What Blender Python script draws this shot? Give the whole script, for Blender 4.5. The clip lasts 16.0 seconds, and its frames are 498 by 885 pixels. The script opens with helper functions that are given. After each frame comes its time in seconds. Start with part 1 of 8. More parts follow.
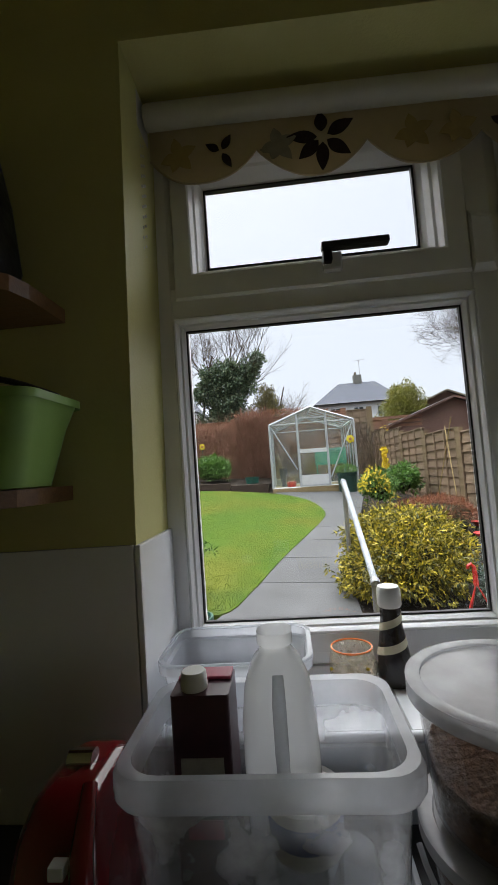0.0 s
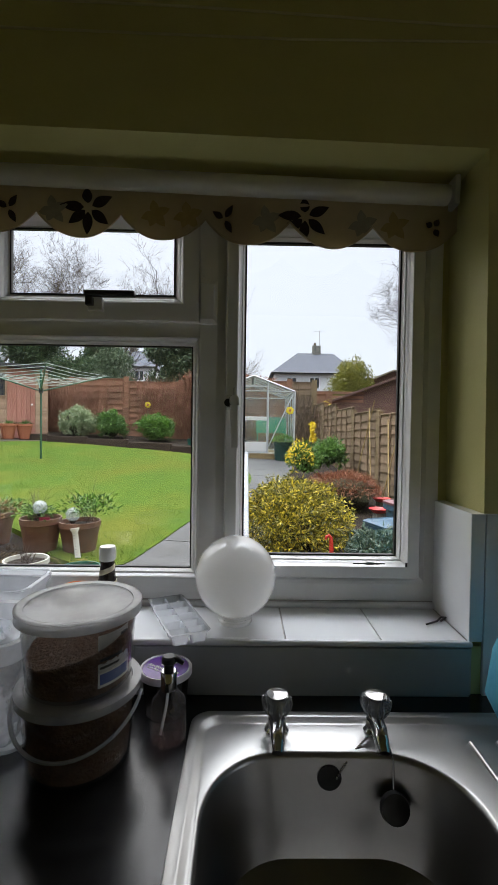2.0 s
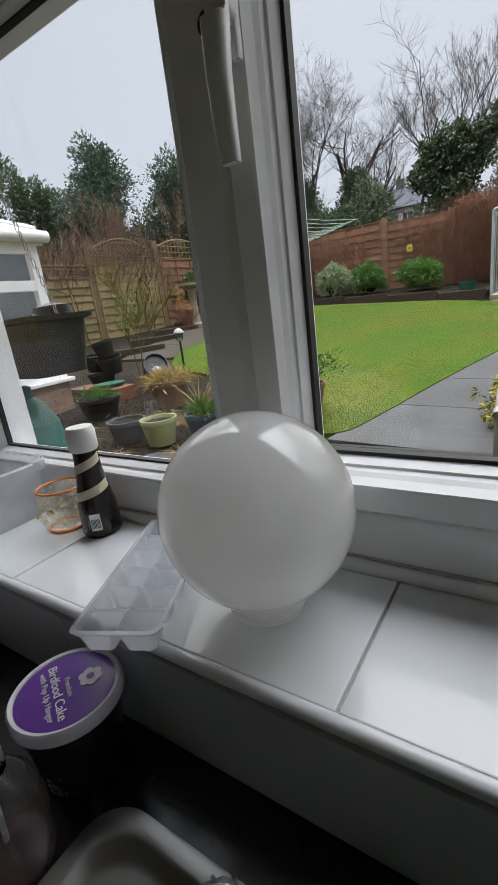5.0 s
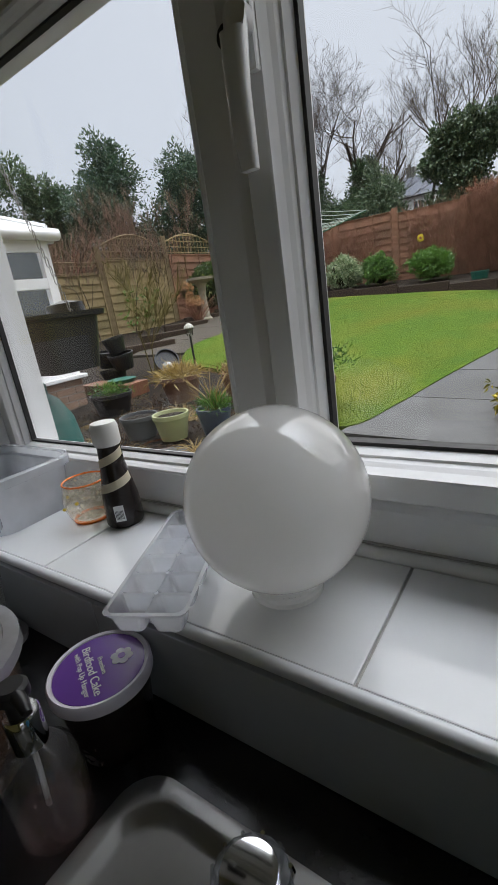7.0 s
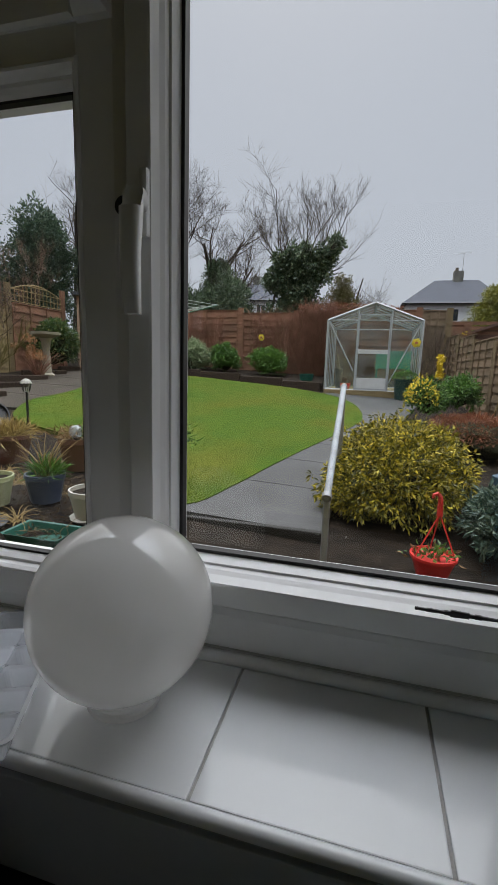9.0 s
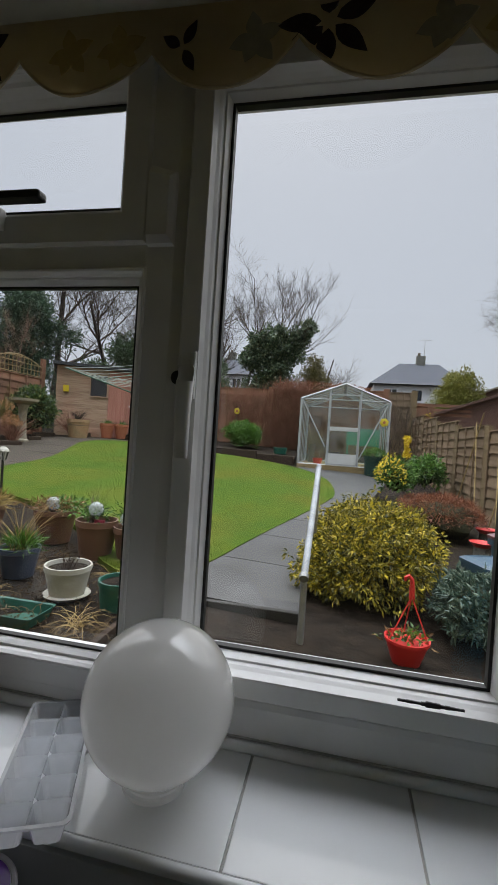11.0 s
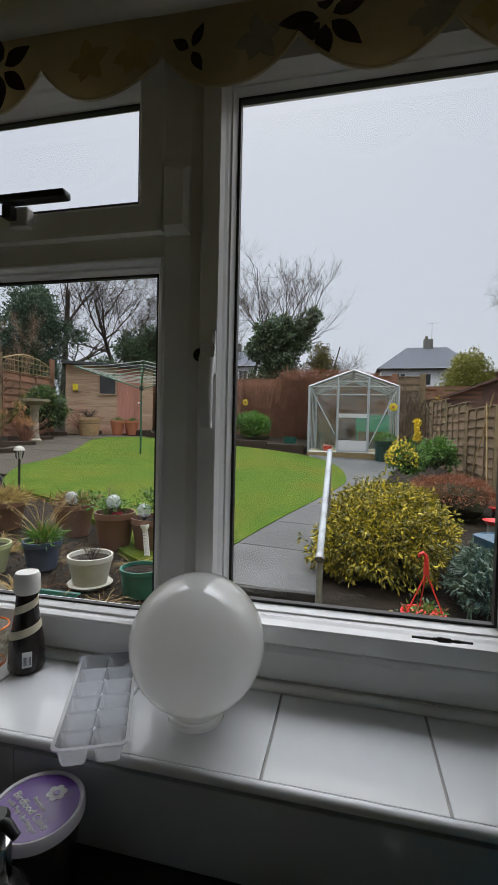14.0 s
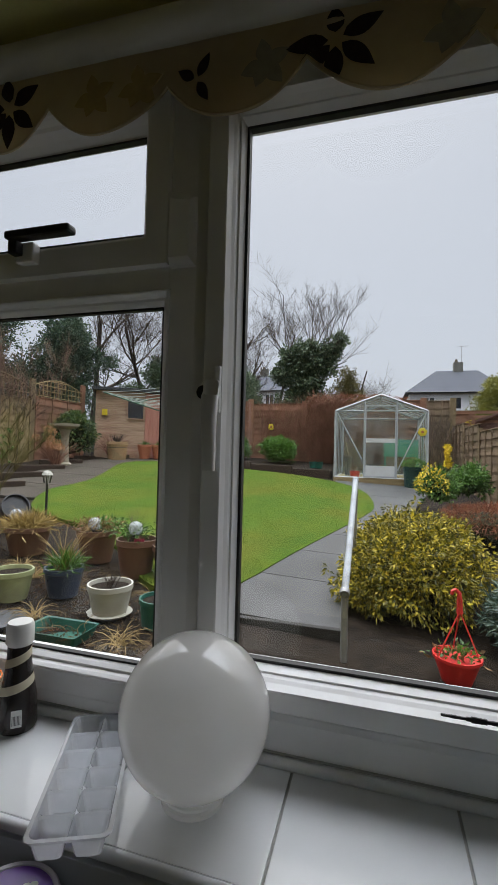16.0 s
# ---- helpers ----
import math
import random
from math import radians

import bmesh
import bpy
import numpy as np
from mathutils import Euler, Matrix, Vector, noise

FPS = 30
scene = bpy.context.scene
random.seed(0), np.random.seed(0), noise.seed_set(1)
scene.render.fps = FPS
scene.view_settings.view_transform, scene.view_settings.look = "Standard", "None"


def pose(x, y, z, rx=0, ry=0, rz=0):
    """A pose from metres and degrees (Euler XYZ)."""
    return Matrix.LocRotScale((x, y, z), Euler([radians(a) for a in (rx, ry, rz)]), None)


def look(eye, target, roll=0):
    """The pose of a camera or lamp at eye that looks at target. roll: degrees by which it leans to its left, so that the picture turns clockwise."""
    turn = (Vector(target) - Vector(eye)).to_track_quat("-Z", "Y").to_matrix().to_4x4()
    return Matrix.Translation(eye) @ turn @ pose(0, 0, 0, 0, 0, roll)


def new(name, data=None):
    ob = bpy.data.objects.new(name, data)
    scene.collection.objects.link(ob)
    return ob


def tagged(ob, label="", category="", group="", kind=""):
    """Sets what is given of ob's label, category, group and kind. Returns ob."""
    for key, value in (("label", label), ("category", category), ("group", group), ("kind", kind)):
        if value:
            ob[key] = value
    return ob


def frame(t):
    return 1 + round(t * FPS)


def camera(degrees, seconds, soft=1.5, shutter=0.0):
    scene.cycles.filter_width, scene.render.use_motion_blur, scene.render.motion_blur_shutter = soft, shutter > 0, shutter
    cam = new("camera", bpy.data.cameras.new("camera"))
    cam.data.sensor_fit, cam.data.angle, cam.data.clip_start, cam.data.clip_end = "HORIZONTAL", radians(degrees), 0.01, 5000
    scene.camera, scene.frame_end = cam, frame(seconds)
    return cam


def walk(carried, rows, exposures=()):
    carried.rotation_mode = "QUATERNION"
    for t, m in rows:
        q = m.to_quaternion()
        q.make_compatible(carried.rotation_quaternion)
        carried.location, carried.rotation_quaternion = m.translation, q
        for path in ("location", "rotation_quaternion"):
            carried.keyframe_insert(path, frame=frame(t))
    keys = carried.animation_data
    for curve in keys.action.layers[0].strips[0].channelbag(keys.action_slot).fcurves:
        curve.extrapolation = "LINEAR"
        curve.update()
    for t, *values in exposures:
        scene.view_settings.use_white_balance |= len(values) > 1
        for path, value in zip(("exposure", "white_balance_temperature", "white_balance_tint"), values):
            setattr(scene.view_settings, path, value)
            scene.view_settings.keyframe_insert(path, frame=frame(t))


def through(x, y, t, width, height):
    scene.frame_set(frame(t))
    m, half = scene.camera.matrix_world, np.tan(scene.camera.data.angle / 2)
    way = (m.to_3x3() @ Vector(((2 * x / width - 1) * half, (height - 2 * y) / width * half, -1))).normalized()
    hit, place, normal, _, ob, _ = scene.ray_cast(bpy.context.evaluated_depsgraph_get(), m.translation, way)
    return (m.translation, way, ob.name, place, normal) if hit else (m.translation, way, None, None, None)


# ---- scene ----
cam = camera(58.6, 16.0, soft=1.0)
PATH = [
    (0, (-0.337, -0.768, 1.464), (-0.499, 1.221, 1.594), -4.1),
    (0.5, (-0.382, -0.894, 1.504), (-0.405, 1.104, 1.577), -2.4),
    (1, (-0.323, -0.99, 1.509), (-0.203, 1.006, 1.535), -0.2),
    (1.4, (-0.121, -1.038, 1.495), (-0.002, 0.958, 1.504), 0.7),
    (1.5, (-0.066, -1.048, 1.502), (0.047, 0.949, 1.518), 0.6),
    (2, (0.107, -1.03, 1.529), (0.13, 0.969, 1.481), 0.8),
    (2.5, (0.261, -0.859, 1.511), (0.093, 1.132, 1.445), 1.0),
    (3, (0.294, -0.746, 1.522), (-0.119, 1.21, 1.461), 0.2),
    (3.5, (0.35, -0.63, 1.54), (-0.311, 1.254, 1.426), -1.2),
    (4, (0.329, -0.524, 1.528), (-0.529, 1.262, 1.254), -2.7),
    (4.5, (0.303, -0.404, 1.425), (-0.703, 1.261, 0.962), -5.1),
    (5, (0.297, -0.376, 1.389), (-0.794, 1.195, 0.804), -7.4),
    (5.2, (0.291, -0.375, 1.386), (-0.826, 1.166, 0.77), -8.1),
    (7.5, (0.303, -0.4, 1.399), (-0.825, 1.139, 0.799), -8.4),
    (8, (0.293, -0.4, 1.402), (-0.759, 1.194, 0.809), -6.5),
    (8.5, (0.293, -0.401, 1.404), (-0.609, 1.315, 0.913), -2.4),
    (9, (0.304, -0.434, 1.449), (-0.195, 1.473, 1.112), 1.8),
    (9.5, (0.291, -0.492, 1.483), (-0.147, 1.448, 1.264), 2.7),
    (9.7, (0.28, -0.494, 1.495), (-0.148, 1.452, 1.321), 2.9),
    (11.8, (0.271, -0.627, 1.526), (-0.124, 1.334, 1.542), 3.8),
    (12, (0.266, -0.636, 1.523), (-0.133, 1.324, 1.547), 3.6),
    (12.5, (0.26, -0.636, 1.517), (-0.153, 1.321, 1.524), 2.8),
    (13, (0.261, -0.63, 1.5), (-0.153, 1.326, 1.487), 2.0),
    (13.5, (0.27, -0.63, 1.499), (-0.15, 1.324, 1.458), 1.6),
    (14, (0.275, -0.619, 1.493), (-0.163, 1.332, 1.433), 1.3),
    (14.5, (0.274, -0.606, 1.496), (-0.179, 1.341, 1.438), 1.4),
    (15, (0.281, -0.591, 1.509), (-0.186, 1.353, 1.471), 1.6),
    (15.5, (0.29, -0.576, 1.509), (-0.202, 1.362, 1.504), 1.7),
    (16, (0.288, -0.565, 1.518), (-0.268, 1.356, 1.562), 1.5),
]
walk(cam, [(t, look(eye, target, roll)) for t, eye, target, roll in PATH],
     [(0.0, 0.62), (0.8, 0.85), (1.5, 0.8), (2.5, 0.48), (3.5, 0.24), (5.2, 0.24), (7.5, 0.2), (8.5, 0.0), (9.0, -0.2), (9.7, -0.3), (11.8, 0.08), (16.0, 0.1)])

# ---- light ----
ZENITH = 8.0
world = bpy.data.worlds.new("overcast")
scene.world = world
world.use_nodes = True
wn, wl = world.node_tree.nodes, world.node_tree.links
SUN_ELEV, SUN_ROT = radians(58), radians(-12)
sky = wn.new("ShaderNodeTexSky")
sky.sky_type = "NISHITA"
sky.sun_disc = False
sky.sun_elevation, sky.sun_rotation = SUN_ELEV, SUN_ROT
sky.air_density, sky.dust_density = 1.0, 4.0
cloud = wn.new("ShaderNodeMix")
cloud.data_type = "RGBA"
cloud.inputs[0].default_value = 0.88
wl.new(sky.outputs[0], cloud.inputs[6])
# an overcast sky: even and pale near the horizon, several times brighter overhead
wtc, wxyz = wn.new("ShaderNodeTexCoord"), wn.new("ShaderNodeSeparateXYZ")
wramp = wn.new("ShaderNodeMapRange")
wramp.interpolation_type = "SMOOTHSTEP"
wramp.inputs[1].default_value, wramp.inputs[2].default_value = 0.62, 0.9
wramp.inputs[3].default_value, wramp.inputs[4].default_value = 1.0, ZENITH
wcol = wn.new("ShaderNodeVectorMath")
wcol.operation = "SCALE"
wcol.inputs[0].default_value = (6.45, 6.82, 7.62)
wl.new(wtc.outputs["Generated"], wxyz.inputs[0])
wl.new(wxyz.outputs[2], wramp.inputs[0])
wl.new(wramp.outputs[0], wcol.inputs["Scale"])
wl.new(wcol.outputs[0], cloud.inputs[7])
wl.new(cloud.outputs[2], wn["Background"].inputs[0])
wn["Background"].inputs[1].default_value = 0.1
sun = new("sun", bpy.data.lights.new("sun", "SUN"))
sun.data.energy, sun.data.angle, sun.data.color = 2.8, radians(115), (1.0, 0.95, 0.89)
sun.matrix_world = look((0, 0, 30), Vector((0, 0, 30)) - Vector((math.sin(SUN_ROT) * math.cos(SUN_ELEV), math.cos(SUN_ROT) * math.cos(SUN_ELEV), math.sin(SUN_ELEV))))


# ---- materials ----
def shader(name):
    m = bpy.data.materials.new(name)
    m.use_nodes = True
    return m, m.node_tree.nodes, m.node_tree.links, m.node_tree.nodes["Principled BSDF"]


def surf(name, c1, c2, rough=0.5, metal=0.0, scale=6.0, bump=0.0, bscale=60.0, stretch=(1, 1, 1), vary=0.0, island=False, blotch=None, bscale2=1.3, spec=0.5, coat=0.0, blotch_amount=0.6, rvar=0.1, trans=0.0, sss=0.0):
    """Two-scale noise between c1 and c2, optional blotches of a third colour, relief, and a tone that varies piece by piece."""
    m, n, l, p = shader(name)
    tc = n.new("ShaderNodeTexCoord")
    mp = n.new("ShaderNodeMapping")
    mp.inputs["Scale"].default_value = stretch
    l.new(tc.outputs["Object"], mp.inputs[0])
    a = n.new("ShaderNodeTexNoise")
    a.inputs["Scale"].default_value, a.inputs["Detail"].default_value, a.inputs["Roughness"].default_value = scale, 8, 0.65
    l.new(mp.outputs[0], a.inputs[0])
    r = n.new("ShaderNodeValToRGB")
    r.color_ramp.elements[0].position, r.color_ramp.elements[1].position = 0.32, 0.7
    r.color_ramp.elements[0].color, r.color_ramp.elements[1].color = (*c1, 1), (*c2, 1)
    l.new(a.outputs[0], r.inputs[0])
    out = r.outputs[0]
    if blotch:
        b = n.new("ShaderNodeTexNoise")
        b.inputs["Scale"].default_value, b.inputs["Detail"].default_value = bscale2, 5
        l.new(tc.outputs["Object"], b.inputs[0])
        br = n.new("ShaderNodeValToRGB")
        br.color_ramp.elements[0].position, br.color_ramp.elements[1].position = 0.45, 0.68
        br.color_ramp.elements[1].color = (blotch_amount,) * 3 + (1,)
        l.new(b.outputs[0], br.inputs[0])
        mx = n.new("ShaderNodeMix")
        mx.data_type = "RGBA"
        mx.inputs[7].default_value = (*blotch, 1)
        l.new(br.outputs[0], mx.inputs[0])
        l.new(out, mx.inputs[6])
        out = mx.outputs[2]
    if vary:
        src = n.new("ShaderNodeNewGeometry").outputs["Random Per Island"] if island else n.new("ShaderNodeObjectInfo").outputs["Random"]
        hv = n.new("ShaderNodeHueSaturation")
        mr = n.new("ShaderNodeMapRange")
        mr.inputs[3].default_value, mr.inputs[4].default_value = 1 - vary, 1 + vary
        l.new(src, mr.inputs[0])
        l.new(mr.outputs[0], hv.inputs["Value"])
        l.new(out, hv.inputs["Color"])
        out = hv.outputs[0]
    l.new(out, p.inputs["Base Color"])
    rr = n.new("ShaderNodeMapRange")
    rr.inputs[3].default_value, rr.inputs[4].default_value = max(0.02, rough - rvar), min(1, rough + rvar)
    l.new(a.outputs[0], rr.inputs[0])
    l.new(rr.outputs[0], p.inputs["Roughness"])
    p.inputs["Metallic"].default_value, p.inputs["Specular IOR Level"].default_value, p.inputs["Coat Weight"].default_value = metal, spec, coat
    p.inputs["Transmission Weight"].default_value, p.inputs["Subsurface Weight"].default_value = trans, sss
    if bump:
        f = n.new("ShaderNodeTexNoise")
        f.inputs["Scale"].default_value, f.inputs["Detail"].default_value = bscale, 4
        l.new(mp.outputs[0], f.inputs[0])
        bp = n.new("ShaderNodeBump")
        bp.inputs["Strength"].default_value, bp.inputs["Distance"].default_value = bump, 0.01
        l.new(f.outputs[0], bp.inputs["Height"])
        l.new(bp.outputs[0], p.inputs["Normal"])
    return m


def clear(name, tint, body=0.0, body_col=(0.8, 0.8, 0.8), rough=0.02, haze=0.0, hscale=9.0):
    """Thin clear or milky sheet: see-through with a Fresnel gloss; body is the share of milky plastic, haze its uneven part."""
    m, n, l, p = shader(name)
    t = n.new("ShaderNodeBsdfTransparent")
    t.inputs[0].default_value = (*tint, 1)
    g = n.new("ShaderNodeBsdfGlossy")
    g.inputs["Roughness"].default_value = rough
    lw = n.new("ShaderNodeLayerWeight")
    lw.inputs[0].default_value = 0.5
    pw, f = n.new("ShaderNodeMath"), n.new("ShaderNodeMath")
    pw.operation, f.operation = "POWER", "MULTIPLY_ADD"
    pw.inputs[1].default_value = 5.0
    f.inputs[1].default_value, f.inputs[2].default_value = 0.85, 0.04
    l.new(lw.outputs["Facing"], pw.inputs[0])
    l.new(pw.outputs[0], f.inputs[0])
    s1, s2 = n.new("ShaderNodeMixShader"), n.new("ShaderNodeMixShader")
    p.inputs["Base Color"].default_value, p.inputs["Roughness"].default_value = (*body_col, 1), 0.35
    if haze:
        tc, a = n.new("ShaderNodeTexCoord"), n.new("ShaderNodeTexNoise")
        a.inputs["Scale"].default_value, a.inputs["Detail"].default_value = hscale, 6
        l.new(tc.outputs["Object"], a.inputs[0])
        mr = n.new("ShaderNodeMapRange")
        mr.inputs[1].default_value, mr.inputs[2].default_value = 0.4, 0.7
        mr.inputs[3].default_value, mr.inputs[4].default_value = body, min(1, body + haze)
        l.new(a.outputs[0], mr.inputs[0])
        l.new(mr.outputs[0], s1.inputs[0])
    else:
        s1.inputs[0].default_value = body
    tr = n.new("ShaderNodeBsdfTranslucent")
    tr.inputs[0].default_value = (*body_col, 1)
    s0 = n.new("ShaderNodeMixShader")
    s0.inputs[0].default_value = 0.68
    l.new(p.outputs[0], s0.inputs[1])
    l.new(tr.outputs[0], s0.inputs[2])
    l.new(t.outputs[0], s1.inputs[1])
    l.new(s0.outputs[0], s1.inputs[2])
    l.new(f.outputs[0], s2.inputs[0])
    l.new(s1.outputs[0], s2.inputs[1])
    l.new(g.outputs[0], s2.inputs[2])
    l.new(s2.outputs[0], n["Material Output"].inputs[0])
    return m


def leafy(name, c1, c2, c3=None, rough=0.45, gloss=0.5, through=0.25):
    """Leaves: colour varies leaf by leaf, and light comes through them."""
    m, n, l, p = shader(name)
    g = n.new("ShaderNodeNewGeometry")
    r = n.new("ShaderNodeValToRGB")
    e = r.color_ramp.elements
    e[0].color, e[1].color = (*c1, 1), (*c2, 1)
    if c3:
        e[1].position = 0.7
        k = e.new(0.95)
        k.color = (*c3, 1)
    l.new(g.outputs["Random Per Island"], r.inputs[0])
    l.new(r.outputs[0], p.inputs["Base Color"])
    p.inputs["Roughness"].default_value, p.inputs["Specular IOR Level"].default_value = rough, gloss
    tr, mx = n.new("ShaderNodeBsdfTranslucent"), n.new("ShaderNodeMixShader")
    l.new(r.outputs[0], tr.inputs[0])
    mx.inputs[0].default_value = through
    l.new(p.outputs[0], mx.inputs[1])
    l.new(tr.outputs[0], mx.inputs[2])
    l.new(mx.outputs[0], n["Material Output"].inputs[0])
    return m


M_WALL = surf("lime_yellow_wall_paint", (0.52, 0.49, 0.19), (0.60, 0.57, 0.25), 0.55, scale=3, bump=0.08, bscale=220)
M_CEIL = surf("ceiling_paint", (0.5, 0.48, 0.3), (0.55, 0.53, 0.34), 0.7, scale=4, bump=0.06, bscale=150)
M_FLOOR = surf("vinyl_floor", (0.2, 0.17, 0.14), (0.28, 0.24, 0.2), 0.4, scale=5)
M_TILE = surf("white_glazed_tile", (0.76, 0.78, 0.80), (0.83, 0.84, 0.85), 0.075, scale=2.5, vary=0.03, bump=0.02, bscale=12, rvar=0.04)
# glazed tile greyed: the upstand's shade and worktop reflection are in the colour
M_SHADEDTILE = surf("shaded_upstand_tile", (0.40, 0.42, 0.44), (0.47, 0.49, 0.51), 0.16, scale=2.5, bump=0.02, bscale=12, rvar=0.04)
M_GROUT = surf("grey_grout", (0.38, 0.37, 0.35), (0.5, 0.49, 0.47), 0.9, scale=40, bump=0.3, bscale=300)
M_UPVC = surf("white_upvc", (0.80, 0.80, 0.80), (0.86, 0.86, 0.86), 0.38, scale=4, blotch=(0.68, 0.67, 0.65), bscale2=7, blotch_amount=0.4, spec=0.3)
M_GASKET = surf("black_rubber_gasket", (0.012, 0.012, 0.012), (0.03, 0.03, 0.03), 0.6, scale=30)
M_BLACKPL = surf("black_plastic", (0.012, 0.012, 0.013), (0.025, 0.025, 0.027), 0.4, scale=20)
M_HANDLE = surf("white_metal_handle", (0.70, 0.70, 0.69), (0.78, 0.78, 0.77), 0.25, scale=9)
M_PANE = clear("window_glass", (0.97, 0.98, 0.98), 0.0, haze=0.003, hscale=3.0)
M_WORKTOP = surf("black_gloss_worktop", (0.008, 0.008, 0.009), (0.02, 0.02, 0.022), 0.22, scale=60, bump=0.03, bscale=200, spec=0.6)
M_STEEL = surf("satin_steel", (0.30, 0.295, 0.29), (0.37, 0.365, 0.355), 0.33, 1.0, scale=4, rvar=0.04)
M_CHROME = surf("chrome", (0.58, 0.58, 0.59), (0.68, 0.68, 0.69), 0.07, 1.0, scale=20, rvar=0.04)

# garden
M_GRASS = surf("lawn_soil", (0.038, 0.076, 0.01), (0.078, 0.118, 0.015), 0.95, scale=3.2, bump=0.6, bscale=60, blotch=(0.118, 0.104, 0.018), bscale2=0.8, blotch_amount=0.55, spec=0.05)
M_BLADE = leafy("grass_blades", (0.05, 0.094, 0.011), (0.074, 0.12, 0.015), (0.098, 0.126, 0.02), 0.8, gloss=0.1, through=0.55)
M_EARTH = surf("wet_dark_earth", (0.009, 0.007, 0.005), (0.026, 0.02, 0.015), 0.9, scale=9, bump=1.0, bscale=25, blotch=(0.036, 0.026, 0.018), bscale2=5, spec=0.08)
M_PAVING = surf("grey_path_concrete", (0.05, 0.05, 0.049), (0.086, 0.085, 0.083), 0.5, scale=3.5, bump=0.2, bscale=90, blotch=(0.038, 0.038, 0.035), bscale2=1.4, vary=0.1, blotch_amount=0.7, spec=0.2)
M_STEPEDGE = surf("black_worn_step_edge", (0.012, 0.011, 0.01), (0.04, 0.037, 0.032), 0.7, scale=9, bump=0.4, bscale=40, spec=0.3)
M_MUD = surf("muddy_path", (0.04, 0.033, 0.026), (0.085, 0.07, 0.056), 0.9, scale=5, bump=0.5, bscale=40, blotch=(0.03, 0.032, 0.02), bscale2=2, spec=0.1)
M_STONE = surf("worn_step_stone", (0.11, 0.108, 0.092), (0.23, 0.225, 0.195), 0.8, scale=6, bump=0.4, bscale=40, blotch=(0.05, 0.052, 0.04), bscale2=4, spec=0.2)
M_FENCE = surf("weathered_grey_fence_board", (0.145, 0.098, 0.062), (0.265, 0.19, 0.125), 0.8, scale=3.5, stretch=(1, 0.35, 9), bump=0.35, bscale=30, vary=0.18, blotch=(0.09, 0.075, 0.045), bscale2=1.6, spec=0.15)
M_FENCEY = surf("pale_straw_fence_board", (0.18, 0.132, 0.066), (0.33, 0.25, 0.13), 0.8, scale=3.5, stretch=(1, 0.35, 9), bump=0.35, bscale=30, vary=0.16, blotch=(0.10, 0.095, 0.045), bscale2=1.3, spec=0.15)
M_FENCER = surf("red_brown_fence_board", (0.17, 0.08, 0.048), (0.30, 0.155, 0.095), 0.8, scale=3.5, stretch=(1, 0.4, 8), bump=0.3, bscale=30, vary=0.16, blotch=(0.12, 0.075, 0.05), bscale2=1.8, spec=0.2)
M_POST = surf("fence_post_wood", (0.144, 0.102, 0.054), (0.216, 0.162, 0.09), 0.8, scale=4, stretch=(6, 6, 1), bump=0.3, bscale=30, vary=0.1, spec=0.2)
M_ORANGE = surf("new_orange_fence_board", (0.44, 0.216, 0.048), (0.544, 0.288, 0.08), 0.7, scale=4, stretch=(1, 1, 8), vary=0.08)
M_ALU = surf("weathered_aluminium", (0.33, 0.34, 0.34), (0.43, 0.44, 0.44), 0.6, 0.1, scale=9, spec=0.3)
M_GHGLASS = clear("dusty_greenhouse_glass", (0.93, 0.96, 0.95), 0.0, (0.55, 0.6, 0.58), 0.05, haze=0.1, hscale=2.5)
M_WHITEPL = surf("white_garden_plastic", (0.528, 0.528, 0.512), (0.624, 0.624, 0.608), 0.4, scale=7, blotch=(0.36, 0.352, 0.32), bscale2=6, blotch_amount=0.35)
M_TRUNK = surf("bark", (0.07, 0.055, 0.042), (0.16, 0.13, 0.10), 0.9, scale=8, stretch=(3, 3, 1), bump=0.6, bscale=30, spec=0.1)
M_TWIG = surf("bare_twig", (0.045, 0.036, 0.03), (0.11, 0.085, 0.07), 0.85, scale=5, spec=0.1)
M_HAZEL = surf("pale_red_brown_bark", (0.12, 0.075, 0.055), (0.24, 0.155, 0.11), 0.85, scale=5, spec=0.1)
M_TWIGRED = surf("red_winter_twig", (0.14, 0.065, 0.042), (0.32, 0.17, 0.115), 0.8, scale=5, vary=0.4, island=True, spec=0.1)
M_TWIGSTRAW = surf("straw_stems", (0.28, 0.20, 0.09), (0.48, 0.36, 0.17), 0.8, scale=5, vary=0.2, island=True, spec=0.1)
M_GOLD = leafy("golden_variegated_leaf", (0.012, 0.026, 0.005), (0.28, 0.24, 0.018), (0.70, 0.56, 0.05), 0.42)
M_GREENLEAF = leafy("green_shrub_leaf", (0.02, 0.06, 0.012), (0.09, 0.20, 0.03), (0.16, 0.30, 0.05))
M_BRIGHTLEAF = leafy("bright_green_leaf", (0.03, 0.09, 0.01), (0.1, 0.22, 0.025), (0.17, 0.3, 0.05))
# green leaf with the pane's bluish reflection and haze mixed into its colour
M_GLASSTINT = leafy("glass_tinted_leaf", (0.02, 0.045, 0.032), (0.07, 0.12, 0.085), (0.2, 0.26, 0.2), 0.5)
M_LAUREL = leafy("spotted_laurel_leaf", (0.018, 0.045, 0.012), (0.055, 0.11, 0.025), (0.2, 0.2, 0.05), 0.3)
M_DARKLEAF = leafy("dark_evergreen_leaf", (0.018, 0.036, 0.016), (0.07, 0.12, 0.05), (0.12, 0.17, 0.075))
M_CONIFER = leafy("conifer_leaf", (0.02, 0.045, 0.026), (0.055, 0.10, 0.055), (0.09, 0.14, 0.07))
M_VARIEG = leafy("cream_variegated_leaf", (0.08, 0.16, 0.05), (0.34, 0.40, 0.22), (0.55, 0.58, 0.38))
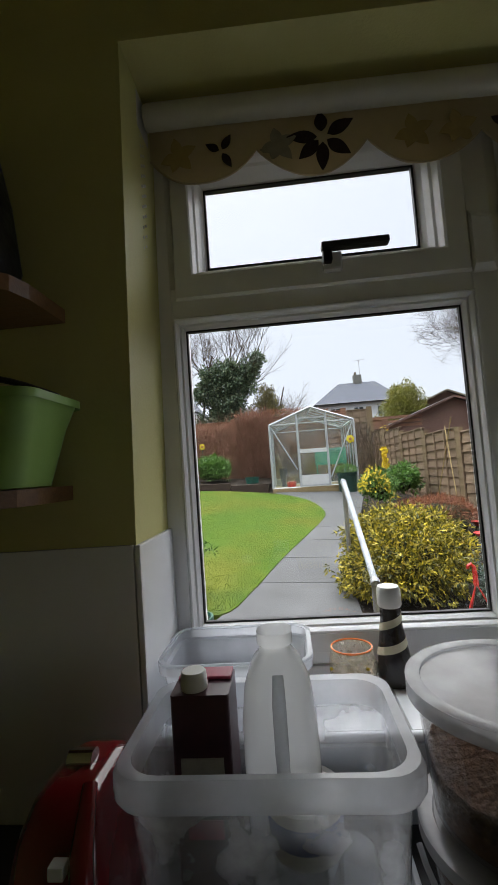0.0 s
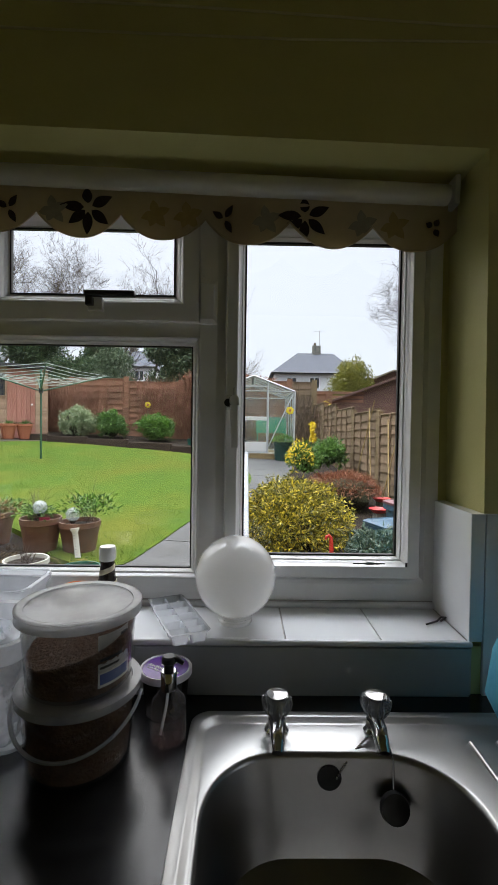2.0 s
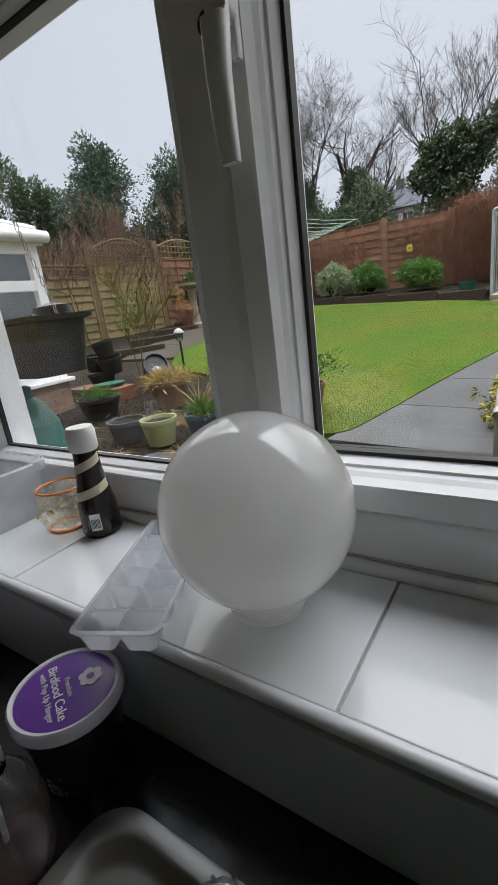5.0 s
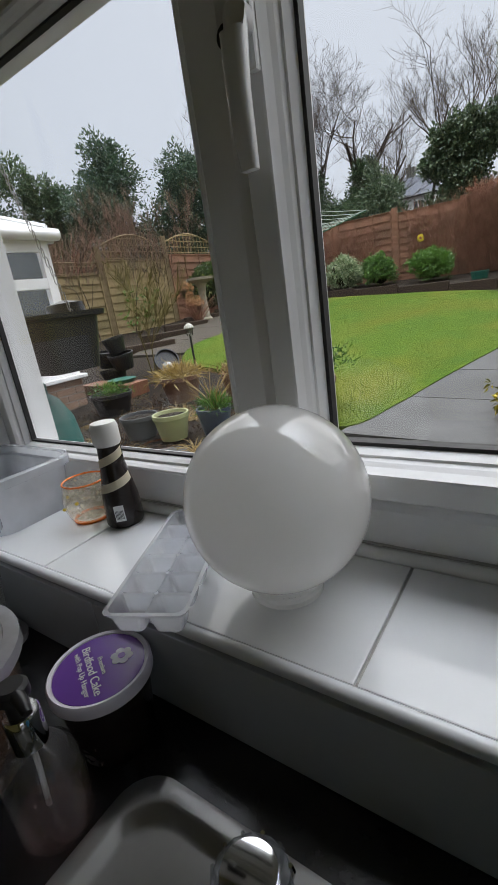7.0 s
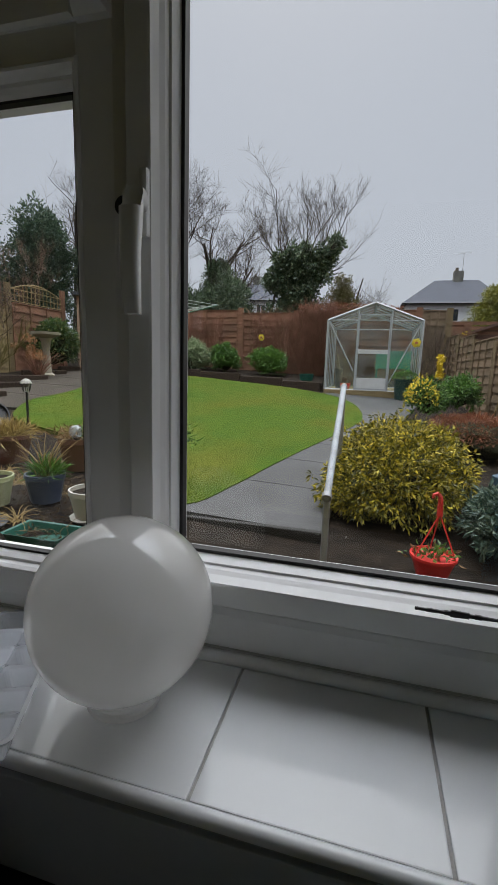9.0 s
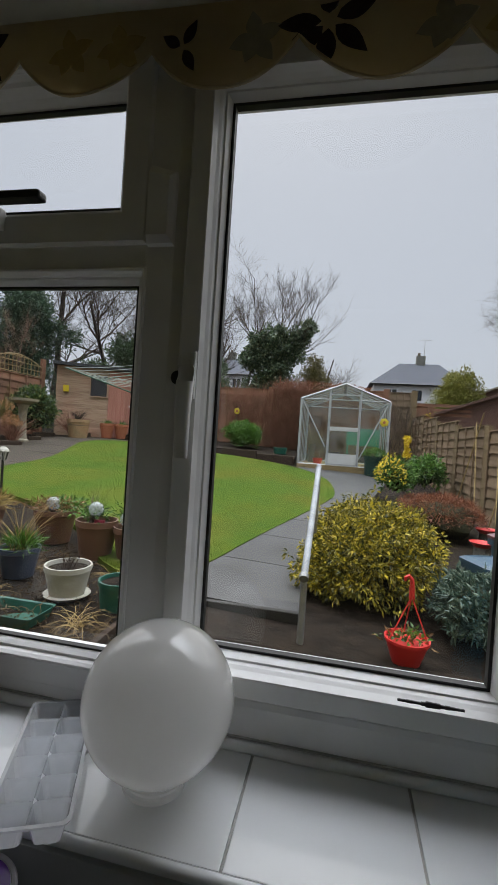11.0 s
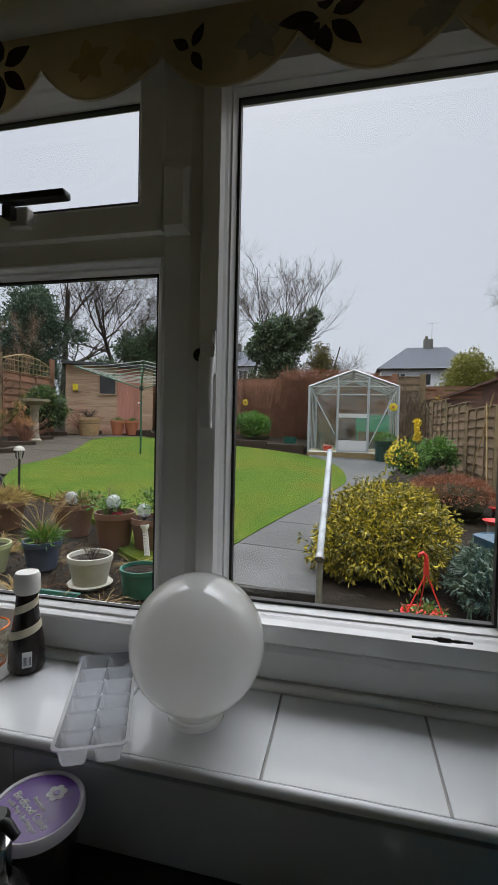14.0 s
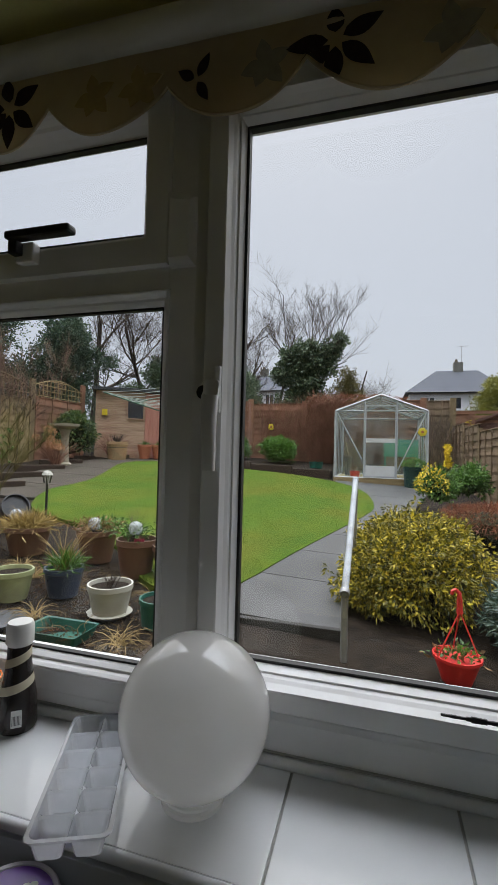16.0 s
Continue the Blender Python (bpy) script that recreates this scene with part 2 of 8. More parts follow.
M_YELLOWFL = leafy("yellow_flower", (0.55, 0.40, 0.02), (0.75, 0.58, 0.03), (0.8, 0.68, 0.08))
M_BRONZE = leafy("bronze_leaf", (0.11, 0.035, 0.018), (0.26, 0.09, 0.04), (0.36, 0.15, 0.07))
M_SLATE = surf("grey_roof_tile", (0.07, 0.073, 0.085), (0.115, 0.12, 0.135), 0.9, scale=3, vary=0.1, spec=0.08)
M_RENDER = surf("white_house_render", (0.70, 0.71, 0.71), (0.80, 0.80, 0.79), 0.8, scale=1.5, bump=0.2, bscale=20)
M_BRICK = surf("brown_brick", (0.22, 0.135, 0.095), (0.36, 0.24, 0.17), 0.85, scale=7, bump=0.4, bscale=50, vary=0.18, spec=0.2)
M_MORTAR = surf("mortar", (0.32, 0.30, 0.26), (0.42, 0.40, 0.36), 0.9, scale=20, bump=0.3, bscale=120)
M_DARKROOM = surf("dark_curtain_glass", (0.02, 0.025, 0.03), (0.05, 0.06, 0.07), 0.1, scale=3)
M_RAIL = surf("white_painted_rail", (0.28, 0.30, 0.32), (0.35, 0.37, 0.39), 0.55, scale=9, blotch=(0.13, 0.125, 0.115), bscale2=12, blotch_amount=0.5, spec=0.3)
M_GALV = surf("grey_post_metal", (0.22, 0.22, 0.22), (0.34, 0.34, 0.34), 0.5, 0.6, scale=12)


M_SLEEPER = surf("dark_wet_timber", (0.028, 0.019, 0.013), (0.07, 0.048, 0.034), 0.8, scale=5, stretch=(1, 4, 6), bump=0.4, bscale=30, vary=0.12, spec=0.2)


# ---- building helpers ----
def home(ob):
    m = Matrix(ob.matrix_basis)
    while ob.parent:
        ob = ob.parent
        m = ob.matrix_basis @ m
    return m


def thing(name, at, label, category, group="", kind=""):
    ob = new(name)
    ob.empty_display_size = 0.05
    ob.location = at
    return tagged(ob, label, category, group, kind)


def part(name, bm, material, parent=None, label="", smooth=False):
    """Links a bmesh, built in the world's metres, as one mesh under parent."""
    if isinstance(bm, bpy.types.Mesh):
        me = bm
    else:
        me = bpy.data.meshes.new(name)
        bm.normal_update()
        bm.to_mesh(me)
        bm.free()
    if parent:
        me.transform(home(parent).inverted())
    if material and not me.materials:
        me.materials.append(material)
    if smooth:
        me.polygons.foreach_set("use_smooth", [True] * len(me.polygons))
        me.set_sharp_from_angle(angle=radians(40))
    ob = new(name, me)
    ob.parent = parent
    return tagged(ob, label)


def alone(name, bm, material, label, category, group="", kind="", smooth=False):
    return tagged(part(name, bm, material, None, "", smooth), label, category, group, kind)


def setting(name, bm, material, label, category="", smooth=False):
    return tagged(part(name, bm, material, None, "", smooth), label, category or name.split("_")[0], "", "structure")


def add_box(bm, x0, x1, y0, y1, z0, z1, bevel=0.0, m=None):
    v = [bm.verts.new((x, y, z)) for x in (x0, x1) for y in (y0, y1) for z in (z0, z1)]
    f = [bm.faces.new([v[i] for i in q]) for q in ((0, 1, 3, 2), (4, 6, 7, 5), (0, 4, 5, 1), (2, 3, 7, 6), (0, 2, 6, 4), (1, 5, 7, 3))]
    if bevel:
        es = list({e for q in f for e in q.edges})
        r = bmesh.ops.bevel(bm, geom=es, offset=bevel, segments=2, affect="EDGES", profile=0.6)
        v = list({w for q in r["faces"] for w in q.verts} | {w for w in v if w.is_valid})
    if m:
        bmesh.ops.transform(bm, matrix=m, verts=v)
    return bm


def box(x0, x1, y0, y1, z0, z1, bevel=0.0, m=None):
    return add_box(bmesh.new(), x0, x1, y0, y1, z0, z1, bevel, m)


def lathe(profile, at=(0, 0, 0), segs=32, squash=(1, 1), m=None, cap=True):
    """Turns a profile of (radius, height) round the upright axis at a place."""
    bm = bmesh.new()
    rings = []
    for r, z in profile:
        if r < 1e-5:
            rings.append([bm.verts.new((at[0], at[1], at[2] + z))])
        else:
            rings.append([bm.verts.new((at[0] + r * squash[0] * math.cos(6.28318 * k / segs), at[1] + r * squash[1] * math.sin(6.28318 * k / segs), at[2] + z)) for k in range(segs)])
    for a, b in zip(rings, rings[1:]):
        for k in range(segs):
            j = (k + 1) % segs
            q = [a[k % len(a)], a[j % len(a)], b[j % len(b)], b[k % len(b)]]
            q = list(dict.fromkeys(q))
            if len(q) > 2:
                bm.faces.new(q)
    if cap:
        for r in (rings[0], rings[-1]):
            if len(r) > 2:
                bm.faces.new(r)
    bmesh.ops.recalc_face_normals(bm, faces=bm.faces)
    if m:
        bmesh.ops.transform(bm, matrix=m, verts=bm.verts)
    return bm


def add_tube(bm, pts, radii, sides=8, cap=True):
    pts = [Vector(p) for p in pts]
    if not isinstance(radii, (list, tuple)):
        radii = [radii] * len(pts)
    rings, n = [], None
    for i, p in enumerate(pts):
        d = (pts[min(i + 1, len(pts) - 1)] - pts[max(i - 1, 0)]).normalized()
        if n is None:
            n = d.orthogonal().normalized()
        n = (n - d * n.dot(d)).normalized()
        b = d.cross(n)
        rings.append([bm.verts.new(p + (n * math.cos(6.28318 * k / sides) + b * math.sin(6.28318 * k / sides)) * radii[i]) for k in range(sides)])
    for a, b in zip(rings, rings[1:]):
        for k in range(sides):
            bm.faces.new((a[k], a[(k + 1) % sides], b[(k + 1) % sides], b[k]))
    if cap:
        bm.faces.new(rings[0][::-1])
        bm.faces.new(rings[-1])
    return bm


def tube(pts, radii, sides=8):
    return add_tube(bmesh.new(), pts, radii, sides)


def ring(x0, x1, z0, z1, profile):
    """A mitred frame round a rectangle in x and z. profile: closed run of (inset, y)."""
    bm = bmesh.new()
    rows = []
    for d, y in profile:
        rows.append([bm.verts.new(c) for c in ((x0 + d, y, z0 + d), (x1 - d, y, z0 + d), (x1 - d, y, z1 - d), (x0 + d, y, z1 - d))])
    for i in range(len(rows)):
        a, b = rows[i], rows[(i + 1) % len(rows)]
        for k in range(4):
            bm.faces.new((a[k], a[(k + 1) % 4], b[(k + 1) % 4], b[k]))
    bmesh.ops.recalc_face_normals(bm, faces=bm.faces)
    return bm


def rounded(cx, cy, w, d, r, n=5):
    """Corner-rounded rectangle as a run of (x, y)."""
    out = []
    for sx, sy, a0 in ((1, 1, 0), (-1, 1, 90), (-1, -1, 180), (1, -1, 270)):
        for k in range(n + 1):
            a = radians(a0 + 90 * k / n)
            out.append((cx + sx * (w / 2 - r) + r * math.cos(a), cy + sy * (d / 2 - r) + r * math.sin(a)))
    return out


def loft(sections, cap0=True, cap1=True, m=None):
    """sections: runs of (x, y, z), all of one length, joined one to the next."""
    bm = bmesh.new()
    rows = [[bm.verts.new(p) for p in s] for s in sections]
    k = len(rows[0])
    for a, b in zip(rows, rows[1:]):
        for i in range(k):
            bm.faces.new((a[i], a[(i + 1) % k], b[(i + 1) % k], b[i]))
    if cap0:
        bm.faces.new(rows[0][::-1])
    if cap1:
        bm.faces.new(rows[-1])
    bmesh.ops.recalc_face_normals(bm, faces=bm.faces)
    if m:
        bmesh.ops.transform(bm, matrix=m, verts=bm.verts)
    return bm


def leaves(points, normals, length, width, seed=1, droop=0.25, jitter=0.7, name="crown"):
    """A mesh of folded leaves, one at each point, roughly along its normal."""
    rng = np.random.default_rng(seed)
    P, N = np.asarray(points, float), np.asarray(normals, float)
    k = len(P)
    d = N + rng.normal(0, jitter, (k, 3))
    d[:, 2] -= droop
    d /= np.linalg.norm(d, axis=1)[:, None] + 1e-9
    s = np.cross(d, rng.normal(0, 1, (k, 3)))
    s /= np.linalg.norm(s, axis=1)[:, None] + 1e-9
    u = np.cross(s, d)
    L = (length * rng.uniform(0.6, 1.25, k))[:, None]
    Wd = (width * rng.uniform(0.7, 1.2, k))[:, None]
    v = np.stack([P, P + d * L * 0.45 + s * Wd * 0.5 + u * Wd * 0.15, P + d * L - u * L * 0.12, P + d * L * 0.45 - s * Wd * 0.5 + u * Wd * 0.15], 1).reshape(-1, 3)
    i = np.arange(k) * 4
    f = np.concatenate([np.stack([i, i + 1, i + 2], 1), np.stack([i, i + 2, i + 3], 1)])
    me = bpy.data.meshes.new(name)
    me.from_pydata(v.tolist(), [], f.tolist())
    return me


def shell(centre, radii, count, seed, lumps=7, lump=0.35, low=-0.6, depth=0.3):
    """Points in the outer layer of a lumpy crown, and their outward ways."""
    rng = np.random.default_rng(seed)
    d = rng.normal(0, 1, (count * 2, 3))
    d /= np.linalg.norm(d, axis=1)[:, None]
    d = d[d[:, 2] > low][:count]
    c = rng.normal(0, 1, (lumps, 3))
    c /= np.linalg.norm(c, axis=1)[:, None]
    bulge = np.max(np.clip(d @ c.T - 0.55, 0, 1), axis=1) / 0.45
    r = (1 - lump) + lump * bulge
    r *= 1 - depth * rng.uniform(0, 1, len(d)) ** 2
    r *= 1 + rng.normal(0, 0.035, len(d))
    return np.asarray(centre) + d * r[:, None] * np.asarray(radii), d


def whorls(masses, clumps, each, spread, seed, hollow=0.55, low=-0.55):
    """Leaves in small rosettes spread over the outside of several joined masses, so that the outline is ragged and has gaps."""
    rng = np.random.default_rng(seed)
    size = np.array([r[0] * r[2] + r[1] * r[2] for c, r in masses])
    C, O = [], []
    while len(C) < clumps:
        k = rng.choice(len(masses), p=size / size.sum())
        c, r = np.array(masses[k][0]), np.array(masses[k][1])
        d = rng.normal(0, 1, 3)
        d /= np.linalg.norm(d)
        if d[2] < low:
            continue
        f = 1 - (1 - hollow) * rng.random() ** 2.2
        f *= 0.9 + 0.3 * noise.noise(Vector(d * 2.7 + k * 3.1 + seed))
        C.append(c + d * r * f * (1 + rng.normal(0, 0.06)))
        O.append(d)
    C, O = np.repeat(np.array(C), each, 0), np.repeat(np.array(O), each, 0)
    j = rng.normal(0, 1, C.shape)
    j /= np.linalg.norm(j, axis=1)[:, None]
    return C + j * spread * rng.uniform(0.3, 1.6, (len(C), 1)), O * 0.7 + j * 0.9


def blob(centre, radii, seed=1, rough=0.25):
    bm = bmesh.new()
    bmesh.ops.create_icosphere(bm, subdivisions=3, radius=1)
    for v in bm.verts:
        k = 1 + rough * noise.noise(v.co * 1.8 + Vector((seed, seed * 2, 0)))
        v.co = Vector(centre) + Vector(c * r * k for c, r in zip(v.co, radii))
    return bm


def twigs(root, height, spread, levels, seed, r0, name="branches", kids=(3, 5), start=0.35, sides=4, up=0.35, length=0.62, lean=(0, 0)):
    """Bare branches that fork from a trunk, as one mesh."""
    rng = random.Random(seed)
    bm = bmesh.new()

    def grow(p, d, L, r, lev):
        n = 4 if lev < 3 else 3
        pts, q = [Vector(p)], Vector(d)
        for i in range(n):
            q = (q + Vector((rng.gauss(0, 0.13), rng.gauss(0, 0.13), rng.gauss(0.04, 0.1)))).normalized()
            pts.append(pts[-1] + q * L / n)
        rad = [r * (1 - 0.55 * i / n) for i in range(n + 1)]
        add_tube(bm, pts, rad, sides if lev < 2 else 3, cap=False)
        if lev >= levels:
            return
        for k in range(rng.randint(*kids)):
            t = start + (1 - start) * rng.random()
            i = min(int(t * n), n - 1)
            b = pts[i].lerp(pts[i + 1], t * n - i)
            side = Vector((rng.gauss(0, 1), rng.gauss(0, 1), rng.gauss(0, 0.5))).normalized()
            grow(b, (q * 0.55 + side * spread + Vector((0, 0, up))).normalized(), L * length * rng.uniform(0.75, 1.15), max(rad[i] * 0.55, 0.004), lev + 1)

    grow(root, Vector((lean[0] + rng.gauss(0, 0.08), lean[1] + rng.gauss(0, 0.08), 1)).normalized(), height, r0, 0)
    return bm


def ground_z(x, y):
    return 0.305 + 0.052 * y - 0.043 * x


# ---- the kitchen shell ----
WY = -0.165          # room face of the window wall
SILL, TOP, WORK, FLOOR = 1.122, 2.095, 1.015, 0.115
RL, RR = -0.552, 0.562   # window recess
DADO = 1.375
OUT = 0.10           # outer face of the window wall
bm = bmesh.new()
for x0, x1, z0, z1 in ((-1.1, RL, FLOOR - 0.3, 2.6), (RR, 2.3, FLOOR - 0.3, 2.6), (RL, RR, TOP, 2.6), (RL, RR, FLOOR - 0.3, SILL - 0.012)):
    add_box(bm, x0, x1, 0.0, OUT, z0, z1)
# the plastered recess is a little out of true
A, B_, C, D = (RL, DADO), (RL + 0.014, TOP + 0.018), (RR + 0.012, TOP - 0.012), (RR + 0.02, DADO)
for poly in (((-1.1, FLOOR - 0.3), (RL, FLOOR - 0.3), A, B_, (RL + 0.014, 2.6), (-1.1, 2.6)), (B_, C, (C[0], 2.6), (B_[0], 2.6)), ((RR + 0.02, FLOOR - 0.3), (2.3, FLOOR - 0.3), (2.3, 2.6), (C[0], 2.6), C, D), ((RL, FLOOR - 0.3), (RR + 0.02, FLOOR - 0.3), (RR + 0.02, SILL - 0.012), (RL, SILL - 0.012))):
    f = [bm.verts.new((x, WY, z)) for x, z in poly]
    b = [bm.verts.new((x, 0.0, z)) for x, z in poly]
    bm.faces.new(f)
    bm.faces.new(b[::-1])
    for i in range(len(f)):
        bm.faces.new((f[i], b[i], b[(i + 1) % len(f)], f[(i + 1) % len(f)]))
bmesh.ops.recalc_face_normals(bm, faces=bm.faces)
setting("wall_north", bm, M_WALL, "lime-yellow painted kitchen wall round the window", "wall")
setting("wall_west", box(-1.25, -1.1, -3.0, OUT, FLOOR - 0.3, 2.6), M_WALL, "lime-yellow painted kitchen side wall", "wall")
# unseen doorway, added so that daylight fills the room from the right
bm = bmesh.new()
for y0, y1, z0, z1 in ((-3.0, -2.35, FLOOR - 0.3, 2.6), (-1.2, OUT, FLOOR - 0.3, 2.6), (-2.35, -1.2, FLOOR + 2.05, 2.6), (-2.35, -1.2, FLOOR - 0.3, FLOOR)):
    add_box(bm, 2.3, 2.45, y0, y1, z0, z1)
setting("wall_east", bm, M_WALL, "lime-yellow painted kitchen side wall with an unseen doorway added to let in daylight", "wall")
setting("wall_south", box(-1.25, 2.45, -3.15, -3.0, FLOOR - 0.3, 2.6), M_WALL, "lime-yellow painted kitchen back wall", "wall")
setting("floor", box(-1.1, 2.3, -3.0, WY, FLOOR - 0.1, FLOOR), M_FLOOR, "brown vinyl kitchen floor", "floor")
setting("ceiling", box(-1.25, 2.45, -3.15, OUT, 2.6, 2.75), M_CEIL, "dim painted kitchen ceiling", "ceiling")
setting("house_wall", box(-1.4, 6.0, OUT + 0.002, OUT + 0.1, 2.2, 5.2), M_BRICK, "brick outer wall above the kitchen window", "wall")

M_CABLE = surf("painted_over_cable", (0.56, 0.53, 0.3), (0.64, 0.61, 0.38), 0.5, scale=20)
for run in (((-0.9, 2.362), (-0.31, 2.341), (0.0, 2.334), (0.5, 2.312), (1.6, 2.29)), ((-0.6, 2.292), (-0.11, 2.283), (0.19, 2.278), (0.55, 2.282), (1.6, 2.286))):
    alone("wall_cable", tube([(x, WY - 0.0022, z) for x, z in run], 0.0022, 8), M_CABLE, "thin painted cable clipped along the wall above the window", "cable", "wall cables", smooth=True)

# tiled dado beside and below the window
dado = setting("tile_dado", box(-1.1, RL - 0.002, WY - 0.008, WY, WORK, DADO), M_TILE, "plain white glazed tiles on the wall beside the window", "tiles")
part("tile_return", box(RL, RL + 0.008, WY - 0.008, 0.0, SILL, DADO, 0.002), M_TILE, dado)
part("tile_return", box(RR - 0.008, RR + 0.0195, WY - 0.008, -0.001, SILL, DADO, 0.002), M_TILE, dado)
part("tile_return", box(RR + 0.0205, 2.3, WY - 0.0085, WY, WORK, DADO, 0.002), M_TILE, dado)
upstand = setting("sill_upstand", box(RL + 0.001, RR - 0.001, WY - 0.006, WY, WORK, SILL - 0.014), M_GROUT, "glazed upstand between worktop and sill, its shade painted in grey", "tiles")
sill = setting("window_sill", box(RL, RR, WY - 0.004, 0.0, SILL - 0.02, SILL - 0.004), M_GROUT, "white tiled window sill with grey grout", "sill")


# ---- the window ----
def extrude(profile, a, b, axis):
    """A closed profile pulled along one axis: profile gives the two other coordinates in order."""
    def at(p, w):
        return (w, p[0], p[1]) if axis == "x" else (p[0], p[1], w)
    return loft([[at(p, a) for p in profile], [at(p, b) for p in profile]])


window = setting("window_1", ring(RL, RR, SILL + 0.003, TOP, [(0, 0), (0.029, 0), (0.033, 0.003), (0.043, 0.012), (0.045, 0.016), (0.045, 0.075), (0, 0.075)]), M_UPVC, "white plastic double-glazed window with one fixed pane, a top light and a side casement", "window")
part("window_sill_bead", tube([(RL, -0.004, SILL + 0.005), (RR, -0.004, SILL + 0.005)], 0.0075, 10), M_UPVC, window, smooth=True)
part("sealant_line", box(RL + 0.001, RR - 0.001, -0.0035, 0.002, SILL + 0.0135, SILL + 0.0152), M_GROUT, window, "thin dirty joint under the frame")
# bottom rails: flat face, then a moulded edge falling back to the sash
part("bottom_rail", extrude([(-0.0008, SILL + 0.018), (-0.0008, 1.176), (0.001, 1.183), (0.004, 1.189), (0.0075, 1.1935), (0.075, 1.1935), (0.075, SILL + 0.018)], 0.05, RR - 0.03, "x"), M_UPVC, window)
part("bottom_rail", box(RL + 0.03, 0.05, 0.0002, 0.075, SILL + 0.025, 1.186, 0.002), M_UPVC, window)
part("head_rail", box(RL + 0.03, RR - 0.03, 0.0003, 0.07, 2.03, TOP - 0.02, 0.002), M_UPVC, window)
part("mullion", extrude([(0.002, 0.0), (0.041, 0.0), (0.044, 0.001), (0.056, 0.006), (0.060, 0.0075), (0.075, 0.0075), (0.075, 0.075), (0.002, 0.075)], SILL + 0.03, TOP - 0.03, "z"), M_UPVC, window)
part("transom", box(RL + 0.03, 0.003, 0.0004, 0.075, 1.742, 1.80, 0.003), M_UPVC, window)
part("glazing_bead", ring(-0.521, 0.0035, 1.185, 1.746, [(0, -0.002), (0.002, -0.004), (0.005, -0.003), (0.008, 0.002), (0.0095, 0.008), (0.013, 0.0085), (0.0165, 0.014), (0.0195, 0.021), (0.0195, 0.034), (0, 0.034)]), M_UPVC, window)
part("gasket", ring(-0.503, -0.0145, 1.203, 1.728, [(0, 0.019), (0.0035, 0.019), (0.0035, 0.028), (0, 0.028)]), M_GASKET, window)


def pane(x0, x1, z0, z1, parent, y=0.05):
    ob = part("pane", box(x0, x1, y, y + 0.004, z0, z1), M_PANE, parent, "clear window glass")
    ob.visible_shadow = False
    return ob


pane(-0.503, -0.0145, 1.203, 1.728, window, 0.026)


def stepped_ring(outer, inner, profile):
    """A mitred frame between two rectangles (x0, x1, z0, z1). profile: closed run of (share of the way inwards, y)."""
    bm = bmesh.new()
    rows = []
    for f, y in profile:
        x0, x1, z0, z1 = (a + (b - a) * f for a, b in zip(outer, inner))
        rows.append([bm.verts.new(c) for c in ((x0, y, z0), (x1, y, z0), (x1, y, z1), (x0, y, z1))])
    for i in range(len(rows)):
        a, b = rows[i], rows[(i + 1) % len(rows)]
        for k in range(4):
            bm.faces.new((a[k], a[(k + 1) % 4], b[(k + 1) % 4], b[k]))
    bmesh.ops.recalc_face_normals(bm, faces=bm.faces)
    return bm


top_light = part("top_light", stepped_ring((-0.512, 0.002, 1.777, 2.072), (-0.457, -0.064, 1.852, 2.008), [(0, 0.02), (0, -0.003), (0.05, -0.007), (0.56, -0.007), (0.62, -0.004), (0.70, 0.012), (0.76, 0.016), (0.84, 0.034), (0.93, 0.046), (1.0, 0.05), (1.0, 0.062), (0, 0.062)]), M_UPVC, window)
part("gasket", ring(-0.458, -0.063, 1.851, 2.009, [(0, 0.047), (0.0035, 0.047), (0.0035, 0.057), (0, 0.057)]), M_GASKET, top_light)
pane(-0.457, -0.064, 1.852, 2.008, top_light, 0.055)
casement = part("casement", ring(0.063, 0.5155, 1.1945, 2.0165, [(0, 0.012), (0, -0.014), (0.003, -0.018), (0.025, -0.018), (0.0275, -0.0175), (0.0285, -0.014), (0.031, -0.006), (0.034, 0.0), (0.0355, 0.006), (0.038, 0.0065), (0.040, 0.013), (0.0425, 0.021), (0.0425, 0.04), (0, 0.04)]), M_UPVC, window)
part("gasket", ring(0.105, 0.4735, 1.2365, 1.9745, [(-0.0005, 0.02), (0.004, 0.02), (0.004, 0.031), (-0.0005, 0.031)]), M_GASKET, casement)
pane(0.105, 0.4735, 1.2365, 1.9745, casement, 0.03)
# black bar drawn as the shadow gap under the casement's lower edge
part("casement_shadow_line", box(0.062, 0.514, -0.006, 0.004, 1.1922, 1.1944), M_GASKET, casement, "dark strip in place of the shadow line under the casement")

# ---- the garden: ground, lawn, path ----
def lie(x, y):
    if y < 1.5:
        return 0.0
    return ground_z(max(-12, min(9, x)), min(y, 16))


xs = [-400, -120, -40, -20] + [-12 + 0.75 * i for i in range(29)] + [15, 30, 100, 400]
ys = [-600, -100, -20, -3.2, 0.1, 0.8, 1.45, 1.5] + [2 + 0.75 * i for i in range(20)] + [18, 25, 40, 90, 200, 600]
bm = bmesh.new()
rows = [[bm.verts.new((x, y, lie(x, y) - 0.03 + (0.02 * noise.noise(Vector((x, y, 0)) * 1.7) if y > 1.6 else 0))) for x in xs] for y in ys]
for a, b in zip(rows, rows[1:]):
    for i in range(len(xs) - 1):
        bm.faces.new((a[i], a[i + 1], b[i + 1], b[i]))
setting("ground", bm, M_EARTH, "dark wet garden earth", "ground", True)

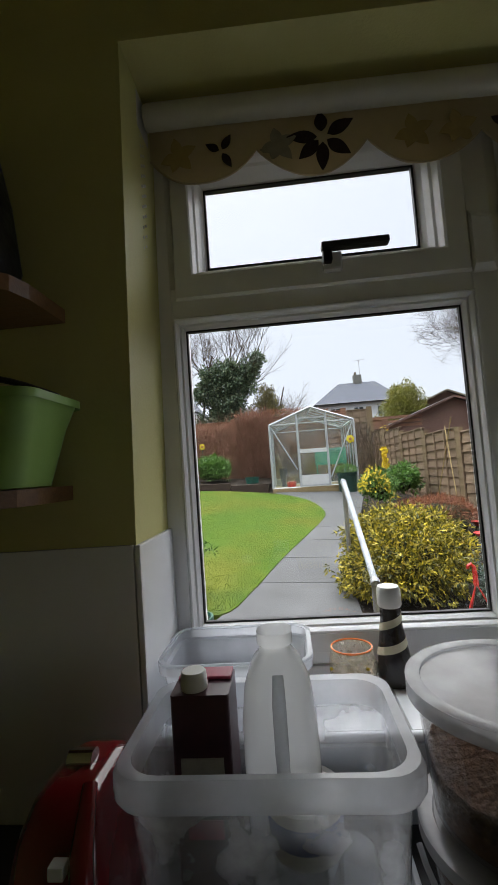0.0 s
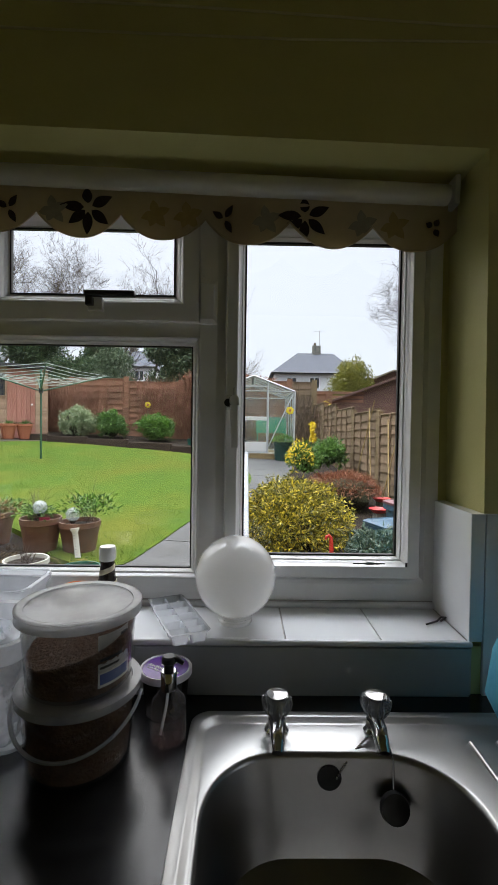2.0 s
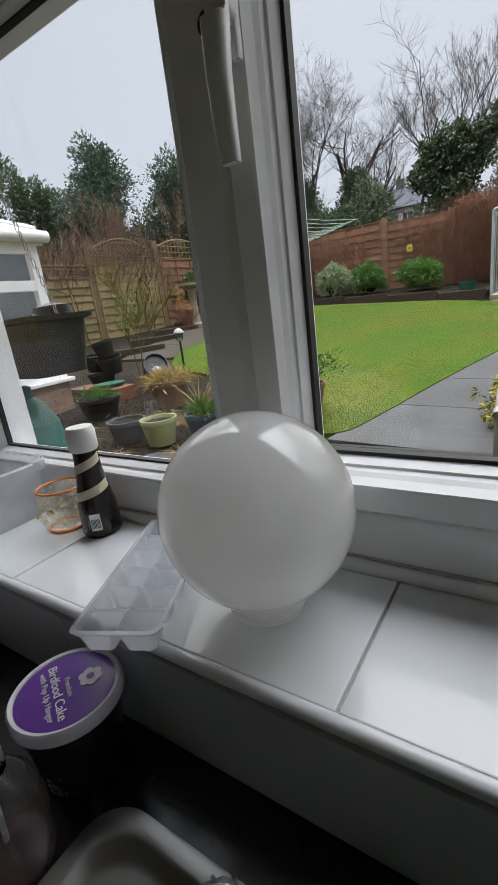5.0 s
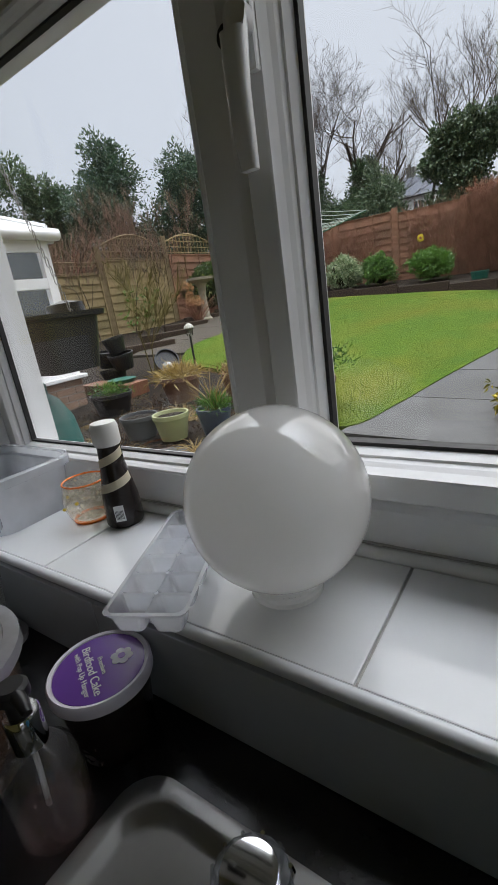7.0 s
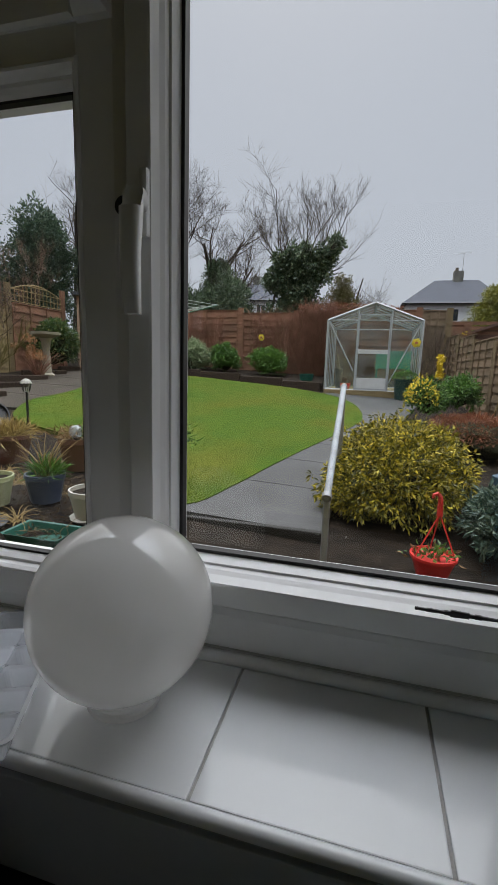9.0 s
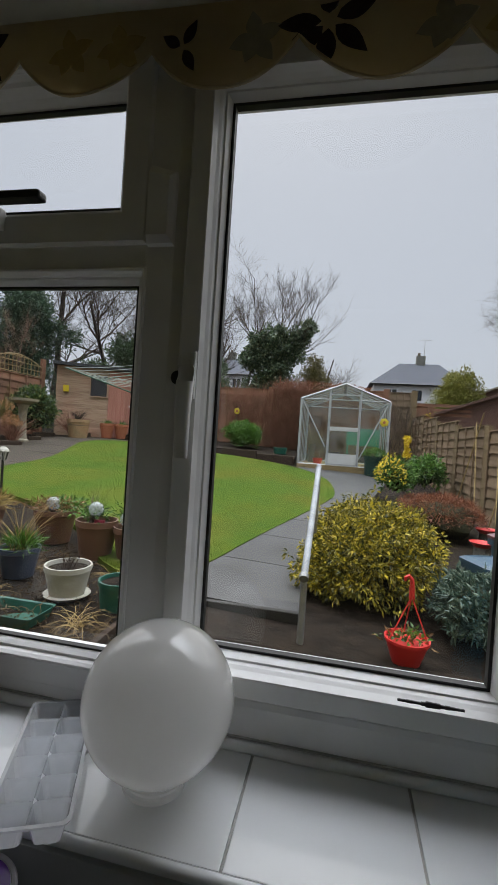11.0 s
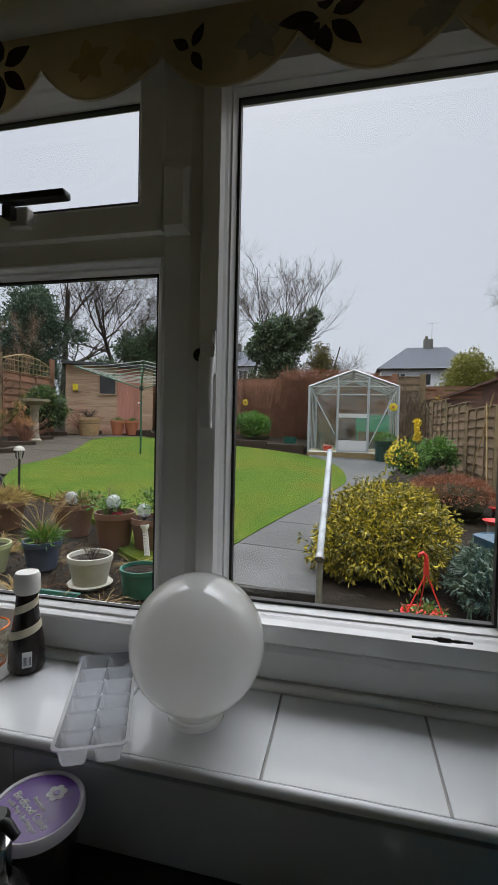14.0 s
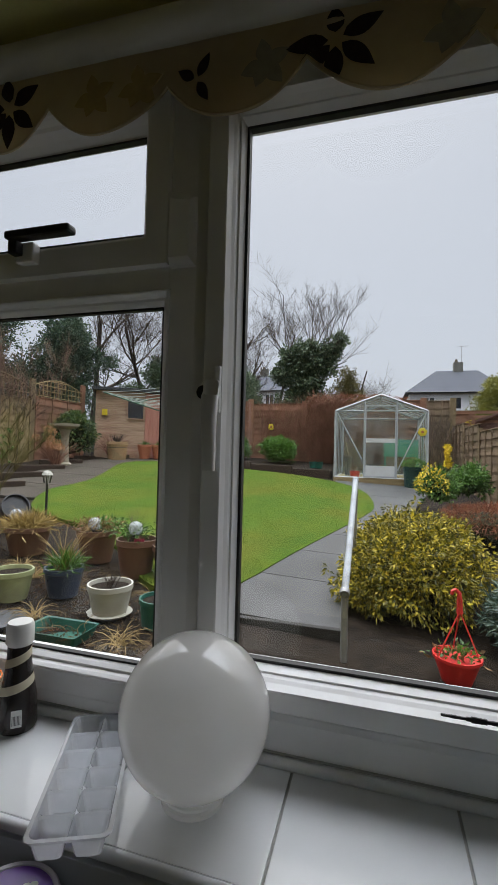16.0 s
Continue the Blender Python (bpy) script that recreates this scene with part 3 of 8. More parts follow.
EDGE = [(-0.88, 2.36), (-0.68, 2.92), (-0.56, 3.45), (-0.39, 4.16), (-0.155, 5.05), (0.146, 6.24), (0.255, 7.0), (0.18, 8.05), (-0.02, 8.95), (-0.5, 9.9), (-1.4, 10.7), (-2.3, 11.1), (-3.2, 11.3), (-4.5, 11.65), (-5.8, 11.7), (-6.4, 11.1), (-6.42, 10.1), (-5.75, 8.5), (-5.2, 7.2), (-5.0, 6.4), (-4.9, 5.6), (-4.45, 4.75), (-3.9, 4.15), (-2.9, 3.75), (-1.95, 3.1), (-1.4, 2.5)]


def smooth_loop(pts, n=5):
    out, k = [], len(pts)
    for i in range(k):
        p0, p1, p2, p3 = (Vector(pts[(i + j - 1) % k]) for j in range(4))
        for s in range(n):
            t = s / n
            out.append(0.5 * ((2 * p1) + (p2 - p0) * t + (2 * p0 - 5 * p1 + 4 * p2 - p3) * t * t + (3 * p1 - p0 - 3 * p2 + p3) * t ** 3))
    return out


loop = smooth_loop(EDGE)
bm = bmesh.new()
top = [bm.verts.new((p.x, p.y, ground_z(p.x, p.y) + 0.02)) for p in loop]
low = [bm.verts.new((p.x, p.y, ground_z(p.x, p.y) - 0.06)) for p in loop]
bm.faces.new(top)
for i in range(len(top)):
    bm.faces.new((low[i], low[(i + 1) % len(top)], top[(i + 1) % len(top)], top[i]))
bmesh.ops.recalc_face_normals(bm, faces=bm.faces)
lawn = setting("lawn", bm, M_GRASS, "wet green winter lawn with yellowish patches", "lawn")


def inside(x, y, poly):
    c, j = False, len(poly) - 1
    for i in range(len(poly)):
        a, b = poly[i], poly[j]
        if (a.y > y) != (b.y > y) and x < (b.x - a.x) * (y - a.y) / (b.y - a.y) + a.x:
            c = not c
        j = i
    return c


rng = np.random.default_rng(5)
pts = []
while len(pts) < 70000:
    y = 2.35 + 9.4 * rng.random() ** 1.6
    x = rng.uniform(-6.9, 0.4)
    if inside(x, y, loop):
        pts.append((x, y, ground_z(x, y) + 0.018))
tagged(part("grass", leaves(pts, np.tile((0, 0, 1.0), (len(pts), 1)), 0.016, 0.005, 3, 0.0, 0.9, "grass"), M_BLADE), "short wet lawn grass", "grass", "", "stuff")

# path of large slabs, from the top step to the greenhouse
path = tagged(new("garden_path"), "grey concrete slab path leading to the greenhouse", "path", "", "structure")


def slab(quad, thick, parent, mat, name="slab", lift=0.012):
    bm = bmesh.new()
    a = [bm.verts.new((x, y, ground_z(x, y) + lift)) for x, y in quad]
    b = [bm.verts.new((x, y, ground_z(x, y) + lift - thick)) for x, y in quad]
    bm.faces.new(a)
    bm.faces.new(b[::-1])
    for i in range(4):
        bm.faces.new((a[i], b[i], b[(i + 1) % 4], a[(i + 1) % 4]))
    bmesh.ops.recalc_face_normals(bm, faces=bm.faces)
    return part(name, bm, mat, parent)


YS = [2.25, 3.1, 3.95, 4.8, 5.7, 6.6, 7.5, 8.4, 9.3, 10.3]
def left_edge(y):
    return float(np.interp(y, (2.25, 2.92, 3.45, 4.16, 5.05, 6.24, 7.0, 8.05, 8.95, 10.3), (-0.88, -0.68, -0.56, -0.39, -0.155, 0.146, 0.255, 0.18, -0.02, -0.5)))
def right_edge(y):
    return 0.10 + max(0, y - 3.0) * 0.19
for y0, y1 in zip(YS, YS[1:]):
    g = 0.006
    slab([(left_edge(y0) - 0.02, y0 + g), (right_edge(y0), y0 + g), (right_edge(y1), y1 - g), (left_edge(y1) - 0.02, y1 - g)], 0.06, path, M_PAVING)
slab([(-2.2, 9.85), (-0.7, 9.85), (-0.75, 10.35), (-2.2, 10.75)], 0.06, path, M_PAVING, lift=0.004)
slab([(-0.66, 9.75), (1.35, 9.75), (1.35, 10.52), (-0.66, 10.52)], 0.06, path, M_PAVING, lift=0.005)
# curved path by the far border
for (xa, ya, xb, yb), (xc, yc, xd, yd) in zip([(-4.5, 4.9, -5.6, 4.7), (-4.85, 6.1, -6.2, 6.0), (-5.2, 7.6, -6.8, 7.4), (-5.8, 8.9, -7.3, 8.8), (-6.25, 10.2, -7.7, 10.4), (-6.2, 11.1, -7.2, 11.6)], [(-4.85, 6.1, -6.2, 6.0), (-5.2, 7.6, -6.8, 7.4), (-5.8, 8.9, -7.3, 8.8), (-6.25, 10.2, -7.7, 10.4), (-6.2, 11.1, -7.2, 11.6), (-5.6, 11.75, -5.9, 12.15)]):
    slab([(xa, ya), (xb, yb), (xd, yd - 0.02), (xc, yc - 0.02)], 0.06, path, M_MUD, lift=0.008)

# steps down to the lower yard
steps = tagged(new("garden_steps"), "worn stone steps down from the path", "steps", "", "structure")
for i, (y0, y1, z, x0) in enumerate(((1.86, 2.24, 0.29, -0.75), (1.5, 1.855, 0.13, -0.75))):
    part("step", box(x0, 0.08, y0, y1, -0.05, z, 0.012), M_STONE, steps)
part("step_edge", box(-0.86, 0.1, 2.2, 2.247, 0.25, 0.452, 0.008), M_STEPEDGE, steps, "dark worn step edge")

# the shelf of ground below the window, held by timber
terrace = setting("terrace_edge", box(-3.3, -0.9, 1.28, 1.34, -0.02, 0.44, 0.01), M_SLEEPER, "old timber sleeper holding the planted terrace", "edging")
setting("terrace", box(-3.3, -0.9, 1.34, 2.0, -0.02, 0.41), M_EARTH, "dark earth terrace below the window", "ground")
setting("terrace_side", box(-0.9, -0.86, 1.34, 2.3, -0.02, 0.44, 0.008), M_SLEEPER, "old timber board beside the steps", "edging")
setting("bed_edge", box(0.1, 3.2, 1.42, 1.5, -0.02, 0.40, 0.01), M_SLEEPER, "old timber sleeper holding the shrub bed", "edging")
setting("shrub_bed", box(0.1, 3.2, 1.5, 1.9, -0.02, 0.37), M_EARTH, "dark earth bed under the shrubs", "ground")


# ---- fences ----
def fence_panel(a, b, z0a, z0b, height, mat, boards=8, battens=3, label="", face=1, post=0.1, group=""):
    """A waney-lap panel from a to b: overlapping boards, battens, a top cap and a post."""
    a, b = Vector(a), Vector(b)
    L, ang = (b - a).length, math.atan2(b.y - a.y, b.x - a.x)
    z0 = (z0a + z0b) / 2
    ob = thing("wooden_fence", (a.x, a.y, z0), label, "fence", group)
    ob.rotation_euler = (0, 0, ang)
    h = height / boards
    nb = []
    for i in range(boards):
        bm = bmesh.new()
        n, prev = 7, None
        for k in range(n + 1):
            x = 0.04 + (L - 0.08) * k / n
            w = 0.028 * noise.noise(Vector((x * 2.3 + a.x * 3, i * 3.1, a.y)))
            q = [bm.verts.new((x, face * -0.012, i * h + w)), bm.verts.new((x, face * -0.032, i * h + w)), bm.verts.new((x, face * -0.004, (i + 1) * h + 0.02)), bm.verts.new((x, face * 0.006, (i + 1) * h + 0.02))]
            if prev:
                for j in range(4):
                    bm.faces.new((prev[j], prev[(j + 1) % 4], q[(j + 1) % 4], q[j]))
            prev = q
        bmesh.ops.recalc_face_normals(bm, faces=bm.faces)
        me = bpy.data.meshes.new("board")
        bm.to_mesh(me)
        bm.free()
        me.materials.append(mat)
        o = new("board", me)
        o.parent = ob
    for k in range(battens):
        x = 0.06 + (L - 0.12) * k / (battens - 1)
        me = bpy.data.meshes.new("batten")
        bm = box(x - 0.018, x + 0.018, min(face * -0.048, face * -0.026), max(face * -0.048, face * -0.026), 0.02, height + 0.01, 0.004)
        bm.to_mesh(me)
        bm.free()
        me.materials.append(mat)
        new("batten", me).parent = ob
    me = bpy.data.meshes.new("cap_rail")
    bm = box(0.02, L - 0.02, -0.035, 0.03, height + 0.012, height + 0.035, 0.004)
    bm.to_mesh(me)
    bm.free()
    me.materials.append(mat)
    new("cap_rail", me).parent = ob
    if post:
        me = bpy.data.meshes.new("post")
        bm = box(L + 0.04 - 0.085, L + 0.04 + 0.085, -0.03, 0.045, -0.1, height + post, 0.008)
        bm.to_mesh(me)
        bm.free()
        me.materials.append(M_FENCER if mat is M_FENCER else M_POST)
        new("post", me).parent = ob
    return ob


FX = 2.42
ysr = [1.2, 3.0, 4.75, 6.5, 8.25, 10.0, 11.75, 13.5]
tops = [1.80, 1.82, 1.86, 1.95, 2.10, 2.28, 2.42]
for (y0, y1), zt in zip(zip(ysr, ysr[1:]), tops):
    zb = ground_z(FX, (y0 + y1) / 2) - 0.06
    fence_panel((FX, y0 + 0.04), (FX, y1 - 0.04), zb, zb, zt - zb - 0.035, M_FENCE, 9, 4, "weathered grey overlap fence panel", -1, group="boundary fence")

for i, (x0, x1) in enumerate(((-7.4, -5.6), (-5.6, -3.8), (-3.8, -2.0), (-2.0, -0.2), (-0.2, 1.6), (1.6, 2.42))):
    zb = 1.15
    zt = 3.15 + 0.05 * math.sin(i * 2.1) + (0.07 if i == 5 else 0)
    fence_panel((x0 + 0.04, 13.7), (x1 - 0.04, 13.7), zb, zb, zt - zb, M_FENCER if i < 5 else M_FENCE, 10, 4, "red-brown overlap fence panel at the garden's end", 1, group="back fence")


def trellis(a, b, z0, h, arch, mat, label):
    a, b = Vector(a), Vector(b)
    L = (b - a).length
    ob = thing("trellis", (a.x, a.y, z0), label, "trellis", "fence trellis")
    ob.rotation_euler = (0, 0, math.atan2(b.y - a.y, b.x - a.x))

    def local(name, bm):
        me = bpy.data.meshes.new(name)
        bm.to_mesh(me)
        bm.free()
        me.materials.append(mat)
        new(name, me).parent = ob
    n = int(L / 0.15)
    for k in range(n + 1):
        x = 0.03 + (L - 0.06) * k / n
        local("slat", box(x - 0.011, x + 0.011, -0.008, 0.008, 0, h + arch * math.sin(math.pi * k / n)))
    z = 0.02
    while z < h + arch - 0.05:
        if z > h:
            e = math.asin(min(1, (z - h) / arch)) / math.pi
        else:
            e = 0
        local("rail", box(0.03 + L * e, L * (1 - e) - 0.03, -0.02, -0.009, z - 0.011, z + 0.011))
        z += 0.15
    local("arch_rail", tube([(0.03 + (L - 0.06) * k / 12, 0, h + arch * math.sin(math.pi * k / 12)) for k in range(13)], 0.018, 6))
    return ob


LX = -8.6
for (y0, y1), zt, mat, lab in (((3.2, 5.0), 2.40, M_FENCEY, "pale straw-coloured overlap fence panel"), ((5.0, 6.95), 2.42, M_FENCEY, "pale straw-coloured overlap fence panel"), ((6.95, 9.2), 2.72, M_FENCEY, "pale straw-coloured overlap fence panel"), ((9.2, 11.3), 2.85, M_FENCER, "red-brown overlap fence panel under a trellis")):
    zb = ground_z(LX, (y0 + y1) / 2) - 0.05
    fence_panel((LX, y0 + 0.04), (LX, y1 - 0.04), zb, zb, zt - zb, mat, 9, 4, lab, 1, 0.62 if y1 > 6 else 0.1, "side fence")
trellis((LX, 7.0), (LX, 9.15), 2.77, 0.28, 0.28, M_POST, "arched wooden trellis full of dry climbers")
trellis((LX, 9.25), (LX, 11.25), 2.9, 0.3, 0.22, M_FENCEY, "arched wooden trellis on a red-brown fence")
trellis((LX, 5.05), (LX, 6.9), 2.46, 0.25, 0.0, M_POST, "wooden trellis full of dry climbers")


# ---- greenhouse ----
def greenhouse():
    x0, x1, y0, y1, zb, ze, zr = -0.72, 1.42, 10.62, 13.1, 0.97, 2.60, 3.0
    xm = (x0 + x1) / 2
    g = thing("greenhouse", (xm, y0, 0.86), "aluminium greenhouse with dusty glass and a sliding door", "greenhouse")
    part("plinth", box(x0 - 0.02, x1 + 0.02, y0 - 0.03, y1, 0.80, zb, 0.01), M_FENCEY, g, "pale timber base")

    def bar(a, b, r=0.02):
        a, b = Vector(a), Vector(b)
        d = (b - a).normalized()
        s = d.orthogonal().normalized() * r * 0.78
        u = d.cross(s)
        bm = bmesh.new()
        ra = [bm.verts.new(a + c) for c in (s + u, s - u, -s - u, -s + u)]
        rb = [bm.verts.new(b + c) for c in (s + u, s - u, -s - u, -s + u)]
        for k in range(4):
            bm.faces.new((ra[k], ra[(k + 1) % 4], rb[(k + 1) % 4], rb[k]))
        bm.faces.new(ra[::-1])
        bm.faces.new(rb)
        part("frame_bar", bm, M_ALU, g)
    dl, dr = x0 + 0.70, x0 + 1.45
    for y in (y0, y1):
        for x in (x0, x1):
            bar((x, y, zb), (x, y, ze), 0.026)
            bar((x, y, ze), (xm, y, zr), 0.026)
        bar((x0, y, ze), (x1, y, ze), 0.014)
        bar((x0, y, zb), (x1, y, zb), 0.02)
    for x in (dl, dr):
        bar((x, y0, zb), (x, y0, ze + 0.24), 0.02)
    bar((x0 + 0.02, y0, ze - 0.02), (dl - 0.05, y0, zb + 0.45), 0.014)
    bar((x1 - 0.02, y0, ze - 0.02), (dr + 0.03, y0, zb + 0.2), 0.014)
    for x in (x0, x1):
        for k in range(1, 5):
            y = y0 + (y1 - y0) * k / 5
            bar((x, y, zb), (x, y, ze), 0.012)
            bar((x, y, ze), (xm, y, zr), 0.012)
        bar((x, y0, ze), (x, y1, ze), 0.022)
        bar((x, y0, zb), (x, y1, zb), 0.02)
    bar((xm, y0, zr), (xm, y1, zr), 0.028)

    def sheet(pts):
        bm = bmesh.new()
        bm.faces.new([bm.verts.new(p) for p in pts])
        r = bmesh.ops.extrude_face_region(bm, geom=bm.faces[:])
        n = (Vector(pts[1]) - Vector(pts[0])).cross(Vector(pts[2]) - Vector(pts[0])).normalized() * 0.004
        bmesh.ops.translate(bm, verts=[v for v in r["geom"] if isinstance(v, bmesh.types.BMVert)], vec=n)
        bmesh.ops.recalc_face_normals(bm, faces=bm.faces)
        ob = part("pane", bm, M_GHGLASS, g, "dusty horticultural glass")
        ob.visible_shadow = False
    for y in (y0, y1):
        for xa, xb in ((x0, dl), (dr, x1)) if y == y0 else ((x0, xm), (xm, x1)):
            sheet([(xa, y, zb), (xb, y, zb), (xb, y, zb + 0.8), (xa, y, zb + 0.8)])
            sheet([(xa, y, zb + 0.81), (xb, y, zb + 0.81), (xb, y, ze), (xa, y, ze)])
        sheet([(x0, y, ze + 0.01), (xm, y, ze + 0.01), (xm, y, zr)])
        sheet([(xm, y, ze + 0.01), (x1, y, ze + 0.01), (xm, y, zr)])
    for k in range(5):
        ya, yb = y0 + (y1 - y0) * k / 5, y0 + (y1 - y0) * (k + 1) / 5
        for x in (x0, x1):
            sheet([(x, ya, zb), (x, yb, zb), (x, yb, ze), (x, ya, ze)])
            sheet([(x, ya, ze), (x, yb, ze), (xm, yb, zr), (xm, ya, zr)])
    door = part("door", ring(dl + 0.01, dr - 0.01, zb + 0.02, ze + 0.14, [(0, y0 - 0.05), (0.03, y0 - 0.05), (0.03, y0 - 0.03), (0, y0 - 0.03)]), M_ALU, g)
    part("door_rail", box(dl + 0.04, dr - 0.04, y0 - 0.05, y0 - 0.03, zb + 0.86, zb + 0.96, 0.004), M_WHITEPL, door)
    part("kick_panel", box(dl + 0.04, dr - 0.04, y0 - 0.05, y0 - 0.03, zb + 0.05, zb + 0.30, 0.004), M_WHITEPL, door, "white lower door panel")
    o = part("door_pane", box(dl + 0.04, dr - 0.04, y0 - 0.043, y0 - 0.038, zb + 0.31, zb + 0.86), M_GHGLASS, door)
    o.visible_shadow = False
    o = part("door_pane", box(dl + 0.04, dr - 0.04, y0 - 0.043, y0 - 0.038, zb + 0.96, ze + 0.11), M_GHGLASS, door)
    o.visible_shadow = False
    return g


greenhouse()


# ---- planting ----
def shrub(name, at, radii, count, leaf, mat, label, seed, size=(0.05, 0.02), lumps=9, lump=0.3, core=0.6, low=-0.5, category="shrub", group="", core_mat=None, depth=0.3, droop=0.25):
    """A rounded shrub: an uneven dark core that stands in for its inner shade, and a layer of separate leaves."""
    x, y, z = at
    ob = thing(name, (x, y, z - radii[2] * 0.75), label, category, group)
    part("shade_core", blob(at, [r * core * 0.8 for r in radii], seed, 0.3), core_mat or M_SHADECORE, ob, smooth=True)
    rng = np.random.default_rng(seed)
    masses = [(at, [r * 0.72 for r in radii])]
    for k in range(lumps):
        d = rng.normal(0, 1, 3)
        d /= np.linalg.norm(d)
        d[2] = abs(d[2]) * 1.1 - 0.35
        masses.append((np.array(at) + d * np.array(radii) * rng.uniform(0.35, 0.6), [r * rng.uniform(0.3, 0.55) for r in radii]))
    p, n = whorls(masses, max(60, count * 2 // 7), 7, min(radii) * 0.07, seed, 0.5, low - 0.2)
    part("foliage", leaves(p, n, *size, seed=seed, droop=droop), mat, ob)
    return ob


# near-black colour that paints the shade deep inside shrubs and crowns
M_SHADECORE = surf("dark_shade_core", (0.012, 0.014, 0.008), (0.04, 0.04, 0.022), 0.95, scale=9, bump=0.8, bscale=20, spec=0.05)
gold = thing("golden_shrub", (0.58, 3.05, 0.38), "gold and green variegated shrub beside the path", "shrub")
# dark blob behind the leaves in place of the shade in their gaps
part("shade_core", blob((0.58, 3.05, 0.64), (0.32, 0.38, 0.2), 11, 0.3), M_SHADECORE, gold, smooth=True)
pg, ng = whorls([((0.58, 3.05, 0.70), (0.5, 0.58, 0.36)), ((0.38, 2.95, 0.64), (0.34, 0.42, 0.33)), ((0.8, 3.1, 0.68), (0.34, 0.5, 0.34)), ((0.56, 3.25, 0.80), (0.46, 0.42, 0.3)), ((0.52, 2.75, 0.58), (0.4, 0.34, 0.26)), ((0.24, 2.85, 0.55), (0.24, 0.32, 0.24))], 3300, 9, 0.018, 11, 0.6)
part("foliage", leaves(pg, ng, 0.044, 0.017, seed=11, droop=0.45, jitter=0.4), M_GOLD, gold)
# its blue cast is painted: it belongs to the window glass before it
shrub("low_tinted_shrub", (1.2, 2.45, 0.55), (0.36, 0.45, 0.30), 2600, None, M_GLASSTINT, "low green shrub beside the golden one, tinted with the glass's bluish reflection", 12, (0.06, 0.022), 8, 0.3)

# ---- more of the window: furniture and fittings ----
part("stay_cover", loft([[(x, y, z) for x, z in q] for y, q in ((0.0, ((0.0035, 1.774), (0.0415, 1.774), (0.0415, 1.872), (0.0035, 1.885))), (-0.006, ((0.0035, 1.776), (0.0405, 1.776), (0.0405, 1.870), (0.0035, 1.880))), (-0.013, ((0.0045, 1.785), (0.034, 1.785), (0.034, 1.862), (0.0045, 1.868))))]), M_UPVC, window, "raised plastic stay cover")
hp = part("handle_plate", box(0.0815, 0.0905, -0.026, -0.0175, 1.568, 1.630, 0.003), M_HANDLE, casement)
part("lock_boss", box(0.064, 0.0812, -0.0235, -0.0175, 1.578, 1.612, 0.003), M_HANDLE, casement)
part("handle_lever", loft([[(cx + a, cy, cz + b) for a, b in rounded(0, 0, w, h, min(w, h) * 0.35, 3)] for cx, cy, cz, w, h in ((0.082, -0.026, 1.6, 0.02, 0.022), (0.084, -0.04, 1.599, 0.021, 0.022))] + [[(cx + a, cy + b, cz) for a, b in rounded(0, 0, w, h, min(w, h) * 0.35, 3)] for cx, cy, cz, w, h in ((0.085, -0.045, 1.588, 0.021, 0.016), (0.0855, -0.049, 1.55, 0.019, 0.013), (0.0865, -0.049, 1.51, 0.017, 0.011), (0.087, -0.048, 1.494, 0.015, 0.009))]), M_HANDLE, casement, smooth=True)
part("handle_lock", lathe([(0, 0), (0.009, 0), (0.009, 0.012), (0, 0.012)], (0, 0, 0), 16, m=pose(0.0705, -0.022, 1.594, 90, 0, 0)), M_BLACKPL, casement)
part("top_handle_plate", box(-0.249, -0.216, -0.022, -0.0055, 1.797, 1.828, 0.004), M_HANDLE, top_light)
part("top_handle_lever", box(-0.252, -0.139, -0.042, -0.022, 1.826, 1.838, 0.004), M_BLACKPL, top_light, "dark lever of the top light")
part("top_handle_lock", box(-0.25, -0.234, -0.036, -0.02, 1.806, 1.826, 0.003), M_BLACKPL, top_light)
# worn seal between bead and sash
bm = bmesh.new()
rng = random.Random(4)
for k in range(14):
    x = 0.362 + 0.0052 * k
    h = 0.0012 + 0.0022 * rng.random() * math.sin(math.pi * (k + 0.5) / 14)
    add_box(bm, x, x + 0.0056, -0.0192, -0.0172, 1.2295 - h, 1.2295 + h)
add_box(bm, 0.483, 0.487, -0.0192, -0.0172, 1.222, 1.232)
part("chipped_seal", bm, M_GASKET, casement, "black gap where the seal has worn away")

# ---- sill tiles and upstand tiles ----
edges = [RL + 0.008, -0.405, -0.205, -0.0055, 0.194, 0.3835, RR - 0.008]

for a, b in zip(edges, edges[1:]):
    part("tile", box(a + 0.0015, b - 0.0015, WY - 0.001, -0.004, SILL - 0.008, SILL, 0.0012), M_TILE, sill)
# upstand tiles take the greyed copy, with their shade painted in
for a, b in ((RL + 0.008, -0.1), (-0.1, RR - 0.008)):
    part("tile", box(a + 0.0004, b - 0.0004, WY - 0.014, WY - 0.006, WORK + 0.001, SILL - 0.012, 0.0012), M_SHADEDTILE, upstand)
part("edge_trim", tube([(RL + 0.002, WY - 0.006, SILL - 0.005), (RR - 0.002, WY - 0.006, SILL - 0.005)], 0.0065, 10), M_TILE, sill, "rounded white edge trim", smooth=True)

# ---- roller blind with a scalloped hem ----
M_FABRIC = surf("printed_cream_fabric", (0.54, 0.48, 0.36), (0.62, 0.56, 0.44), 0.9, scale=40, bump=0.1, bscale=900, blotch=(0.43, 0.34, 0.17), bscale2=9, blotch_amount=0.6, spec=0.1)
M_PRINT = surf("dark_leaf_print", (0.03, 0.022, 0.026), (0.06, 0.045, 0.05), 0.9, scale=60, spec=0.1)
M_PRINTY = surf("ochre_leaf_print", (0.42, 0.33, 0.16), (0.50, 0.40, 0.20), 0.9, scale=60, spec=0.1)
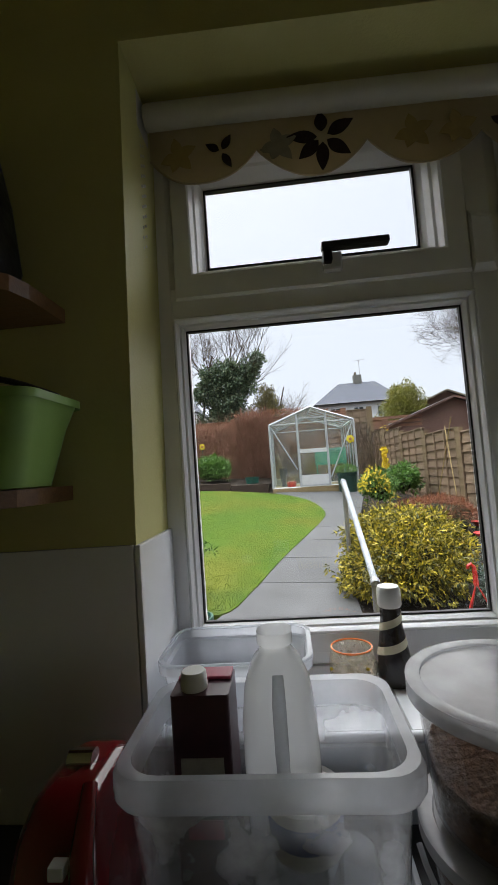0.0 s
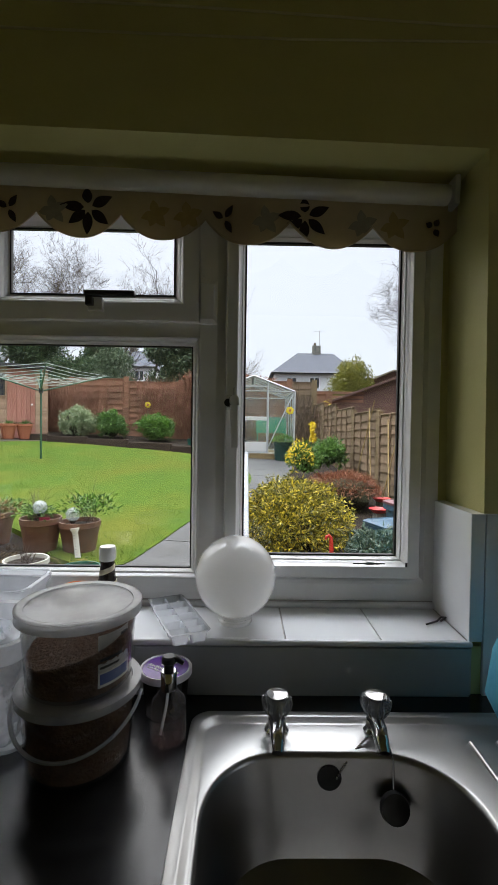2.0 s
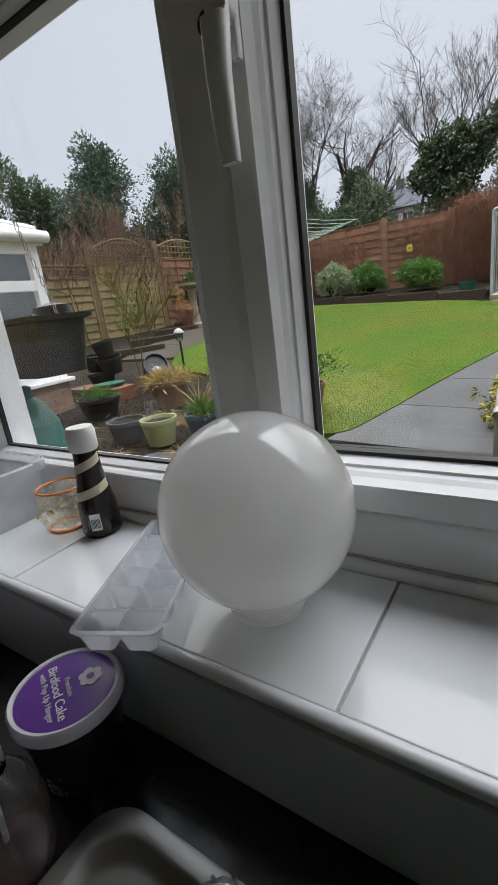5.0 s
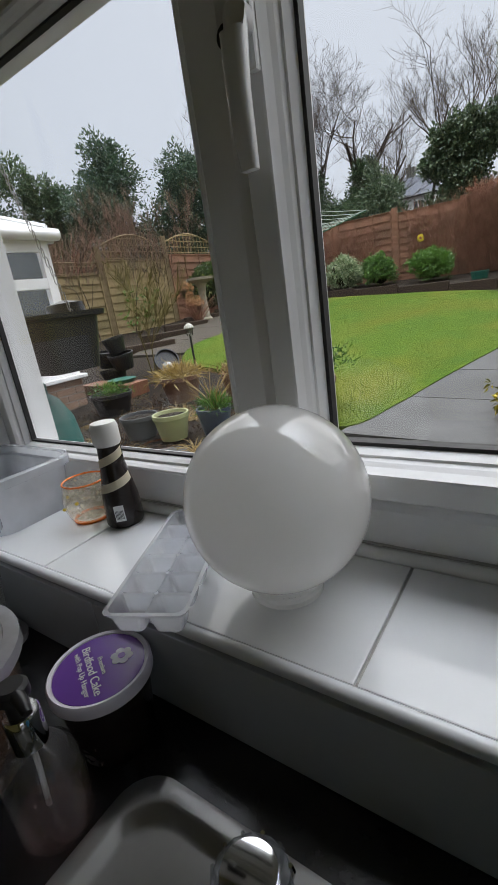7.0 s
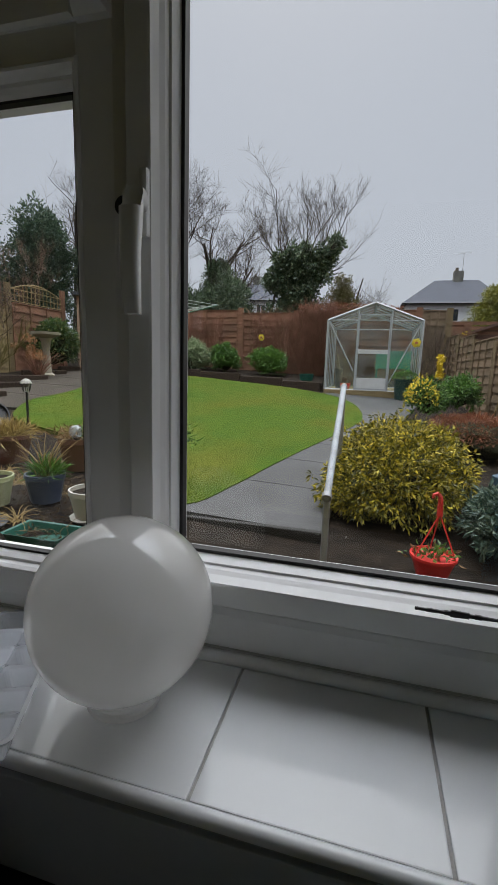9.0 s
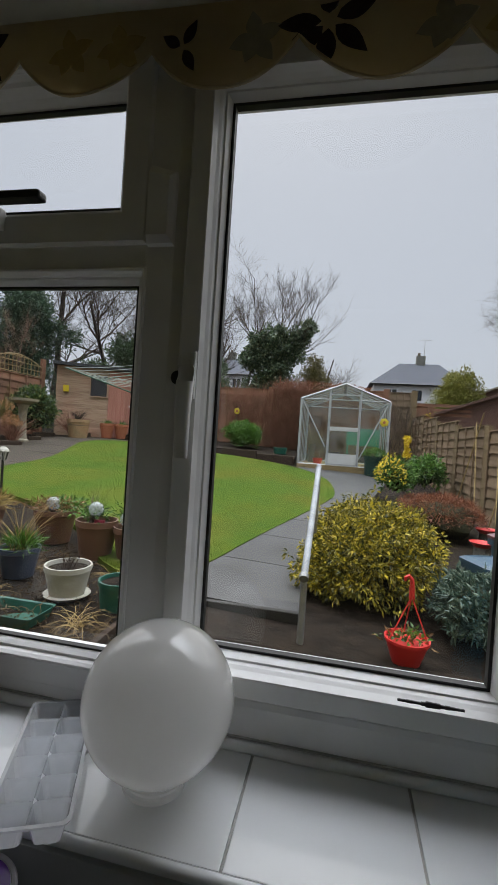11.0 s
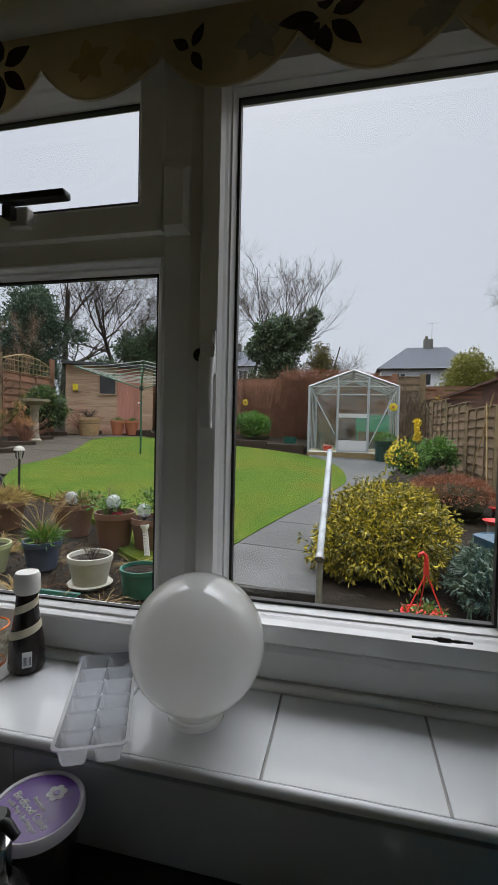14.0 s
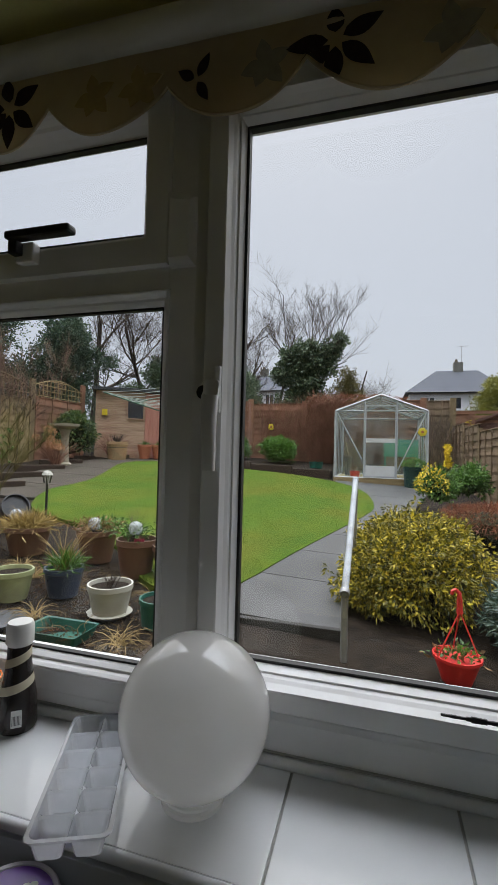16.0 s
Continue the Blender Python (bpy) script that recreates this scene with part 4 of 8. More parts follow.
M_PRINTG = surf("grey_leaf_print", (0.30, 0.29, 0.24), (0.38, 0.36, 0.30), 0.9, scale=60, spec=0.1)
M_ROLLER = surf("white_blind_roll", (0.55, 0.54, 0.50), (0.66, 0.65, 0.60), 0.6, scale=8)
BY = -0.056
blind = thing("roller_blind", (0.0, BY, 2.06), "cream roller blind with a scalloped hem and dark leaf print", "blind")
part("roller", lathe([(0.0, -0.538), (0.02, -0.538), (0.022, -0.53), (0.022, 0.53), (0.02, 0.538), (0.0, 0.538)], (0, 0, 0), 24, m=pose(0.005, -0.06, 2.062, 0, 90, 0)), M_ROLLER, blind, smooth=True)
part("bracket", box(-0.548, -0.538, -0.09, -0.03, 2.03, 2.093, 0.003), M_WHITEPL, blind)
part("bracket", box(0.545, 0.556, -0.09, -0.03, 2.03, 2.093, 0.003), M_WHITEPL, blind)
S0, SW = -0.528, 0.1825


def hem(x):
    u = ((x - S0) / SW) % 1
    return 1.94 + 0.05 * (abs(2 * u - 1) ** 2.2)


bm = bmesh.new()
prev = None
for k in range(145):
    x = S0 + (6 * SW) * k / 144
    w = 0.003 * math.sin(x * 21) + 0.002 * math.sin(x * 47)
    q = [bm.verts.new(c) for c in ((x, BY, 2.06), (x, BY + w * 0.4, 2.02), (x, BY + w, hem(x)), (x, BY + 0.0022 + w, hem(x)), (x, BY + 0.0022 + w * 0.4, 2.02), (x, BY + 0.0022, 2.06))]
    if prev:
        for j in range(5):
            bm.faces.new((prev[j], prev[j + 1], q[j + 1], q[j]))
    prev = q
bmesh.ops.recalc_face_normals(bm, faces=bm.faces)
n, l = M_FABRIC.node_tree.nodes, M_FABRIC.node_tree.links
tr, mx = n.new("ShaderNodeBsdfTranslucent"), n.new("ShaderNodeMixShader")
tr.inputs[0].default_value = (0.62, 0.53, 0.36, 1)
mx.inputs[0].default_value = 0.5
l.new(n["Principled BSDF"].outputs[0], mx.inputs[1])
l.new(tr.outputs[0], mx.inputs[2])
l.new(mx.outputs[0], n["Material Output"].inputs[0])
cloth = part("fabric", bm, M_FABRIC, blind, smooth=True)
part("hem_piping", tube([(S0 + 6 * SW * k / 144, BY + 0.003 * math.sin((S0 + 6 * SW * k / 144) * 21) + 0.002 * math.sin((S0 + 6 * SW * k / 144) * 47), hem(S0 + 6 * SW * k / 144)) for k in range(145)], 0.0022, 6), M_FABRIC, blind)


def print_leaf(cx, cz, ang, L, w, mat):
    bm = bmesh.new()
    out = []
    for k in range(14):
        t = k / 14 * 2
        s = t if t <= 1 else 2 - t
        sd = 1 if t <= 1 else -1
        u, v = L * s, sd * w * math.sin(math.pi * s ** 0.8) * 0.5
        X = cx + u * math.cos(ang) - v * math.sin(ang)
        Z = cz + u * math.sin(ang) + v * math.cos(ang)
        Z = max(Z, hem(X) + 0.004)
        f = max(0, min(1, (2.02 - Z) / (2.02 - hem(X))))
        ww = 0.003 * math.sin(X * 21) + 0.002 * math.sin(X * 47)
        Y = (BY + ww * 0.4) * (1 - f) + (BY + ww) * f - 0.0012
        if Z > 2.02:
            Y = BY - 0.0014
        out.append(bm.verts.new((X, Y, Z)))
    bm.faces.new(out)
    r = bmesh.ops.extrude_face_region(bm, geom=bm.faces[:])
    bmesh.ops.translate(bm, verts=[v for v in r["geom"] if isinstance(v, bmesh.types.BMVert)], vec=(0, 0.0008, 0))
    bmesh.ops.recalc_face_normals(bm, faces=bm.faces)
    part("leaf_print", bm, mat, blind)


for c in (-0.235, 0.235):
    for a, L in ((95, 0.036), (25, 0.052), (-38, 0.052), (-92, 0.054), (178, 0.056), (222, 0.05)):
        print_leaf(c + 0.009 * math.cos(radians(a)), 2.003 + 0.009 * math.sin(radians(a)), radians(a), L * 0.92, 0.022, M_PRINT)
for c in (-0.405, 0.06, 0.515):
    for a, L in ((60, 0.03), (150, 0.026), (-60, 0.03)):
        print_leaf(c + 0.004 * math.cos(radians(a)), 1.992 + 0.004 * math.sin(radians(a)), radians(a), L if c < 0.5 else L * 0.6, 0.014, M_PRINT)
for c, mt in ((-0.48, M_PRINTY), (-0.31, M_PRINTG), (-0.09, M_PRINTY), (-0.02, M_PRINTY), (0.15, M_PRINTG), (0.36, M_PRINTG), (0.43, M_PRINTY)):
    for a, L in ((100, 0.03), (20, 0.034), (-50, 0.036), (200, 0.032), (-110, 0.03)):
        print_leaf(c, 1.995, radians(a), L, 0.02, mt)
bm = bmesh.new()
for k in range(74):
    bmesh.ops.create_icosphere(bm, subdivisions=1, radius=0.0032, matrix=Matrix.Translation((-0.541 + 0.004 * math.sin(k * 0.11), -0.075 if k % 2 else -0.062, 2.03 - 0.0088 * k)))
part("bead_chain", bm, M_ROLLER, blind, "white bead pull chain")
blind.rotation_euler.y = radians(1.6)

# ---- worktop, sink and taps ----
worktop = setting("worktop", add_box(add_box(add_box(box(-1.1, 0.05, -0.78, WY - 0.001, WORK - 0.038, WORK), 0.05, 0.45, -0.325, WY - 0.001, WORK - 0.038, WORK), 0.05, 0.45, -0.78, -0.66, WORK - 0.038, WORK), 0.45, 2.3, -0.78, WY - 0.001, WORK - 0.038, WORK), M_WORKTOP, "black glossy kitchen worktop", "worktop")
for i, x in enumerate((-1.1, -0.5, 0.0, 0.6, 1.2)):
    cab = thing("base_cabinet", (x + 0.3, -0.47, FLOOR), "plain pale kitchen base cabinet below the worktop", "cabinet", "base cabinets")
    part("body", box(x + 0.002, x + (0.498 if i == 1 else 0.598), -0.74, WY - 0.012, FLOOR, WORK - 0.23 if i in (1, 2) else WORK - 0.04), M_WHITEPL, cab)
    part("door", box(x + 0.006, x + (0.494 if i == 1 else 0.594), -0.76, -0.742, FLOOR + 0.12, WORK - 0.05, 0.004), M_WHITEPL, cab)
sink = thing("sink", (0.45, -0.42, WORK), "stainless steel inset kitchen sink with a rounded bowl", "sink")


def flat(run, z):
    return [(x, y, z) for x, y in run]


SC, SD = (0.495, -0.4625), (0.95, 0.455)
bowl = lambda g, r, z: flat(rounded(0.25, -0.4925, 0.385 - g, 0.315 - g, r, 10), z)
rim = lambda g, z: flat(rounded(SC[0], SC[1], SD[0] - g, SD[1] - g, 0.035, 10), z)
part("basin", loft([rim(0, WORK + 0.001), rim(0.003, WORK + 0.007), rim(0.03, WORK + 0.009), rim(0.037, WORK + 0.008), rim(0.05, WORK + 0.002), rim(0.06, WORK + 0.0015), bowl(-0.014, 0.125, WORK + 0.0015), bowl(-0.006, 0.122, WORK - 0.0005), bowl(0.0, 0.12, WORK - 0.007), bowl(0.02, 0.115, WORK - 0.11), bowl(0.05, 0.1, WORK - 0.145), bowl(0.12, 0.07, WORK - 0.157)], False, True), M_STEEL, sink, smooth=True)
for k in range(6):
    part("drainer_ridge", tube([(0.49 + 0.045 * k, -0.62, WORK + 0.002), (0.49 + 0.045 * k, -0.31, WORK + 0.003)], 0.004, 8), M_STEEL, sink, smooth=True)
part("overflow", lathe([(0, 0), (0.019, 0), (0.0195, 0.003), (0, 0.003)], (0, 0, 0), 24, m=pose(0.25, -0.3375, WORK - 0.034, 86, 0, 0)), M_BLACKPL, sink, "dark round overflow")
part("drain", lathe([(0, 0), (0.03, 0), (0.034, 0.003), (0, 0.003)], (0.25, -0.49, WORK - 0.156), 24), M_CHROME, sink)

M_CRYSTAL = clear("clear_acrylic", (0.8, 0.82, 0.83), 0.2, (0.45, 0.47, 0.49), 0.03)


def tap(x, y):
    t = thing("pillar_tap", (x, y, WORK), "chrome pillar tap with a clear faceted head", "tap", "sink taps")
    part("body", lathe([(0.0, 0.001), (0.021, 0.001), (0.021, 0.005), (0.016, 0.01), (0.015, 0.024), (0.012, 0.028), (0.0, 0.029)], (x, y, WORK), 24), M_CHROME, t, smooth=True)
    part("spout", tube([(x, y - 0.002, WORK + 0.019), (x, y - 0.025, WORK + 0.018), (x - 0.002, y - 0.045, WORK + 0.012), (x - 0.003, y - 0.058, WORK + 0.004)], [0.0145, 0.0135, 0.012, 0.0095], 14), M_CHROME, t, smooth=True)
    head = part("head", lathe([(0.0, 0.026), (0.0135, 0.026), (0.0155, 0.031), (0.023, 0.042), (0.0255, 0.052), (0.0245, 0.059), (0.02, 0.0635), (0.0, 0.064)], (x, y, WORK), 12), M_CRYSTAL, t, "clear faceted acrylic head")
    for k in range(12):
        a = radians(30 * k + 15)
        part("facet_ridge", tube([(x + r * math.cos(a), y + r * math.sin(a), WORK + z) for r, z in ((0.0155, 0.031), (0.0232, 0.042), (0.0258, 0.052), (0.0245, 0.059))], 0.0016, 5), M_CHROME if k % 2 else M_CRYSTAL, head)
    part("spindle", lathe([(0.0, 0.0265), (0.011, 0.0265), (0.013, 0.045), (0.019, 0.062), (0.0, 0.062)], (x, y, WORK), 16), M_CHROME, head, smooth=True)
    part("cap", lathe([(0.0175, 0.0642), (0.0175, 0.066), (0.0, 0.067)], (x, y, WORK), 24), M_CHROME, head, smooth=True)
    return t


tap(0.170, -0.280)
tap(0.340, -0.280)
plug = thing("plug_and_chain", (0.34, -0.35, WORK - 0.05), "black rubber sink plug hanging on a ball chain", "plug")
bm = bmesh.new()
for k in range(26):
    u = k / 25
    bmesh.ops.create_icosphere(bm, subdivisions=1, radius=0.0024, matrix=Matrix.Translation((0.335 - 0.075 * u, -0.297 - 0.05 * u, WORK + 0.012 - 0.04 * u * u - 0.001 * math.sin(math.pi * u))))
part("chain", bm, M_CHROME, plug)
part("rubber_plug", lathe([(0, 0), (0.02, 0), (0.023, 0.006), (0.021, 0.014), (0, 0.016)], (0, 0, 0), 24, m=pose(0.345, -0.362, WORK - 0.06, 70, 0, 0)), M_BLACKPL, plug, smooth=True)
part("cord", tube([(0.35, -0.30, WORK + 0.012), (0.35, -0.345, WORK - 0.002), (0.347, -0.355, WORK - 0.03), (0.346, -0.365, WORK - 0.05)], 0.0015, 6), M_CHROME, plug)

# ---- on the sill ----
M_OPAL = surf("white_opal_glass", (0.90, 0.90, 0.89), (0.93, 0.93, 0.92), 0.06, scale=2, rvar=0.02, sss=0.0, coat=1.0)
n, l = M_OPAL.node_tree.nodes, M_OPAL.node_tree.links
tr, mx = n.new("ShaderNodeBsdfTranslucent"), n.new("ShaderNodeMixShader")
tr.inputs[0].default_value = (0.96, 0.955, 0.94, 1)
mx.inputs[0].default_value = 0.68
l.new(n["Principled BSDF"].outputs[0], mx.inputs[1])
l.new(tr.outputs[0], mx.inputs[2])
gl, lw, mg = n.new("ShaderNodeBsdfGlossy"), n.new("ShaderNodeLayerWeight"), n.new("ShaderNodeMixShader")
pw, ma = n.new("ShaderNodeMath"), n.new("ShaderNodeMath")
pw.operation, ma.operation = "POWER", "MULTIPLY_ADD"
gl.inputs["Roughness"].default_value, lw.inputs[0].default_value, pw.inputs[1].default_value = 0.05, 0.5, 5.0
ma.inputs[1].default_value, ma.inputs[2].default_value = 0.5, 0.045
l.new(lw.outputs["Facing"], pw.inputs[0])
l.new(pw.outputs[0], ma.inputs[0])
l.new(ma.outputs[0], mg.inputs[0])
l.new(mx.outputs[0], mg.inputs[1])
l.new(gl.outputs[0], mg.inputs[2])
l.new(mg.outputs[0], n["Material Output"].inputs[0])
GX, GY, GR = 0.093, -0.084, 0.0855
GZ = SILL + 0.018 + GR * 0.93
shade = thing("globe_lampshade", (GX, GY, SILL), "round white opal glass lampshade standing on the sill", "lampshade")
prof = [(0.036, 0.001), (0.036, 0.006), (0.0335, 0.008), (0.0335, 0.011), (0.036, 0.013), (0.0335, 0.016), (0.0335, 0.02)]
for k in range(23):
    a = -68 + (158) * k / 22
    prof.append((max(0, GR * math.cos(radians(a))), GZ - SILL + GR * math.sin(radians(a))))
part("globe", lathe(prof[6:], (GX, GY, SILL), 56, cap=False), M_OPAL, shade, smooth=True)
part("neck", lathe(prof[:7], (GX, GY, SILL), 48, cap=False), M_OPAL, shade, "ribbed glass neck", smooth=True)

M_CLEARPL = clear("clear_frosted_plastic", (0.96, 0.97, 0.98), 0.14, (0.95, 0.96, 0.98), 0.1, haze=0.28, hscale=18)
M_MILKPL = clear("milky_plastic", (0.9, 0.91, 0.92), 0.5, (0.8, 0.82, 0.85), 0.15, haze=0.18, hscale=12)
TM = pose(0.012, -0.198, SILL + 0.001, 0, 0, 24)
tray = thing("ice_cube_tray", (0.012, -0.198, SILL), "clear plastic ice cube tray overhanging the sill edge", "tray")
part("rim", loft([[TM @ Vector((x, y + 0.1, z)) for x, y in rounded(0, 0, w, d, 0.008, 3)] for w, d, z in ((0.078, 0.2, 0.02), (0.082, 0.204, 0.024), (0.074, 0.196, 0.024), (0.07, 0.192, 0.018))], False, False), M_MILKPL, tray)
for i in range(6):
    for j in range(2):
        cx, cy = (-0.0185 + 0.037 * j), 0.017 + 0.0332 * i
        part("cell", loft([[TM @ Vector((x, y, z)) for x, y in rounded(cx, cy, w, d, 0.005, 3)] for w, d, z in ((0.037, 0.033, 0.0215), (0.034, 0.030, 0.019), (0.026, 0.023, 0.001))], False, True), M_MILKPL, tray)

M_DARKBOTTLE = surf("dark_brown_bottle", (0.012, 0.010, 0.010), (0.03, 0.022, 0.02), 0.25, scale=8)
M_CREAM = surf("cream_label", (0.55, 0.50, 0.36), (0.64, 0.59, 0.44), 0.5, scale=15)
M_WHITECAP = surf("white_cap", (0.72, 0.72, 0.69), (0.8, 0.8, 0.77), 0.4, scale=20)
bx, by = -0.194, -0.042
sauce = thing("sauce_bottle", (bx, by, SILL), "dark squeezy bottle with cream spiral stripes and a white cap", "bottle")


def bottle_r(z):
    k = [(0.0, 0.026), (0.006, 0.029), (0.045, 0.0275), (0.075, 0.0225), (0.10, 0.0185), (0.128, 0.017)]
    for (a, r), (b, s) in zip(k, k[1:]):
        if z <= b:
            return r + (s - r) * (z - a) / (b - a)
    return 0.017


part("body", lathe([(0, 0.001)] + [(bottle_r(z), z) for z in (0.001, 0.006, 0.025, 0.045, 0.06, 0.075, 0.09, 0.1, 0.128)] + [(0, 0.13)], (bx, by, SILL), 32), M_DARKBOTTLE, sauce, smooth=True)
part("cap", lathe([(0, 0.129), (0.018, 0.129), (0.0205, 0.133), (0.0205, 0.158), (0.018, 0.164), (0, 0.165)], (bx, by, SILL), 28), M_WHITECAP, sauce, "white screw cap", smooth=True)
for z0, w in ((0.055, 0.013), (0.095, 0.013)):
    bm = bmesh.new()
    pv = None
    for k in range(33):
        a = radians(150 + 240 * k / 32)
        z = z0 + 0.028 * k / 32 - 0.01
        q = [bm.verts.new((bx + (bottle_r(h) + 0.0007) * math.cos(a), by + (bottle_r(h) + 0.0007) * math.sin(a), SILL + h)) for h in (z, z + w)]
        if pv:
            bm.faces.new((pv[0], q[0], q[1], pv[1]))
        pv = q
    part("stripe", bm, M_CREAM, sauce, "cream spiral stripe")
bm = bmesh.new()
add_box(bm, -0.0075, 0.0075, -0.0008, 0, 0, 0.026)
bmesh.ops.transform(bm, matrix=pose(bx + 0.0285 * math.cos(radians(-50)), by + 0.0285 * math.sin(radians(-50)), SILL + 0.014, 2, 0, 40), verts=bm.verts)
lab = part("label_panel", bm, M_WHITECAP, sauce)
for k in range(7):
    bm = box(-0.006 + 0.0018 * k, -0.0052 + 0.0018 * k, -0.0014, -0.0008, 0.004, 0.018)
    bmesh.ops.transform(bm, matrix=pose(bx + 0.0285 * math.cos(radians(-50)), by + 0.0285 * math.sin(radians(-50)), SILL + 0.014, 2, 0, 40), verts=bm.verts)
    part("bar", bm, M_BLACKPL, lab)

M_CRACKLE = clear("crackled_glass", (0.97, 0.96, 0.94), 0.03, (0.75, 0.70, 0.55), 0.04, haze=0.4, hscale=110)
M_ORANGE_G = surf("orange_glass_rim", (0.75, 0.16, 0.03), (0.85, 0.26, 0.06), 0.15, scale=10)
jx, jy = -0.259, -0.050
jar = thing("glass_candle_jar", (jx, jy, SILL), "squat crackled glass candle jar with an orange rim", "jar")
part("glass", lathe([(0.0, 0.004), (0.03, 0.003), (0.036, 0.01), (0.0425, 0.03), (0.042, 0.045), (0.037, 0.066), (0.037, 0.07), (0.035, 0.07), (0.035, 0.066), (0.039, 0.045), (0.0395, 0.03), (0.034, 0.012), (0.0, 0.008)], (jx, jy, SILL), 36, cap=False), M_CRACKLE, jar, smooth=True)
part("rim", tube([(jx + 0.036 * math.cos(radians(a)), jy + 0.036 * math.sin(radians(a)), SILL + 0.07) for a in range(0, 361, 12)], 0.0017, 6), M_ORANGE_G, jar, "thin orange rim")
part("base_ring", tube([(jx + 0.029 * math.cos(radians(a)), jy + 0.029 * math.sin(radians(a)), SILL + 0.003) for a in range(0, 361, 12)], 0.0028, 6), M_ORANGE_G, jar, "orange base ring")
for a, z in ((250, 0.03), (300, 0.045), (200, 0.038)):
    part("glass_bead", lathe([(0, -0.003), (0.0026, -0.0016), (0.0034, 0), (0.0026, 0.0016), (0, 0.003)], (jx + 0.042 * math.cos(radians(a)), jy + 0.042 * math.sin(radians(a)), SILL + z), 10), M_YELLOWFL, jar)


def vessel(cx, cy, levels, t=0.003, r=0.03, floor=0.004):
    """A rounded open tub. levels: (width, depth, height) from the bottom up."""
    out = [flat(rounded(cx, cy, w, d, r, 5), z) for w, d, z in levels]
    inn = [flat(rounded(cx, cy, w - 2 * t, d - 2 * t, r - t * 0.5, 5), max(z, levels[0][2] + floor)) for w, d, z in levels]
    return loft(out + inn[::-1], True, True)


tub = thing("sill_tub", (-0.43, -0.085, SILL), "milky plastic food tub holding pens on the sill", "tub")
part("shell", vessel(-0.43, -0.088, [(0.19, 0.125, SILL + 0.001), (0.205, 0.137, SILL + 0.07), (0.216, 0.148, SILL + 0.072), (0.218, 0.15, SILL + 0.084), (0.21, 0.142, SILL + 0.086)], 0.003, 0.028), M_MILKPL, tub, smooth=True)
part("rim", tube([(x, y, SILL + 0.0855) for x, y in rounded(-0.43, -0.088, 0.214, 0.146, 0.028, 5)] + [(-0.43 + 0.107, -0.088, SILL + 0.0855)][:0], 0.0022, 6), M_MILKPL, tub, "rolled milky rim", smooth=True)
M_PEN = surf("grey_pen", (0.35, 0.36, 0.38), (0.6, 0.6, 0.6), 0.4, vary=0.4)
for k in range(7):
    y = -0.135 + 0.015 * k
    alone("pen", tube([(-0.50, y, SILL + 0.011 + 0.002 * (k % 2)), (-0.365 + 0.006 * (k % 3), y + 0.006, SILL + 0.012)], 0.0045, 8), M_PEN if k % 3 else M_BLACKPL, "plastic pen lying in the tub", "pen", "pens in the tub")

sauce.scale = (0.9, 0.9, 0.9)
jar.scale = (0.86, 0.86, 0.86)
hook = thing("wire_hook", (0.525, -0.085, SILL), "small dark wire hook lying on the sill", "hook")
part("wire", tube([(0.50, -0.10, SILL + 0.003), (0.53, -0.085, SILL + 0.004), (0.545, -0.07, SILL + 0.006), (0.548, -0.085, SILL + 0.012), (0.535, -0.09, SILL + 0.006)], 0.002, 6), M_BLACKPL, hook)

# ---- on the worktop ----
crate = thing("storage_box", (-0.37, -0.3, WORK), "clear plastic storage box holding a carton and a milk bottle", "box")
part("base_lid", vessel(-0.377, -0.27, [(0.262, 0.15, WORK + 0.001), (0.28, 0.164, WORK + 0.008), (0.286, 0.168, WORK + 0.01), (0.288, 0.17, WORK + 0.017), (0.28, 0.162, WORK + 0.018)], 0.002, 0.03), M_MILKPL, crate, "clear lid under the box", smooth=True)
part("shell", vessel(-0.378, -0.272, [(0.233, 0.143, WORK + 0.006), (0.243, 0.152, WORK + 0.014), (0.266, 0.174, WORK + 0.15)], 0.002, 0.03), M_CLEARPL, crate, smooth=True)
part("rim", loft([flat(rounded(-0.378, -0.272, w, d, 0.034, 6), WORK + z) for w, d, z in ((0.266, 0.174, 0.1505), (0.284, 0.192, 0.153), (0.29, 0.198, 0.16), (0.29, 0.198, 0.178), (0.284, 0.192, 0.183), (0.264, 0.172, 0.181), (0.262, 0.17, 0.151))], False, False), M_MILKPL, crate, "milky folded rim", smooth=True)
M_CARTON = surf("dark_purple_carton", (0.03, 0.008, 0.014), (0.07, 0.014, 0.028), 0.35, scale=18)
M_CARTONR = surf("crimson_carton_print", (0.30, 0.02, 0.06), (0.42, 0.05, 0.1), 0.4, scale=25)
carton = thing("juice_carton", (-0.445, -0.275, WORK + 0.012), "dark purple juice carton with a white screw cap", "carton")
part("body", loft([flat(rounded(-0.445, -0.275, w, d, 0.003, 2), WORK + z) for w, d, z in ((0.06, 0.06, 0.0115), (0.061, 0.061, 0.205), (0.061, 0.06, 0.224))]), M_CARTON, carton)
part("cap", lathe([(0, 0), (0.014, 0), (0.0145, 0.002), (0.0135, 0.016), (0.012, 0.018), (0, 0.018)], (-0.453, -0.288, WORK + 0.2245), 24), M_WHITECAP, carton, "white screw cap", smooth=True)
part("top_print", box(-0.474, -0.416, -0.272, -0.247, WORK + 0.2245, WORK + 0.228, 0.001), M_CARTONR, carton, "crimson printed top")
for z, w, m in ((0.145, 0.044, M_PRINTG), (0.115, 0.05, M_CARTONR), (0.085, 0.036, M_CARTONR)):
    part("print_bar", box(-0.445 - w / 2, -0.445 + w / 2, -0.3066, -0.3056, WORK + z, WORK + z + 0.018), m, carton)
